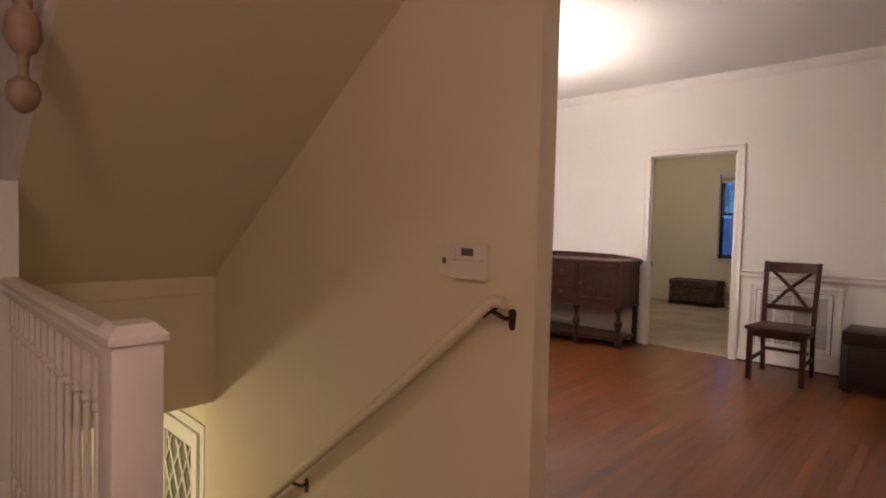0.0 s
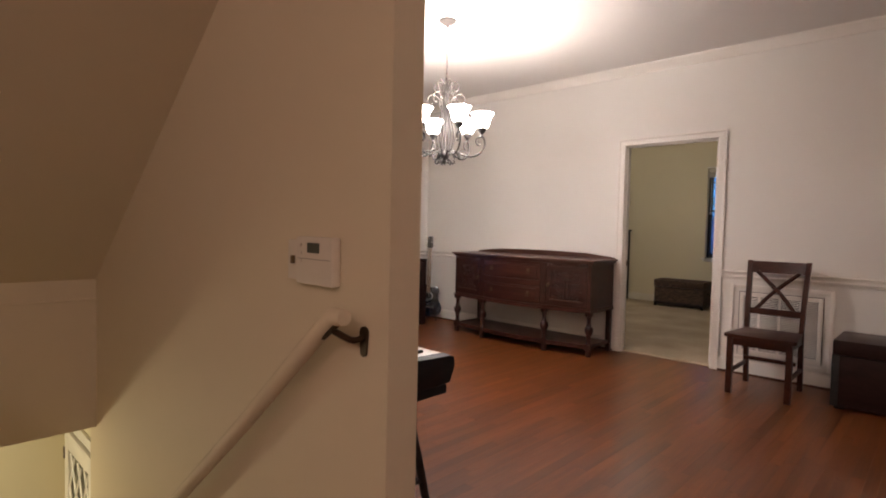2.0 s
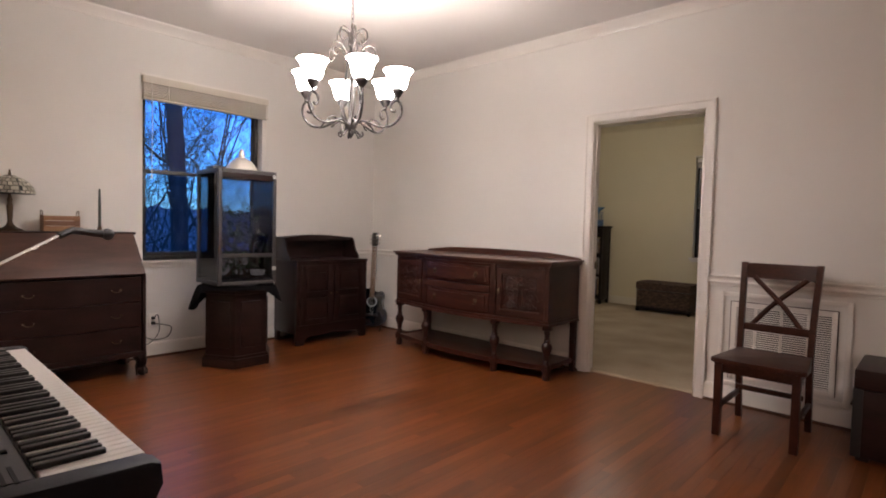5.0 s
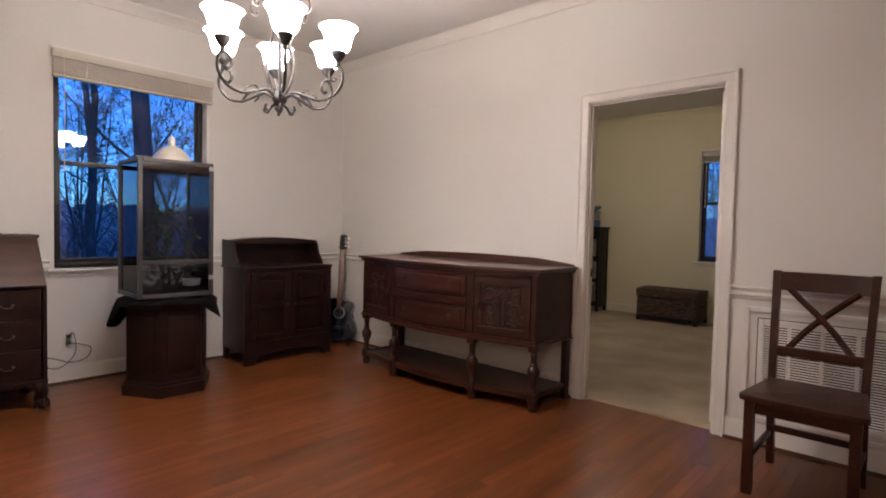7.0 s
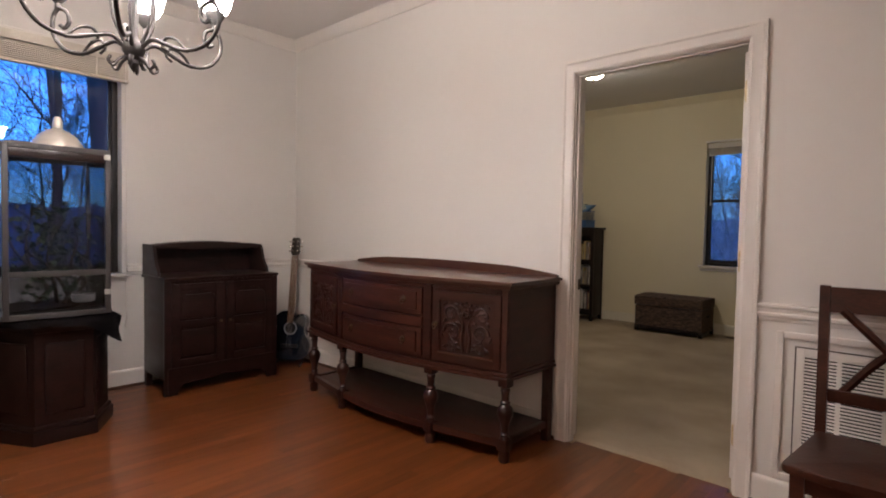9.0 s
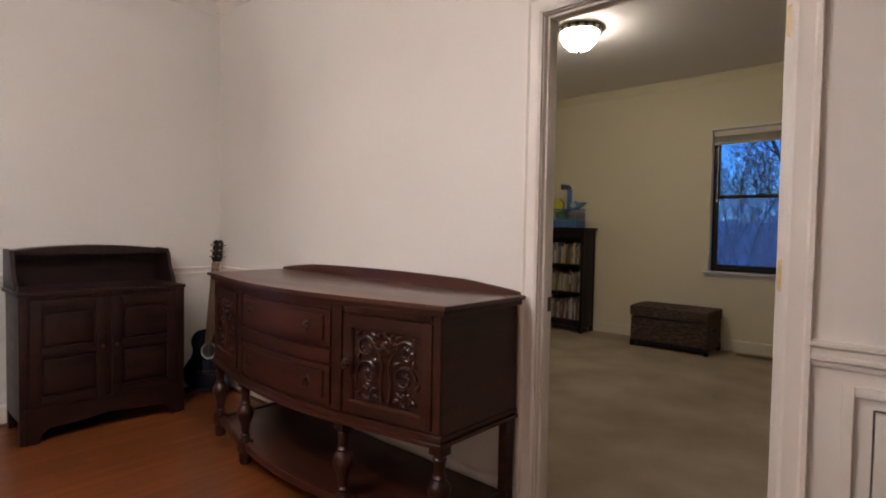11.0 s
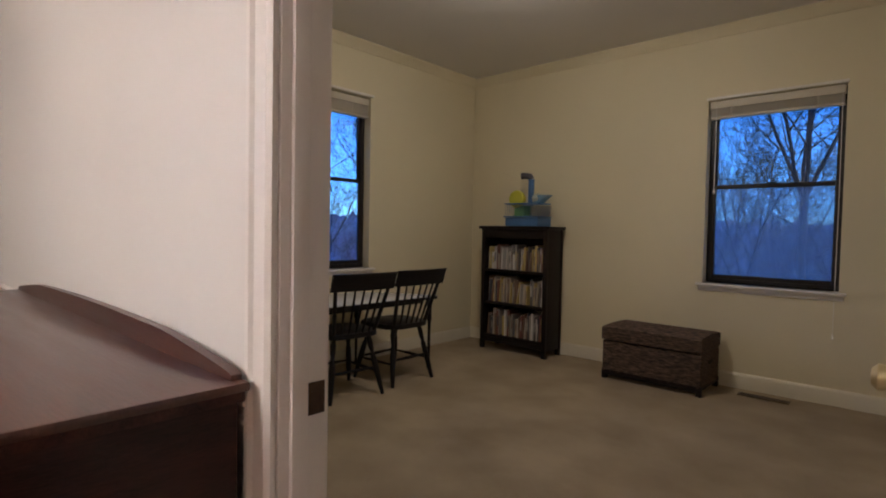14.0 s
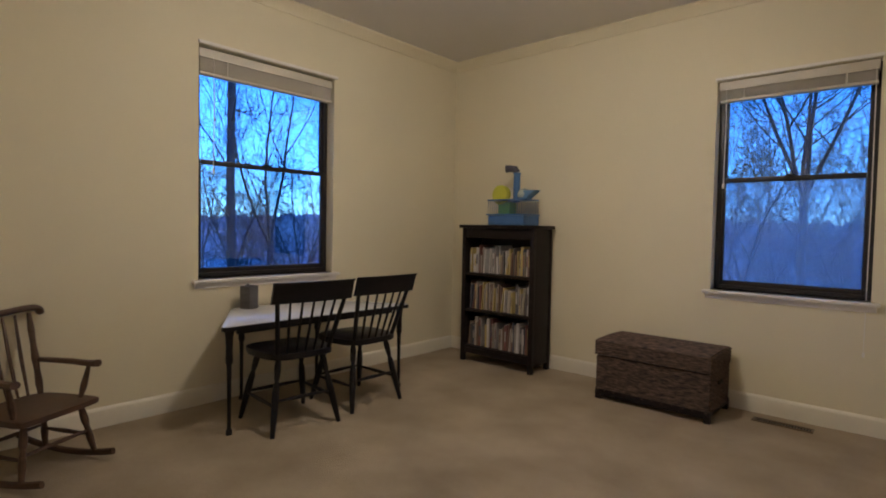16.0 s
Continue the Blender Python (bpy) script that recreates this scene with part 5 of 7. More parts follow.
part("finial", lathe([(0.042, 0.380), (0.030, 0.388), (0.008, 0.392), (0.010, 0.405), (0.004, 0.418), (0.007, 0.424), (0, 0.434)], 14), bronze, TL)
CR = thing("wooden_crate", (-5.09, 2.91, DTOP), 0, "small brown wooden crate with two wire handles", "crate")
crate_wood = grained("crate_pine", (0.16, 0.075, 0.04), (0.32, 0.17, 0.09), 0.7, (24, 3, 24), 0.2, per_object=0.3)
for y in (-0.105, 0.105):
    part("end_board", box(-0.065, 0.065, y - 0.006, y + 0.006, 0, 0.115, 0.002), crate_wood, CR)
    hd = sweep(bow([(-0.03, y * 1.04, 0.10), (-0.026, y * 1.07, 0.145), (0.026, y * 1.07, 0.145), (0.03, y * 1.04, 0.10)], 5), 0.0035, 6)
    part("handle", hd, bronze, CR)
for x in (-0.066, 0.066):
    for k in range(3):
        part("slat", box(x - 0.004, x + 0.004, -0.111, 0.111, 0.004 + 0.038 * k, 0.038 + 0.038 * k, 0.0015), crate_wood, CR)
part("floor_board", box(-0.062, 0.062, -0.099, 0.099, 0, 0.008), crate_wood, CR)
TP = thing("taper_candlestick", (-5.09, 3.165, DTOP), 0, "tall dark green taper candle in a low holder", "candle")
part("holder", lathe([(0.045, 0), (0.045, 0.006), (0.02, 0.012), (0.014, 0.03), (0.016, 0.04)], 16), bronze, TP)
part("candle", lathe([(0.011, 0.03), (0.010, 0.20), (0.007, 0.325), (0.001, 0.332)], 12), mat("taper_wax", (0.05, 0.06, 0.05), 0.5), TP)

# keyboard on its stand
KB = thing("keyboard_piano", (-1.955, 2.074, 0.632), 0, "silver-grey and black electronic keyboard with full-size keys", "keyboard")
kb_black = grained("keyboard_black", (0.006, 0.006, 0.008), (0.013, 0.013, 0.017), 0.5, (4, 4, 4), 0.06, spec=0.2)
kb_silver = grained("keyboard_silver", (0.014, 0.013, 0.018), (0.028, 0.026, 0.034), 0.30, (5, 5, 5), 0.05, metal=0.5)
KL, KR = -0.55, 0.58
sec = [(-0.20, 0.045), (-0.19, 0.10), (-0.12, 0.118), (0.045, 0.105), (0.045, 0.088), (0.205, 0.088), (0.218, 0.075), (0.215, 0.05), (0.18, 0.012), (-0.12, 0.0)]
part("case", prism(sec, KL, KR, None, FACING, 0.0), kb_black, KB)
for x0, x1 in ((KL - 0.045, KL + 0.001), (KR - 0.001, KR + 0.055)):
    ec = [(-0.205, 0.03), (-0.20, 0.10), (-0.12, 0.120), (0.045, 0.109), (0.205, 0.106), (0.222, 0.098), (0.226, 0.060), (0.200, 0.006), (-0.12, -0.004)]
    part("end_block", prism(ec, x0, x1, None, FACING, 0.008), kb_black, KB)
part("base_tray", box(KL + 0.02, KR + 0.045, -0.11, 0.195, -0.034, 0.0, 0.006), kb_black, KB)
part("control_panel", prism([(-0.185, 0.1005), (-0.12, 0.1185), (0.044, 0.1055), (0.044, 0.108), (-0.119, 0.1215), (-0.187, 0.103)], KL + 0.004, KR - 0.004, None, FACING), kb_silver, KB, "dark grey control panel")


def on_panel(y):
    return 0.1215 - (y + 0.12) * 0.0828


scr = bmesh.new()
box(-0.16, 0.02, -0.085, -0.010, 0, 0.002, 0.001, scr, 1, pose(0, 0, on_panel(-0.045) + 0.0005, -4.7))
part("display", scr, screen, KB, "grey display")
rnd = random.Random(11)
for k in range(46):
    x, y = rnd.choice((rnd.uniform(-0.5, -0.2), rnd.uniform(0.05, 0.52))), rnd.choice((-0.10, -0.075, -0.05, -0.025, 0.0, 0.02))
    x = round(x / 0.026) * 0.026
    part("button", box(x, x + 0.016, y, y + 0.010, on_panel(y) - 0.002, on_panel(y) + 0.003, 0.001, seg=1), rnd.choice((mat("button_grey", (0.5, 0.5, 0.52), 0.5), kb_black)) if k == 0 else rnd.choice((bpy.data.materials["button_grey"], kb_black)), KB)
for x in (-0.49, 0.545):
    sp = bmesh.new()
    for k in range(9):
        box(x - 0.04, x + 0.04, -0.11 + k * 0.016, -0.104 + k * 0.016, on_panel(-0.11 + k * 0.016) - 0.001, on_panel(-0.11 + k * 0.016) + 0.002, 0, sp)
    part("speaker_slots", sp, kb_black, KB)
key_white = grained("key_white", (0.66, 0.64, 0.62), (0.74, 0.72, 0.70), 0.3, (5, 5, 5), 0.0)
key_black = mat("key_black", (0.012, 0.012, 0.013), 0.3)
NK = 45
kw = (KR - KL - 0.006) / NK
wk = bk = None
for k in range(NK):
    if wk is None:
        wk = part("white_key", box(0, kw - 0.0012, 0.055, 0.212, 0.082, 0.103, 0.0015, seg=1), key_white, KB)
        o = wk
    else:
        o = new("white_key", wk.data)
        o.parent = KB
    o.location.x = KL + 0.003 + k * kw
    if k % 7 in (0, 2, 3, 5, 6) and k < NK - 1:
        if bk is None:
            bb = box(-0.0072, 0.0072, 0.050, 0.160, 0.103, 0.114, 0.003)
            bk = part("black_key", bb, key_black, KB)
            o = bk
        else:
            o = new("black_key", bk.data)
            o.parent = KB
        o.location.x = KL + 0.003 + (k + 1) * kw
KS = thing("keyboard_stand", (-1.955, 2.074, FLOOR), 0, "black folding metal keyboard stand", "stand")
for x in (-0.36, 0.455):
    for y0, y1 in ((0.135, 0.300), (0.065, -0.060)):
        leg = part("leg", sweep([(x, y0, 0.606), (x, y0 + (y1 - y0) * 0.5, 0.33), (x, y1, 0.016)], 0.0165, 10), black_metal, KS)
        part("rubber_foot", lathe([(0.022, 0), (0.022, 0.020), (0.018, 0.030)], 12, None, Matrix.Translation((x, y1, 0))), kb_black, leg, "black rubber foot")
    part("bracket", box(x - 0.022, x + 0.022, -0.10, 0.20, 0.598, 0.616, 0.004), black_metal, KS)
    part("brace", sweep([(x, 0.245, 0.22), (x, -0.025, 0.22)], 0.009, 8), black_metal, KS)
for y, z in ((0.10, 0.585), (0.255, 0.20)):
    part("cross_bar", sweep([(-0.36, y, z), (0.455, y, z)], 0.012, 8), black_metal, KS)

# microphone on a boom stand
MS = thing("microphone_stand", (-2.68, 2.135, FLOOR), 0, "black and chrome boom microphone stand with a microphone", "microphone stand")
chrome = grained("stand_chrome", (0.55, 0.53, 0.5), (0.72, 0.70, 0.66), 0.25, (10, 10, 10), 0.02, metal=0.9)
part("pole", lathe([(0.011, 0.02), (0.011, 0.945)], 10), chrome, MS)
part("collar", lathe([(0.018, 0.60), (0.020, 0.66), (0.020, 0.72), (0.014, 0.74)], 12), black_metal, MS)
part("base", lathe([(0.125, 0), (0.128, 0.012), (0.11, 0.022), (0.02, 0.030)], 24), black_metal, MS)
bd = Vector((-0.22, 0.326, 0.156))
part("boom", sweep([Vector((0, 0, 0.956)) - 0.55 * bd, Vector((0, 0, 0.956)) + 1.0 * bd], 0.0075, 8), chrome, MS)
part("clutch", lathe([(0.022, 0.930), (0.027, 0.942), (0.027, 0.970), (0.020, 0.985)], 12), black_metal, MS)
tipp = Vector((0, 0, 0.956)) + 1.0 * bd
part("holder", sweep([tipp, tipp + Vector((-0.03, 0.05, 0.025)), tipp + Vector((-0.05, 0.09, 0.02))], 0.014, 8), black_metal, MS)
mc = bmesh.new()
sweep([tipp + Vector((-0.04, 0.05, 0.022)), tipp + Vector((-0.08, 0.17, 0.008))], [0.012, 0.017], 10, mc)
part("microphone", mc, black_metal, MS)
ball = bmesh.new()
bmesh.ops.create_uvsphere(ball, u_segments=16, v_segments=10, radius=0.026)
bmesh.ops.translate(ball, vec=tipp + Vector((-0.088, 0.195, 0.006)), verts=ball.verts)
part("mesh_head", ball, grained("mic_mesh", (0.08, 0.08, 0.08), (0.2, 0.2, 0.2), 0.5, (200, 200, 200), 0.6, metal=0.6), MS, "grey mesh head")

# chair with an X back
CH = thing("cross_back_chair", (-1.035, 5.56, FLOOR), 0, "dark brown wooden chair with an X-shaped back", "chair")
seat_out = [(-0.20, 0.20)] + arc(-0.21, -0.22, 0.03, 180, 262, 4) + [(-0.10, -0.262), (0.10, -0.262)] + arc(0.21, -0.22, 0.03, 278, 360, 4) + [(0.20, 0.20)]
part("seat", prism(seat_out, 0.432, 0.460, bevel=0.008), brown_wood, CH)
for s in (-1, 1):
    part("front_leg", prism([(s * 0.195 - 0.020, -0.235), (s * 0.195 + 0.020, -0.235), (s * 0.195 + 0.020, -0.195), (s * 0.195 - 0.020, -0.195)], 0, 0.432, bevel=0.002), brown_wood, CH)
    lg = bmesh.new()
    pts = [(s * 0.19, 0.245, 0.0), (s * 0.19, 0.215, 0.25), (s * 0.19, 0.205, 0.45), (s * 0.195, 0.235, 0.70), (s * 0.205, 0.30, 1.005)]
    cur = bow(pts, 4)
    for p, q in zip(cur, cur[1:]):
        vs = [lg.verts.new((c.x + ex, c.y + ey, c.z)) for c in (p, q) for ex, ey in ((-0.017, -0.018), (0.017, -0.018), (0.017, 0.018), (-0.017, 0.018))]
        for a, b, c, d in ((0, 1, 5, 4), (1, 2, 6, 5), (2, 3, 7, 6), (3, 0, 4, 7)):
            lg.faces.new((vs[a], vs[b], vs[c], vs[d]))
        if p is cur[0]:
            lg.faces.new(vs[3::-1])
        if q is cur[-1]:
            lg.faces.new(vs[4:])
    bmesh.ops.remove_doubles(lg, verts=lg.verts, dist=1e-5)
    part("back_post", lg, brown_wood, CH)
    part("side_stretcher", box(s * 0.193 - 0.010, s * 0.193 + 0.010, -0.195, 0.205, 0.155, 0.185, 0.003), brown_wood, CH)
    part("apron_side", box(s * 0.19 - 0.010, s * 0.19 + 0.010, -0.20, 0.20, 0.375, 0.432, 0.002), brown_wood, CH)
part("apron_front", box(-0.175, 0.175, -0.225, -0.205, 0.375, 0.432, 0.002), brown_wood, CH)
part("cross_stretcher", box(-0.18, 0.18, 0.09, 0.11, 0.215, 0.245, 0.003), brown_wood, CH)
crest = bmesh.new()
n = 12
for (z0, yb0), (z1, yb1) in (((0.905, 0.277), (1.0, 0.299)),):
    fr = [(-0.19 + 0.38 * i / n, 0.022 * (1 - (2 * i / n - 1) ** 2)) for i in range(n + 1)]
    lo = [[crest.verts.new((x, yb + d + o, z)) for x, d in fr] for z, yb, o in ((z0, yb0, -0.011), (z1, yb1, -0.011), (z1, yb1, 0.011), (z0, yb0, 0.011))]
    for a, b in zip(lo, lo[1:] + lo[:1]):
        for i in range(n):
            crest.faces.new((a[i], a[i + 1], b[i + 1], b[i]))
    crest.faces.new([r[0] for r in lo])
    crest.faces.new([r[-1] for r in lo])
part("crest_rail", crest, brown_wood, CH)
part("lower_rail", box(-0.18, 0.18, 0.208, 0.230, 0.575, 0.622, 0.003), brown_wood, CH)
for s in (-1, 1):
    x_ = sweep(bow([(-s * 0.135, 0.222, 0.61), (-s * 0.03, 0.250 + 0.006 * s, 0.745), (s * 0.145, 0.282, 0.915)], 5), 0.017, 6, None, None, True, 0.55)
    part("cross_slat", x_, brown_wood, CH)

# dark trunk beside the chair
TK = thing("blanket_chest", (-0.14, 5.735, FLOOR), 0, "dark flat-topped wooden chest with iron handles and straps", "chest")
part("body", box(-0.46, 0.46, -0.24, 0.24, 0.02, 0.38, 0.006), walnut_black, TK)
part("lid", box(-0.47, 0.47, -0.25, 0.25, 0.385, 0.49, 0.012), walnut_black, TK)
for s in (-1, 1):
    part("foot", box(s * 0.42 - 0.03, s * 0.42 + 0.03, -0.23, 0.23, 0, 0.02, 0.003), walnut_black, TK)
    hd = bmesh.new()
    sweep(bow([(s * 0.462, -0.06, 0.28), (s * 0.49, -0.05, 0.25), (s * 0.49, 0.05, 0.25), (s * 0.462, 0.06, 0.28)], 5), 0.008, 8, hd)
    box(s * 0.462 - 0.004, s * 0.462 + 0.004, -0.08, -0.045, 0.262, 0.30, 0.002, hd)
    box(s * 0.462 - 0.004, s * 0.462 + 0.004, 0.045, 0.08, 0.262, 0.30, 0.002, hd)
    part("handle", hd, black_metal, TK, "black iron handle")
    for y in (-0.245, 0.205):
        part("corner_strap", box(s * 0.45 - 0.022, s * 0.45 + 0.022, y, y + 0.04, 0.021, 0.384, 0.002), black_metal, TK)
part("hasp", box(-0.02, 0.02, -0.256, -0.250, 0.33, 0.43, 0.002), black_metal, TK, "iron hasp")

# chandelier
CD_ = thing("chandelier", (CH_X, CH_Y, 0), 0, "wrought iron chandelier with six lit frosted glass bowls", "chandelier")
iron = grained("brushed_iron", (0.030, 0.026, 0.025), (0.070, 0.061, 0.057), 0.55, (20, 20, 20), 0.15, metal=0.6)
bowl_glass = glow("lit_frosted_glass", (1.0, 0.93, 0.86), BOWL_GLOW)
part("canopy", lathe([(0.068, CEIL - 0.002), (0.066, CEIL - 0.012), (0.045, CEIL - 0.030), (0.012, CEIL - 0.045), (0.008, CEIL - 0.06)], 24), iron, CD_)
z = CEIL - 0.055
k = 0
while z > 2.385:
    lk = [(0.0075 * math.cos(t), 0, z - 0.016 + 0.018 * math.sin(t)) for t in [2 * math.pi * i / 12 for i in range(13)]]
    l = sweep(lk, 0.0022, 5, None, pose(0, 0, 0, 0, 0, 90 * (k % 2)), False)
    part("chain_link", l, iron, CD_)
    z -= 0.030
    k += 1
part("stem", lathe([(0.006, 2.385), (0.010, 2.37), (0.006, 2.35), (0.008, 2.28), (0.020, 2.255), (0.012, 2.235), (0.009, 2.10), (0.013, 2.0), (0.009, 1.92), (0.010, 1.82), (0.022, 1.80), (0.034, 1.785), (0.036, 1.765), (0.026, 1.745), (0.014, 1.735), (0.018, 1.722), (0.010, 1.705), (0, 1.690)][::-1], 14), iron, CD_)
for i in range(6):
    a = 60 * i + 34
    rot = pose(0, 0, 0, 0, 0, a)
    arm = bmesh.new()
    sweep(bow([(0.028, 0, 1.775), (0.07, 0, 1.80), (0.12, 0, 1.785), (0.19, 0, 1.762), (0.262, 0, 1.776), (0.308, 0, 1.828), (0.312, 0, 1.885), (0.290, 0, 1.918), (0.256, 0, 1.905), (0.248, 0, 1.872), (0.266, 0, 1.852), (0.282, 0, 1.862)], 5), 0.0072, 8, arm, rot)
    part("arm", arm, iron, CD_)
    sc = bmesh.new()
    sweep(bow([(0.20, 0, 1.755), (0.165, 0, 1.795), (0.125, 0, 1.805), (0.108, 0, 1.778), (0.128, 0, 1.760)], 5), 0.005, 6, sc, rot)
    sweep(bow([(0.030, 0, 1.79), (0.062, 0, 1.86), (0.068, 0, 1.95), (0.040, 0, 2.06), (0.034, 0, 2.16), (0.062, 0, 2.222), (0.108, 0, 2.250), (0.142, 0, 2.230), (0.148, 0, 2.185), (0.124, 0, 2.168), (0.112, 0, 2.188)], 5), 0.0055, 6, sc, rot)
    sweep(bow([(0.010, 0, 2.215), (0.014, 0, 2.285), (0.032, 0, 2.332), (0.066, 0, 2.352), (0.092, 0, 2.328), (0.092, 0, 2.284), (0.068, 0, 2.268), (0.054, 0, 2.286)], 5), 0.0055, 6, sc, rot)
    sweep(bow([(0.02, 0, 1.745), (0.045, 0, 1.728), (0.062, 0, 1.705), (0.078, 0, 1.715), (0.072, 0, 1.733)], 5), 0.0055, 6, sc, rot)
    part("scroll", sc, iron, CD_)
    place = Matrix.Translation((CH_R * math.cos(radians(a)), CH_R * math.sin(radians(a)), BOWL_Z))
    part("cup", lathe([(0.012, -0.062), (0.010, -0.045), (0.020, -0.035), (0.034, -0.012), (0.036, 0.002), (0.028, 0.006)], 16, None, place), iron, CD_)
    gb = lathe([(0.028, 0.0), (0.046, 0.010), (0.057, 0.032), (0.062, 0.060), (0.070, 0.088), (0.082, 0.107), (0.090, 0.114), (0.087, 0.116), (0.067, 0.089), (0.058, 0.060), (0.053, 0.034), (0.042, 0.014), (0.026, 0.006)], 24, None, place)
    part("glass_bowl", gb, bowl_glass, CD_, "lit frosted glass bowl", 60)

# wall outlet with cables beside the desk
OUT = thing("wall_outlet", (WX, 3.60, 0.30), 0, "white wall outlet with plugged-in looping cables", "outlet")
part("plate", box(0.001, 0.007, -0.036, 0.036, -0.058, 0.058, 0.002), trim_white, OUT)
for z in (-0.022, 0.022):
    part("plug", box(0.007, 0.035, -0.013, 0.013, z - 0.012, z + 0.012, 0.004), mat("plug_black", (0.02, 0.02, 0.02), 0.5) if z < 0 else bpy.data.materials["plug_black"], OUT, "dark plug")
cb = bmesh.new()
sweep(bow([(0.035, 0, -0.022), (0.08, 0.05, -0.03), (0.09, 0.12, -0.06), (0.07, 0.10, -0.14), (0.06, 0.0, -0.16), (0.05, -0.10, -0.12), (0.04, -0.22, -0.10), (0.05, -0.30, -0.2)], 5), 0.004, 6, cb)
sweep(bow([(0.035, 0, 0.022), (0.07, 0.02, 0.05), (0.06, 0.03, -0.10), (0.08, -0.08, -0.19), (0.06, -0.2, -0.14), (0.05, -0.32, -0.10)], 5), 0.0035, 6, cb)
part("cable", cb, mat("cable_grey", (0.10, 0.10, 0.10), 0.6), OUT, "looping grey cable")

# assumed hall ceiling lamp, unseen behind the walk's start: plate and rim only
HLAMP = thing("hall_ceiling_lamp", (0.9, -1.1, CEIL), 0, "plate and rim of an assumed hall ceiling lamp out of view", "ceiling lamp")
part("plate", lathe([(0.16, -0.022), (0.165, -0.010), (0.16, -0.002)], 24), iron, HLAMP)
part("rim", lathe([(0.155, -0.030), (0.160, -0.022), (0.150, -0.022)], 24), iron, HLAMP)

# ---- small room ----
black_wood = grained("black_painted_wood", (0.005, 0.004, 0.0045), (0.014, 0.011, 0.0115), 0.42, (8, 8, 24), 0.08, spec=0.25)
espresso = grained("espresso_wood", (0.006, 0.004, 0.004), (0.017, 0.0105, 0.010), 0.45, (6, 6, 24), 0.06, spec=0.25)

# dome ceiling lamp
DL = thing("dome_ceiling_lamp", (-3.42, 8.13, CEIL), 0, "lit frosted glass dome ceiling lamp with a bronze finial", "ceiling lamp")
part("plate", lathe([(0.150, -0.048), (0.170, -0.044), (0.176, -0.030), (0.172, -0.010), (0.150, -0.001)], 28), grained("brushed_nickel", (0.42, 0.40, 0.37), (0.58, 0.55, 0.51), 0.35, (10, 10, 40), 0.05, metal=0.8), DL, "brushed nickel rim")
dome_bm = lathe([(0.0, -0.182), (0.040, -0.178), (0.085, -0.160), (0.122, -0.125), (0.145, -0.085), (0.152, -0.049), (0.148, -0.047), (0.140, -0.083), (0.117, -0.120), (0.081, -0.155), (0.038, -0.172), (0.0, -0.176)], 32)
dome_part = part("glass_dome", dome_bm, glow("lit_dome_glass", (1.0, 0.90, 0.74), DOME_GLOW), DL, "lit frosted dome", 60)
for k in range(16):
    part("rim_leaf", lathe([(0, 0), (0.020, 0.003), (0.014, 0.008), (0, 0.010)], 8, None, pose(0, 0, -0.026, 0, 0, 22.5 * k) @ Matrix.Translation((0.170, 0, 0)) @ pose(0, 0, 0, 0, 90, 0)), bronze, DL, "bronze leaf on the rim")
part("finial", lathe([(0.0, -0.215), (0.006, -0.212), (0.009, -0.204), (0.005, -0.196), (0.016, -0.188), (0.018, -0.182), (0.0, -0.180)], 12), bronze, DL)

# bookcase with three rows of books
BK = thing("bookcase", (-4.595, 9.82, 0.0), 0, "dark espresso bookcase with three rows of children's books", "bookcase")
BW, BD, BH = 0.375, 0.29, 1.235
for s in (-1, 1):
    part("side", box(s * BW - 0.012 * (1 + s), s * BW + 0.012 * (1 - s), 0.03, BD - 0.03, 0.06, BH - 0.03, 0.002), espresso, BK)
    for y in (0.0, BD - 0.035):
        part("post", box(s * BW - 0.02 - 0.015 * s, s * BW + 0.02 - 0.015 * s, y, y + 0.035, 0, BH - 0.03, 0.003), espresso, BK)
part("top", box(-BW - 0.03, BW + 0.03, -0.02, BD + 0.005, BH - 0.03, BH, 0.005), espresso, BK)
part("back", box(-BW + 0.02, BW - 0.02, BD - 0.012, BD - 0.004, 0.09, BH - 0.03), espresso, BK)
part("cornice", box(-BW + 0.02, BW - 0.02, 0.004, 0.02, BH - 0.115, BH - 0.03, 0.002), espresso, BK)
SHELF = (0.145, 0.475, 0.805)
for z in SHELF:
    part("shelf", box(-BW + 0.022, BW - 0.022, 0.012, BD - 0.014, z - 0.022, z, 0.002), espresso, BK)
part("bottom_rail", box(-BW + 0.02, BW - 0.02, 0.006, 0.022, 0.075, 0.125, 0.002), espresso, BK)
rnd = random.Random(21)
book_cols = [mat("book_cover", c, 0.5) for c in ((0.50, 0.47, 0.44), (0.36, 0.32, 0.28), (0.58, 0.56, 0.54), (0.22, 0.15, 0.11), (0.16, 0.09, 0.07), (0.30, 0.26, 0.20), (0.07, 0.08, 0.11), (0.30, 0.28, 0.26), (0.44, 0.39, 0.33), (0.10, 0.09, 0.09), (0.48, 0.37, 0.14), (0.20, 0.08, 0.07))]
page_m = mat("book_pages", (0.70, 0.66, 0.56), 0.8)
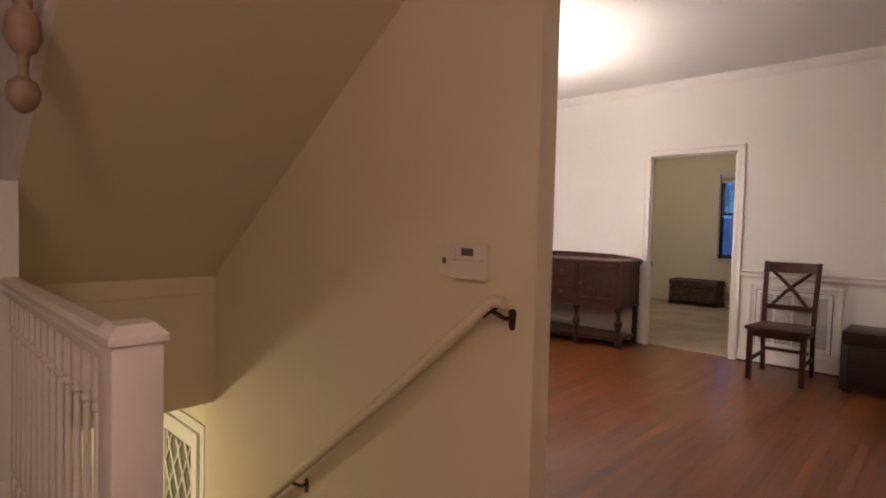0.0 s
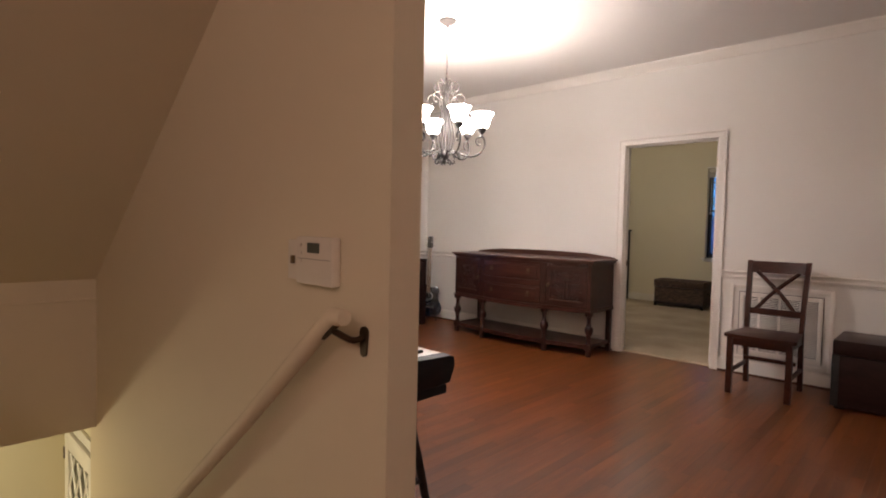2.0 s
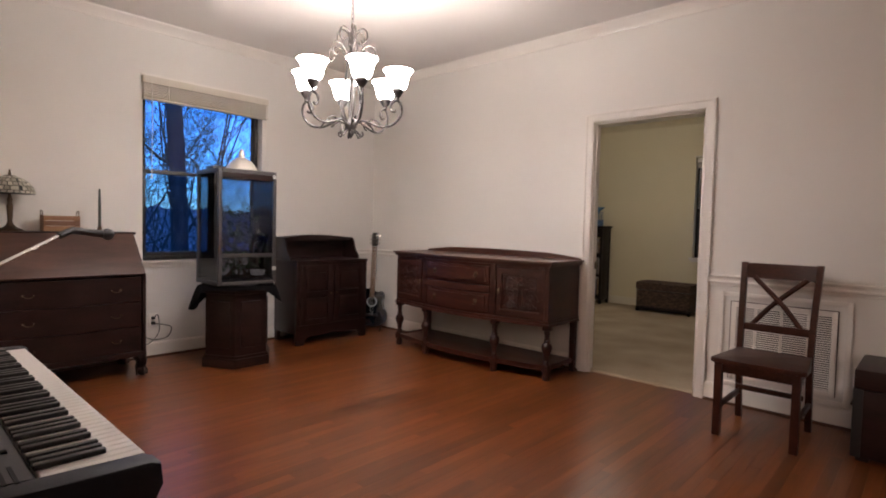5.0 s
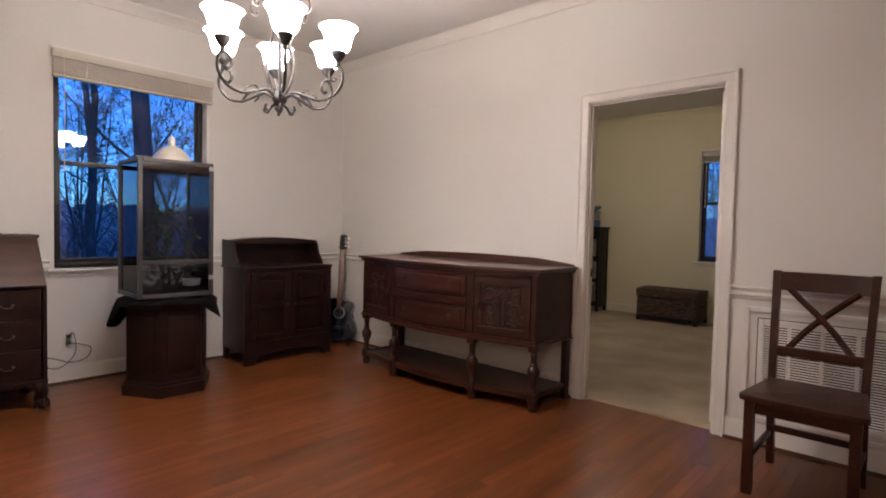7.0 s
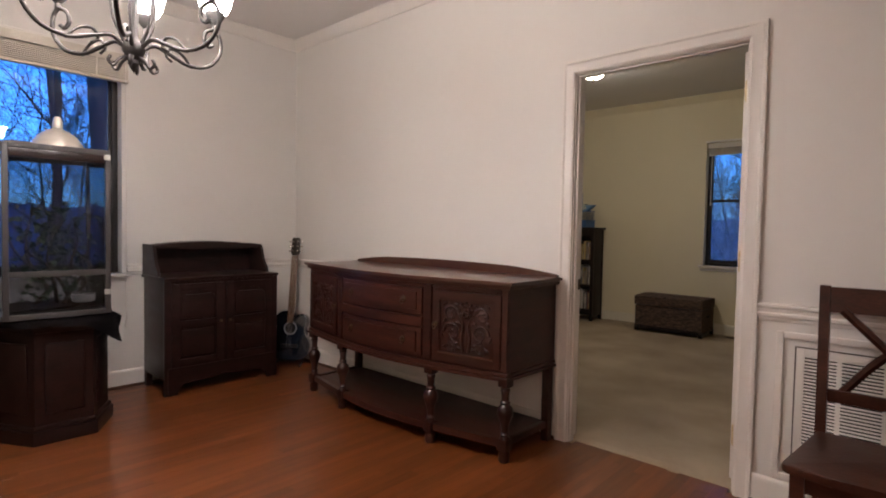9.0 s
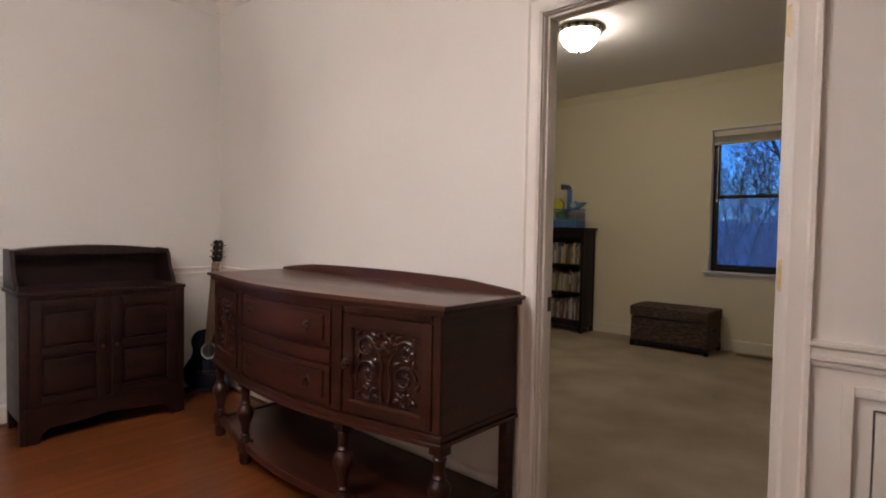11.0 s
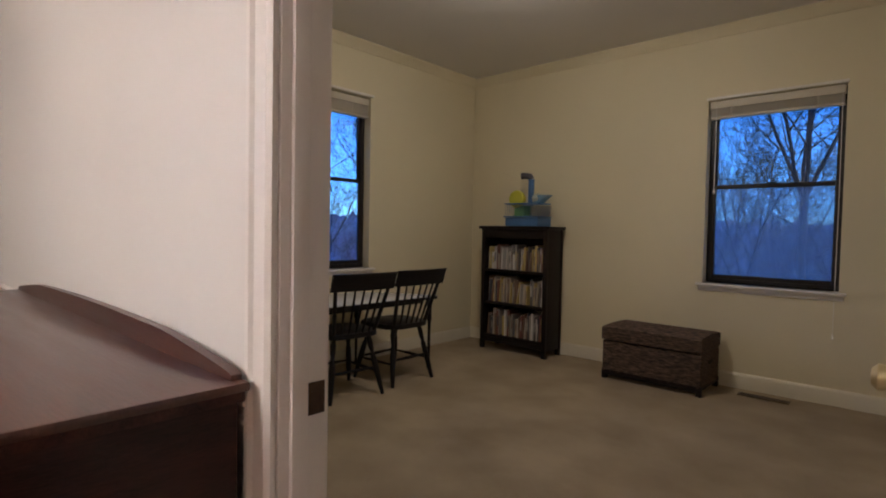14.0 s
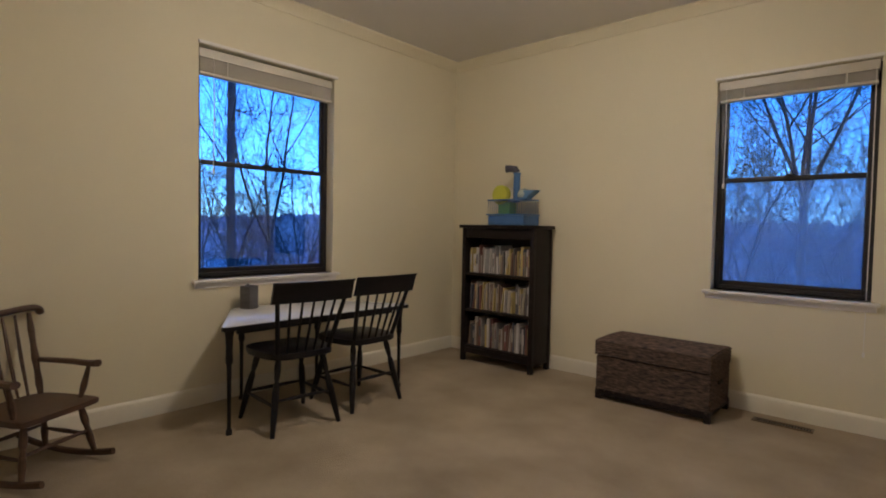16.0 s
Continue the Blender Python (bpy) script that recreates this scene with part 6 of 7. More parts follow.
for row, z in enumerate(SHELF):
    x = -BW + 0.045
    tilt = 0
    while x < BW - 0.055:
        w = rnd.choice((0.008, 0.010, 0.012, 0.014, 0.018, 0.024))
        h, d = rnd.uniform(0.17, 0.265), rnd.uniform(0.15, 0.21)
        if row == 2:
            h = rnd.uniform(0.15, 0.25)
        yb = 0.045 + rnd.uniform(0, 0.02)
        bkm = box(0, w, 0, d, 0, h, 0.001, seg=1)
        b = link_mesh("book", bkm, rnd.choice(book_cols))
        lean = rnd.uniform(-2, 2) if rnd.random() < 0.8 else rnd.uniform(2, 7)
        b.matrix_basis = pose(BK.location.x + x, BK.location.y + yb, z + 0.0005 + w * max(0, math.sin(radians(lean))), 0, lean, 0)
        tagged(b, "thin children's book standing on a bookcase shelf", "book", "books on the bookcase")
        pg = box(0.0015, w - 0.0015, -0.0004, d - 0.004, h - 0.0005, h + 0.0006)
        part("pages", pg, page_m, b, smooth=None)
        if rnd.random() < 0.6:
            part("spine_label", box(w * 0.2, w * 0.8, -0.0012, -0.0002, h * 0.35, h * 0.75), rnd.choice(book_cols), b, smooth=None)
        x += w + 0.0022 + (0.012 if lean > 2 else 0)
        if rnd.random() < 0.03:
            x += 0.03

# blue pet cage on the bookcase
PC = thing("plastic_pet_cage", (-4.53, 9.965, BH), 0, "blue plastic pet cage with wire sides and a tube tower", "pet cage")
blue_p = grained("blue_plastic", (0.05, 0.13, 0.30), (0.08, 0.18, 0.38), 0.3, (6, 6, 6), 0.02)
clear_blue = mat("clear_blue_plastic", (0.16, 0.30, 0.48), 0.15)
yellow_p = mat("yellow_plastic", (0.50, 0.48, 0.05), 0.35)
green_p = mat("green_plastic", (0.12, 0.28, 0.10), 0.4)
part("tray", prism([(-0.185, -0.11), (0.185, -0.11), (0.195, 0.11), (-0.195, 0.11)], 0.0, 0.085, bevel=0.012), blue_p, PC)
part("tray_rim", box(-0.20, 0.20, -0.125, 0.12, 0.085, 0.098, 0.004), blue_p, PC)
for k in range(17):
    x = -0.185 + 0.37 * k / 16
    for y in (-0.11, 0.105):
        part("wire", sweep([(x, y, 0.095), (x, y, 0.215)], 0.0016, 4), blue_p, PC)
for k in range(1, 7):
    for x in (-0.185, 0.185):
        part("wire", sweep([(x, -0.11 + 0.215 * k / 7, 0.095), (x, -0.11 + 0.215 * k / 7, 0.215)], 0.0016, 4), blue_p, PC)
part("lid_rim", box(-0.195, 0.195, -0.118, 0.112, 0.212, 0.224, 0.003), blue_p, PC)
part("nest_house", box(-0.12, 0.00, -0.06, 0.06, 0.098, 0.205, 0.015), green_p, PC, "green nest house")
wh = lathe([(0.075, 0), (0.085, 0.012), (0.085, 0.05), (0.075, 0.062)], 24, None, Matrix.Translation((-0.09, -0.02, 0.265)) @ pose(0, 0, 0, 90))
part("wheel", wh, yellow_p, PC, "yellow exercise wheel")
part("tower_tube", lathe([(0.030, 0.20), (0.030, 0.44), (0.034, 0.45), (0.034, 0.455)], 18, None, Matrix.Translation((0.035, 0.0, 0))), blue_p, PC)
part("tower_side_tube", sweep([(0.035, 0, 0.455), (0.02, -0.01, 0.485), (-0.02, -0.025, 0.492), (-0.055, -0.035, 0.490)], [0.030, 0.032, 0.030, 0.034], 14), mat("dark_tube", (0.05, 0.045, 0.06), 0.3), PC, "dark bent tube end")
part("lookout_dome", lathe([(0.055, 0.30), (0.062, 0.33), (0.045, 0.365), (0.0, 0.38)], 18, None, Matrix.Translation((0.115, 0.0, -0.06))), mat("pale_dome", (0.45, 0.50, 0.46), 0.15), PC, "pale clear dome")
part("side_scoop", prism([(0.13, 0.21), (0.235, 0.29), (0.245, 0.30), (0.14, 0.30), (0.10, 0.225)], -0.05, 0.05, None, Matrix.Translation((0, 0, 0)) @ UPRIGHT, 0.004), clear_blue, PC)

# woven seagrass trunk
WT = thing("woven_trunk", (-3.185, 9.645, 0.0), 0, "dark woven seagrass storage trunk with a padded lid", "storage trunk")
weave = mat("woven_seagrass", (0.09, 0.06, 0.045), 0.75)
n_, l_ = weave.node_tree.nodes, weave.node_tree.links
w_tc, w_info = n_.new("ShaderNodeTexCoord"), n_.new("ShaderNodeObjectInfo")
w_ns = n_.new("ShaderNodeTexNoise")
w_ns.inputs["Scale"].default_value, w_ns.inputs["Detail"].default_value = 30, 4
w_rp = n_.new("ShaderNodeValToRGB")
w_rp.color_ramp.elements[0].position, w_rp.color_ramp.elements[1].position = 0.33, 0.72
w_rp.color_ramp.elements[0].color, w_rp.color_ramp.elements[1].color = (0.018, 0.010, 0.007, 1), (0.165, 0.100, 0.066, 1)
w_mp = n_.new("ShaderNodeMapping")
w_mp.inputs["Scale"].default_value = (0.7, 0.9, 2.6)
l_.new(w_tc.outputs["Object"], w_mp.inputs[0])
l_.new(w_mp.outputs[0], w_ns.inputs[0])
l_.new(w_ns.outputs[0], w_rp.inputs[0])
l_.new(w_rp.outputs[0], n_["Principled BSDF"].inputs["Base Color"])
TW, TD, TH = 0.385, 0.455, 0.318
part("frame", box(-TW, TW, 0.006, TD, 0.045, 0.055, 0.003), espresso, WT)
for s in (-1, 1):
    for y in (0.012, TD - 0.04):
        part("foot", box(s * TW - 0.02 - 0.02 * s, s * TW + 0.02 - 0.02 * s, y, y + 0.035, 0, 0.075, 0.003), espresso, WT)
part("base_rail", box(-TW + 0.03, TW - 0.03, 0.008, 0.028, 0.03, 0.075, 0.003), espresso, WT)
part("core", box(-TW + 0.012, TW - 0.012, 0.022, TD - 0.012, 0.056, TH - 0.004), espresso, WT)


def strand(bm, x0, x1, y, z, r, phase, axis="x", n=34):
    pts = []
    for i in range(n + 1):
        t = x0 + (x1 - x0) * i / n
        o = 0.0035 * math.sin(t * 95 + phase)
        pts.append((t, y - o, z) if axis == "x" else (y + o, t, z))
    sweep(pts, r, 5, bm, None, True)


k = 0
z = 0.066
while z < TH - 0.004:
    for nm, args in (("front", (-TW + 0.008, TW - 0.008, 0.016, z, 0.0068, math.pi * (k % 2))), ("back", (-TW + 0.008, TW - 0.008, TD - 0.008, z, 0.0068, math.pi * (k % 2)))):
        sb = bmesh.new()
        strand(sb, *args)
        part("woven_strand", sb, weave, WT, smooth=60)
    for s in (-1, 1):
        sb = bmesh.new()
        strand(sb, 0.016, TD - 0.010, s * (TW - 0.010), z, 0.0068, math.pi * (k % 2), "y", 24)
        part("woven_strand", sb, weave, WT, smooth=60)
    z += 0.0132
    k += 1
# hand holes are not cut: black strips paint their shade
for s in (-1, 1):
    part("handle_slot", box(s * (TW + 0.001) - 0.003, s * (TW + 0.001) + 0.003, 0.17, 0.27, 0.22, 0.245, 0.002), mat("slot_shade", (0.008, 0.006, 0.006), 0.8), WT, "dark strip painted as the shaded hand hole")
part("lid_core", box(-TW + 0.004, TW - 0.004, 0.004, TD - 0.002, TH + 0.004, TH + 0.100, 0.02), espresso, WT)
for i in range(40):
    y = 0.010 + (TD - 0.018) * i / 39
    sb = bmesh.new()
    strand(sb, -TW + 0.006, TW - 0.006, y, TH + 0.104 + 0.008 * math.sin(math.pi * i / 39), 0.0066, math.pi * (i % 2))
    part("woven_strand", sb, weave, WT, smooth=60)
for i in range(8):
    zz = TH + 0.010 + 0.0125 * i
    sb = bmesh.new()
    strand(sb, -TW, TW, 0.003, zz, 0.0066, math.pi * (i % 2))
    part("woven_strand", sb, weave, WT, smooth=60)
    for s in (-1, 1):
        sb = bmesh.new()
        strand(sb, 0.003, TD - 0.002, s * (TW - 0.003), zz, 0.0066, math.pi * (i % 2), "y", 24)
        part("woven_strand", sb, weave, WT, smooth=60)

# floor register
FR = thing("floor_register", (-2.465, 9.975, 0.004), 0, "brown slotted floor air register in the carpet", "air vent")
reg_m = grained("brown_register", (0.10, 0.065, 0.035), (0.18, 0.12, 0.07), 0.45, (20, 20, 20), 0.1, metal=0.3)
rf = bmesh.new()
for b in ((-0.165, 0.165, -0.04, -0.028, 0, 0.006), (-0.165, 0.165, 0.028, 0.04, 0, 0.006), (-0.165, -0.15, -0.028, 0.028, 0, 0.006), (0.15, 0.165, -0.028, 0.028, 0, 0.006)):
    box(*b, 0.001, rf)
part("frame", rf, reg_m, FR)
# a thin black sheet paints the darkness under the bars
part("well", box(-0.15, 0.15, -0.028, 0.028, 0.0, 0.0015), mat("well_shade", (0.01, 0.009, 0.008), 0.8), FR)
for k in range(19):
    part("bar", box(-0.142 + k * 0.0155, -0.138 + k * 0.0155, -0.028, 0.028, 0.0015, 0.005), reg_m, FR, smooth=None)

# low table under the window
TB = thing("low_table", (-5.02, 8.17, 0.0), 0, "low trapezoid white laminate table with a dark edge", "table")
lam = grained("white_laminate", (0.55, 0.54, 0.55), (0.62, 0.61, 0.62), 0.22, (3, 3, 3), 0.01, coat=0.3)
TX, TY, TB2 = 0.32, 0.735, 0.355


def rounded(corners, r, n=4):
    """An outline with its corners rounded off."""
    out = []
    for k, c in enumerate(corners):
        p, q, c = Vector(corners[k - 1]), Vector(corners[(k + 1) % len(corners)]), Vector(c)
        a, b = c + (p - c).normalized() * r, c + (q - c).normalized() * r
        for i in range(n + 1):
            t = i / n
            v = a * (1 - t) ** 2 + c * 2 * t * (1 - t) + b * t * t
            out.append((v.x, v.y))
    return out


tout = rounded([(TX, -TY), (TX, TY), (-TX, TB2), (-TX, -TB2)], 0.05)
part("table_edge", prism(tout, 0.598, 0.622, bevel=0.004), black_wood, TB, "dark edge band")
part("tabletop", prism([(x * 0.985, y * 0.993) for x, y in tout], 0.622, 0.627, bevel=0.002), lam, TB)
for lx, ly in ((TX - 0.05, TY - 0.075), (TX - 0.05, -TY + 0.075), (-TX + 0.05, TB2 - 0.05), (-TX + 0.05, -TB2 + 0.05)):
    lg = lathe([(0.018, 0), (0.018, 0.025), (0.011, 0.032), (0.0125, 0.30), (0.014, 0.40), (0.019, 0.41), (0.021, 0.42), (0.019, 0.50), (0.022, 0.56), (0.028, 0.598)], 14, None, Matrix.Translation((lx, ly, 0)))
    part("leg", lg, black_wood, TB)
part("apron", prism(rounded([(TX - 0.06, -TY + 0.12), (TX - 0.06, TY - 0.12), (-TX + 0.05, TB2 - 0.04), (-TX + 0.05, -TB2 + 0.04)], 0.03), 0.565, 0.598), black_wood, TB)
PH = thing("pencil_holder", (-5.255, 7.90, 0.627), 20, "grey square wooden pencil holder on the low table", "pencil holder")
ph = bmesh.new()
for b in ((-0.042, 0.042, -0.042, -0.034, 0, 0.155), (-0.042, 0.042, 0.034, 0.042, 0, 0.155), (-0.042, -0.034, -0.034, 0.034, 0, 0.155), (0.034, 0.042, -0.034, 0.034, 0, 0.155), (-0.034, 0.034, -0.034, 0.034, 0, 0.008)):
    box(*b, 0.002, ph)
part("box", ph, grained("grey_wood", (0.07, 0.065, 0.065), (0.14, 0.13, 0.13), 0.6, (10, 10, 30), 0.1), PH)
rnd = random.Random(3)
for k in range(5):
    x, y = rnd.uniform(-0.02, 0.02), rnd.uniform(-0.02, 0.02)
    part("pencil", sweep([(x * 0.6, y * 0.6, 0.01), (x * 1.4, y * 1.4, 0.168)], 0.0038, 6), mat("pencil_dark", (0.10, 0.09, 0.09), 0.5) if k == 0 else bpy.data.materials["pencil_dark"], PH)


# plank-seat chairs at the table: local +x is the way that the sitter faces
def spindle_chair(name, label, group):
    c = thing(name, label=label, category="chair", group=group)
    seat = [(v.x, v.y) for v in bow([(x, y, 0) for x, y in ((0.21, 0.0), (0.205, 0.13), (0.17, 0.205), (0.05, 0.225), (-0.12, 0.205), (-0.19, 0.16), (-0.205, 0.0), (-0.19, -0.16), (-0.12, -0.205), (0.05, -0.225), (0.17, -0.205), (0.205, -0.13), (0.21, 0.0))], 3)][:-1]
    part("seat", prism(seat, 0.425, 0.462, bevel=0.010), black_wood, c)
    feet = {}
    for sx in (-1, 1):
        for sy in (-1, 1):
            a, b = Vector((sx * 0.13, sy * 0.14, 0.43)), Vector((sx * (0.215 if sx < 0 else 0.225), sy * 0.215, 0.0))
            feet[sx, sy] = (a, b)
            rad = [0.014, 0.020, 0.017, 0.012, 0.019, 0.022, 0.018, 0.013]
            part("leg", sweep([a.lerp(b, t) for t in (0, 0.12, 0.24, 0.30, 0.36, 0.55, 0.80, 1.0)], rad, 10), black_wood, c)
    for sy in (-1, 1):
        p, q = feet[1, sy][0].lerp(feet[1, sy][1], 0.62), feet[-1, sy][0].lerp(feet[-1, sy][1], 0.62)
        part("stretcher", sweep([p, p.lerp(q, 0.5), q], [0.008, 0.013, 0.008], 8), black_wood, c)
    for sx, t in ((1, 0.60), (-1, 0.55)):
        p, q = feet[sx, 1][0].lerp(feet[sx, 1][1], t), feet[sx, -1][0].lerp(feet[sx, -1][1], t)
        part("stretcher", sweep([p, p.lerp(q, 0.5), q], [0.008, 0.013, 0.008], 8), black_wood, c)
    for k in range(7):
        y = -0.165 + 0.055 * k
        edge = k in (0, 6)
        a, b = Vector((-0.165 + 0.02 * (1 - (y / 0.18) ** 2) * -1, y, 0.455)), Vector((-0.275 - 0.022 * (1 - (y / 0.165) ** 2), y * 1.33, 0.80))
        part("back_post" if edge else "spindle", sweep([a, a.lerp(b, 0.4), b], [0.014, 0.015, 0.012] if edge else [0.007, 0.009, 0.006], 8), black_wood, c)
    cr = bmesh.new()
    n = 14
    rows = []
    for z, x0, th in ((0.765, -0.262, 0), (0.865, -0.292, 0), (0.880, -0.300, 0), (0.885, -0.306, 0)):
        rows.append([(x0 - 0.022 * (1 - (2 * i / n - 1) ** 2), (-0.255 + 0.51 * i / n) * (1.0 if z < 0.87 else 1.01), z) for i in range(n + 1)])
    fr = [[cr.verts.new(p) for p in r] for r in rows]
    bk_ = [[cr.verts.new((p[0] - 0.018, p[1], p[2])) for p in r] for r in rows]
    ring = fr + bk_[::-1]
    for a, b in zip(ring, ring[1:] + ring[:1]):
        for i in range(n):
            cr.faces.new((a[i], a[i + 1], b[i + 1], b[i]))
    cr.faces.new([r[0] for r in ring])
    cr.faces.new([r[-1] for r in ring])
    part("crest_rail", cr, black_wood, c)
    return c


sc1 = spindle_chair("spindle_back_chair", "black painted spindle-back chair pushed up to the low table", "chairs at the low table")
sc1.matrix_basis = pose(-4.715, 7.88, 0, 0, 0, 175)
copy_thing(sc1, pose(-4.745, 8.425, 0, 0, 0, 181))

# child's rocking chair: local +x is its front
RC = thing("rocking_chair", (-4.99, 6.655, 0.0), 28, "small worn brown wooden rocking chair with spindles", "rocking chair")
rock_w = grained("worn_brown_wood", (0.038, 0.018, 0.010), (0.115, 0.060, 0.033), 0.45, (10, 10, 30), 0.15, fine=9)
rs = [(v.x, v.y) for v in bow([(x, y, 0) for x, y in ((0.19, 0.0), (0.185, 0.17), (0.15, 0.20), (-0.10, 0.185), (-0.165, 0.15), (-0.175, 0.0), (-0.165, -0.15), (-0.10, -0.185), (0.15, -0.20), (0.185, -0.17), (0.19, 0.0))], 3)][:-1]
part("seat", prism(rs, 0.285, 0.312, bevel=0.008), rock_w, RC)


def rocker_z(x):
    return 0.012 + 0.09 * (x / 0.38) ** 2 * 0.62


for s in (-1, 1):
    y = s * 0.185
    part("rocker", sweep([(x, y, rocker_z(x) + 0.008) for x in [-0.38 + 0.66 * k / 16 for k in range(17)]], 0.017, 8, None, None, True, 0.75), rock_w, RC)
    for x0, x1 in ((0.125, 0.165), (-0.11, -0.15)):
        a, b = Vector((x0, s * 0.14, 0.288)), Vector((x1, y, rocker_z(x1) + 0.012))
        part("leg", sweep([a.lerp(b, t) for t in (0, 0.2, 0.35, 0.45, 0.7, 1)], [0.011, 0.016, 0.018, 0.012, 0.017, 0.011], 10), rock_w, RC)
    p, q = Vector((0.148, s * 0.165, 0.13)), Vector((-0.132, s * 0.165, 0.13))
    part("side_stretcher", sweep([p, p.lerp(q, 0.5), q], [0.007, 0.012, 0.007], 8), rock_w, RC)
    a, b = Vector((-0.14, s * 0.155, 0.305)), Vector((-0.265, s * 0.195, 0.715))
    part("back_post", sweep([a.lerp(b, t) for t in (0, 0.15, 0.3, 0.45, 0.6, 0.8, 1)], [0.012, 0.017, 0.013, 0.018, 0.013, 0.016, 0.010], 10), rock_w, RC)
    am = bow([(-0.19, s * 0.180, 0.478), (-0.02, s * 0.195, 0.480), (0.12, s * 0.205, 0.476), (0.165, s * 0.207, 0.480)], 4)
    part("arm", sweep(am, [0.013 + 0.006 * k / 12 for k in range(13)], 8, None, None, True, 1.3), rock_w, RC)
    a, b = Vector((0.10, s * 0.165, 0.305)), Vector((0.115, s * 0.203, 0.475))
    part("arm_post", sweep([a, a.lerp(b, 0.4), a.lerp(b, 0.6), b], [0.010, 0.016, 0.013, 0.009], 8), rock_w, RC)
for x in (0.148, -0.132):
    part("cross_stretcher", sweep([(x, -0.16, 0.15), (x, 0, 0.15), (x, 0.16, 0.15)], [0.007, 0.011, 0.007], 8), rock_w, RC)
for k in range(5):
    y = -0.10 + 0.05 * k
    part("spindle", sweep([(-0.15, y, 0.305), (-0.212, y * 1.12, 0.50), (-0.268, y * 1.25, 0.71)], [0.006, 0.009, 0.006], 8), rock_w, RC)
cre = bow([(-0.270, -0.265, 0.700), (-0.272, -0.245, 0.732), (-0.285, -0.18, 0.735), (-0.290, 0.0, 0.722), (-0.285, 0.18, 0.735), (-0.272, 0.245, 0.732), (-0.270, 0.265, 0.700)], 4)
part("crest_rail", sweep(cre, [0.018] + [0.024] * (len(cre) - 2) + [0.018], 10, None, None, True, 0.7), rock_w, RC)

# ---- outside: sloping wood, far hills ----
ground_m = grained("leaf_litter", (0.09, 0.09, 0.095), (0.16, 0.155, 0.15), 0.95, (0.4, 0.4, 0.4), 0.4, fine=20, spec=0.1)
bark = grained("grey_bark", (0.030, 0.030, 0.033), (0.085, 0.082, 0.088), 0.95, (5, 5, 1.5), 0.5, spec=0.1)
# far woods: distance haze is put into the blue-grey base colour
haze_m = grained("haze_painted_far_woods", (0.24, 0.28, 0.35), (0.42, 0.46, 0.53), 1.0, (0.12, 0.12, 0.3), 0.2, spec=0.0)
g = bmesh.new()
bmesh.ops.create_grid(g, x_segments=120, y_segments=120, size=600)


def ground_z(x, y):
    d = max(0.0, math.hypot(min(x + 5, 0), max(y - 9, 0)))
    return -3.3 - 0.16 * min(d, 60) + 0.5 * noise.noise((x * 0.05, y * 0.05, 2)) * min(1, d / 8) - 0.02 * min(max(d - 60, 0), 300)


for v in g.verts:
    v.co.z = ground_z(v.co.x, v.co.y)
tagged(link_mesh("ground", g, ground_m, None, 60), "leaf-covered wooded slope falling away from the house", "ground", kind="structure")


def ridge(name, dist, low, high, seed, a0, a1):
    bm = bmesh.new()
    n = 700
    lo, hi = [], []
    for i in range(n + 1):
        a = radians(a0 + (a1 - a0) * i / n)
        r = dist * (1 + 0.06 * noise.noise((i * 0.012, seed, 0)))
        h = low + (high - low) * (0.5 + 0.5 * noise.noise((i * 0.011, seed, 5))) + (1.6 * noise.noise((i * 0.33, seed, 9)) + 1.1 * noise.noise((i * 1.7, seed, 3))) * dist / 140
        lo.append(bm.verts.new((r * math.cos(a), r * math.sin(a), -40)))
        hi.append(bm.verts.new((r * 1.08 * math.cos(a), r * 1.08 * math.sin(a), h)))
    for i in range(n):
        bm.faces.new((lo[i], lo[i + 1], hi[i + 1], hi[i]))
    return tagged(link_mesh(name, bm, haze_m, None, 60), "far wooded hillside painted in haze blue", "hills", kind="structure")


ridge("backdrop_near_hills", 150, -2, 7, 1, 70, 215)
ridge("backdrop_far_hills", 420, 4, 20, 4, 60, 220)


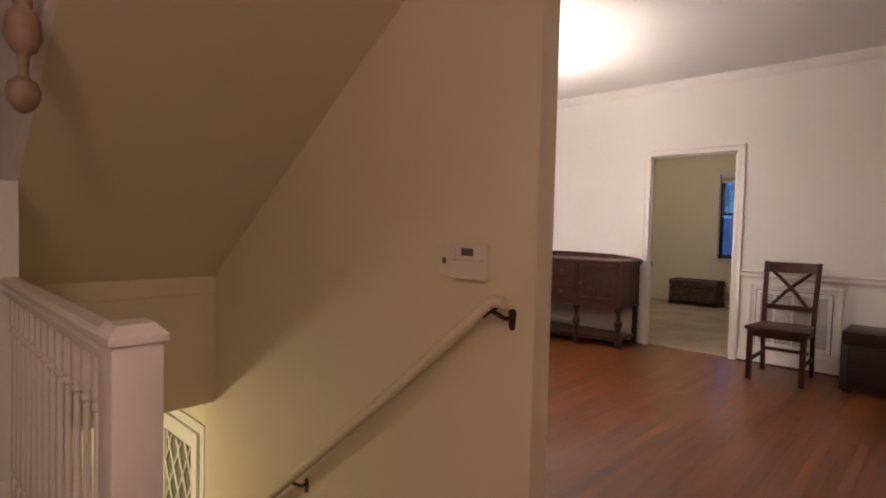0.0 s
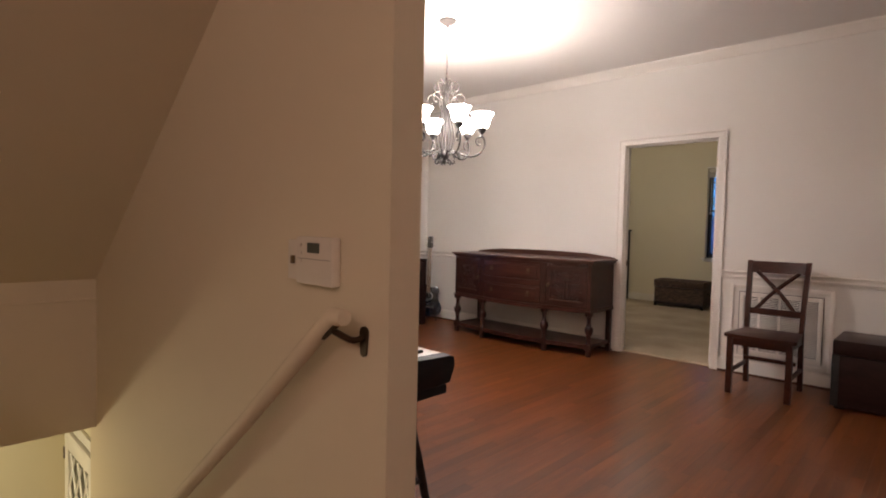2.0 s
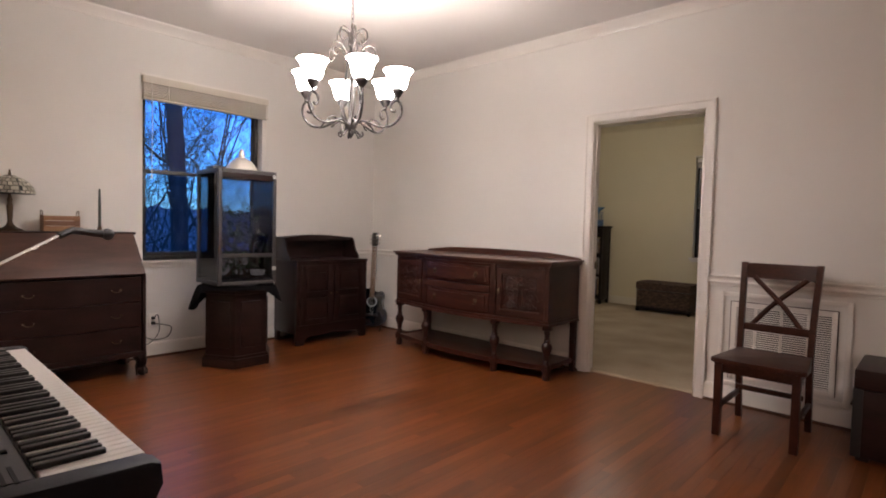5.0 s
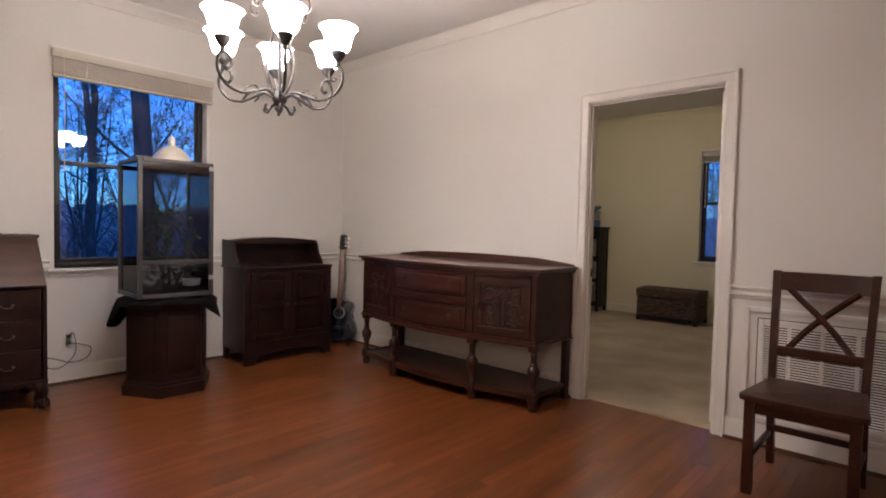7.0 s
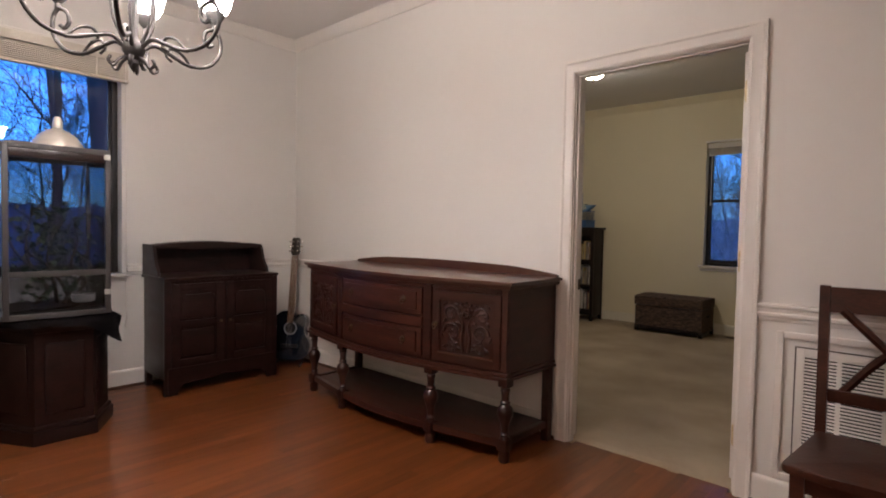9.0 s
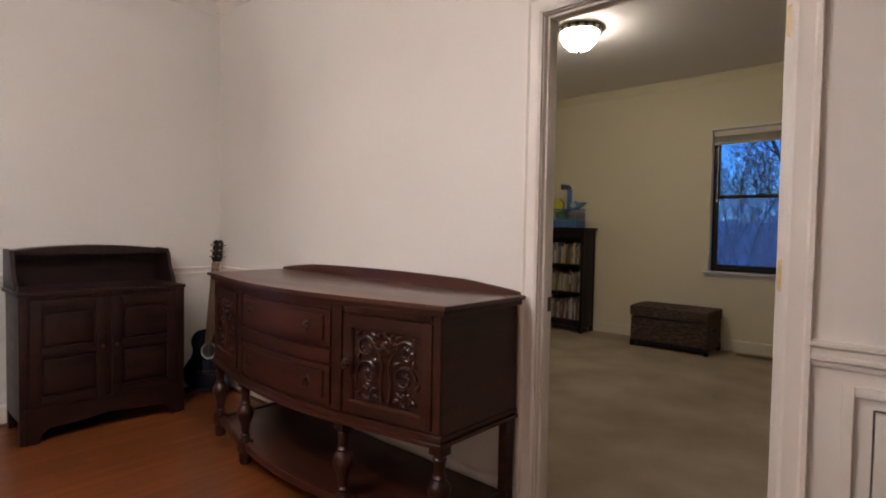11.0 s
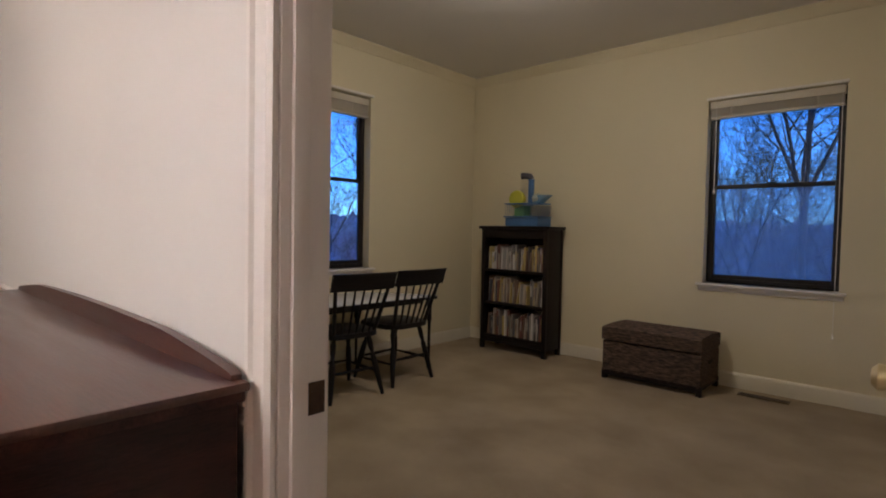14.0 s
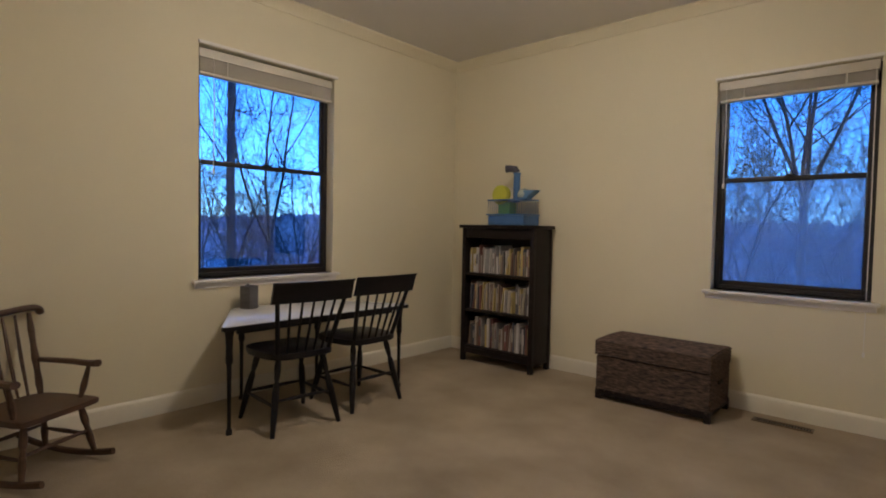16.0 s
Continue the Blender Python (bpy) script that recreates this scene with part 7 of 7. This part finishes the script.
def bare_tree(seed, fork, limbs_n, reach, trunk_r, spread, dense=(9, 7, 5), twig_r=0.0055):
    """A leafless hardwood: a trunk up to its fork, then ascending limbs with branches and fine twigs."""
    r = random.Random(seed)
    trunk, limbs, twigs = bmesh.new(), bmesh.new(), bmesh.new()

    def grow(p, d, length, rad, depth):
        n = (8, 6, 4, 3)[depth]
        pts, rr = [p], [rad]
        for i in range(n):
            wob = Vector((r.uniform(-1, 1), r.uniform(-1, 1), r.uniform(-0.6, 0.9)))
            d = (d + wob * (0.13, 0.17, 0.22, 0.25)[depth] + Vector((0, 0, (0.07, 0.05, 0.03, 0.02)[depth]))).normalized()
            pts.append(pts[-1] + d * length / n)
            rr.append(max(twig_r, rad * (1 - 0.88 * (i + 1) / n)))
        sweep(pts, rr, (8, 6, 4, 3)[depth], limbs if depth < 2 else twigs, None, depth < 2)
        if depth == 3:
            return
        kids = dense[depth]
        for k in range(kids):
            t = 0.18 + 0.80 * (k + r.random() * 0.8) / kids
            i = min(n - 1, int(t * n))
            base = pts[i].lerp(pts[i + 1], min(1.0, t * n - i))
            along = (pts[i + 1] - pts[i]).normalized()
            across = along.orthogonal().normalized()
            across.rotate(Matrix.Rotation(r.uniform(0, 6.283), 3, along))
            lean = radians(r.uniform(32, 62))
            grow(base, along * math.cos(lean) + across * math.sin(lean), length * r.uniform(0.34, 0.56) * (1.18 - 0.5 * t), max(twig_r * 1.3, rr[i] * r.uniform(0.38, 0.58)), depth + 1)

    lean = Vector((r.uniform(-0.012, 0.012), r.uniform(-0.012, 0.012), 1))
    foot = [Vector((0, 0, -0.4)) + lean * (fork + 0.4) * k / 8 + Vector((r.uniform(-1, 1), r.uniform(-1, 1), 0)) * 0.03 * min(k, 8 - k) for k in range(9)]
    sweep(foot, [trunk_r * (1.45 if k == 0 else 1.12 - 0.28 * k / 8) for k in range(9)], 12, trunk)
    for k in range(limbs_n):
        an = 6.283 * (k + r.uniform(-0.2, 0.2)) / limbs_n + seed
        tilt = radians(spread * r.uniform(0.6, 1.25))
        grow(foot[-1] - Vector((0, 0, 0.15)), Vector((math.sin(tilt) * math.cos(an), math.sin(tilt) * math.sin(an), math.cos(tilt))), reach * r.uniform(0.8, 1.1), trunk_r * (0.72 if limbs_n < 3 else 0.50), 0)
    for k in range(5):
        an = r.uniform(0, 6.283)
        grow(foot[4 + k % 4], Vector((math.cos(an), math.sin(an), 0.5)).normalized(), reach * 0.34, trunk_r * 0.22, 1)
    t = thing("bare_tree", label="leafless grey hardwood tree on the slope outside", category="tree", group="bare trees outside")
    part("trunk", trunk, bark, t, smooth=60)
    part("limbs", limbs, bark, t, smooth=60)
    part("twigs", twigs, bark, t, smooth=None)
    return t


kinds = [bare_tree(3, 8.2, 2, 9.5, 0.115, 24, (11, 8, 5)), bare_tree(8, 13.5, 3, 8.0, 0.165, 30, (9, 7, 5)), bare_tree(14, 8.6, 5, 9.5, 0.150, 26, (11, 8, 5), 0.006), bare_tree(27, 6.2, 3, 9.0, 0.115, 24, (11, 8, 5), 0.006),
         bare_tree(31, 5.0, 4, 8.5, 0.120, 26, (9, 7, 4), 0.0065), bare_tree(36, 7.0, 4, 8.0, 0.120, 28, (9, 7, 4), 0.0065)]
rnd = random.Random(17)
# near trees, by window: the dining room's, then the table's, then the trunk's
SPOTS = [(-11.6, 6.30, 1), (-16.0, 6.45, 0), (-19.5, 10.2, 3), (-22.0, 7.9, 4), (-25.0, 11.4, 5), (-26.0, 8.9, 3),
         (-17.4, 13.9, 1), (-21.0, 17.2, 3), (-25.0, 21.2, 4), (-26.0, 18.2, 5), (-24.0, 24.5, 3), (-28.5, 23.0, 4), (-22.0, 15.2, 4),
         (-4.9, 27.5, 2), (-1.9, 30.5, 3), (-8.4, 31.0, 3), (-6.6, 36.5, 4), (-3.2, 38.0, 5), (-10.4, 36.0, 5), (-1.0, 36.0, 4), (-7.2, 30.2, 4), (-3.6, 31.5, 4), (-5.6, 41.0, 5), (-8.6, 44.0, 4)]
for _ in range(80):
    a, d = radians(rnd.uniform(86, 186)), rnd.uniform(34, 110)
    SPOTS.append((-4 + d * math.cos(a), 7 + d * math.sin(a), 4 + rnd.randrange(2)))
used = set()
for x, y, kd in SPOTS:
    m = pose(x, y, ground_z(x, y), 0, 0, rnd.uniform(0, 360))
    if kd not in used:
        used.add(kd)
        kinds[kd].matrix_basis = m
    else:
        s = rnd.uniform(0.8, 1.15)
        c = copy_thing(kinds[kd], m)
        c.scale = (s, s, s)

# ---- oak strip floor, board by board ----
BWID = 0.057
rnd = random.Random(41)
near_boards, rest = [], []
x = WX + 0.001
while x < HALL_E:
    y = HALL_S - rnd.uniform(0, 0.8)
    while y < NY:
        ln = rnd.choice((0.45, 0.6, 0.75, 0.9, 1.1, 1.3, 1.6))
        y0, y1 = max(y, HALL_S), min(y + ln, NY + 0.05 if DX0 < x < DX1 - BWID else NY)
        y += ln
        if y1 - y0 < 0.05:
            continue
        spans = [(y0, y1)]
        if ST_X0 < x + BWID / 2 < ST_X1:
            spans = [(a, b) for a, b in ((y0, min(y1, ST_Y0)), (max(y0, SY1), y1)) if b - a > 0.02]
        for a, b in spans:
            (near_boards if -3.45 < x < -0.35 and 2.2 < (a + b) / 2 < NY and len(near_boards) < 300 else rest).append((x, a, b))
    x += BWID
share = {}
for x, a, b in near_boards:
    key = round((b - a) / 0.05)
    if key not in share:
        bm = box(0.0001, BWID - 0.0001, -0.5, 0.5, -0.018, 0, 0.0003, seg=1)
        share[key] = part("board", bm, oak_floor, floor, smooth=None).data
        o = floor.children[-1]
    else:
        o = new("board", share[key])
        o.parent = floor
    o.matrix_basis = Matrix.Translation((x, (a + b) / 2, FLOOR + rnd.uniform(-0.0002, 0.0002))) @ Matrix.Diagonal((1, (b - a) - 0.0002, 1, 1))
verts, faces = [], []
for x, a, b in rest:
    i = len(verts)
    z = FLOOR + rnd.uniform(-0.0002, 0.0002)
    x0, x1, a0, b0, e = x + 0.0001, x + BWID - 0.0001, a + 0.0001, b - 0.0001, 0.0003
    verts += [(x0, a0, z - 0.018), (x1, a0, z - 0.018), (x1, b0, z - 0.018), (x0, b0, z - 0.018), (x0, a0, z - e), (x1, a0, z - e), (x1, b0, z - e), (x0, b0, z - e), (x0 + e, a0 + e, z), (x1 - e, a0 + e, z), (x1 - e, b0 - e, z), (x0 + e, b0 - e, z)]
    faces += [(i + 8, i + 9, i + 10, i + 11)]
    for lo, hi in ((0, 4), (4, 8)):
        for k in range(4):
            j = (k + 1) % 4
            faces.append((i + lo + k, i + lo + j, i + hi + j, i + hi + k))
me = bpy.data.meshes.new("floor_boards")
me.from_pydata(verts, [], faces)
me.materials.append(oak_rest)
ob = new("floor_boards", me)
ob.parent = floor
tagged(ob, "oak floor strips away from the walk", kind="stuff")
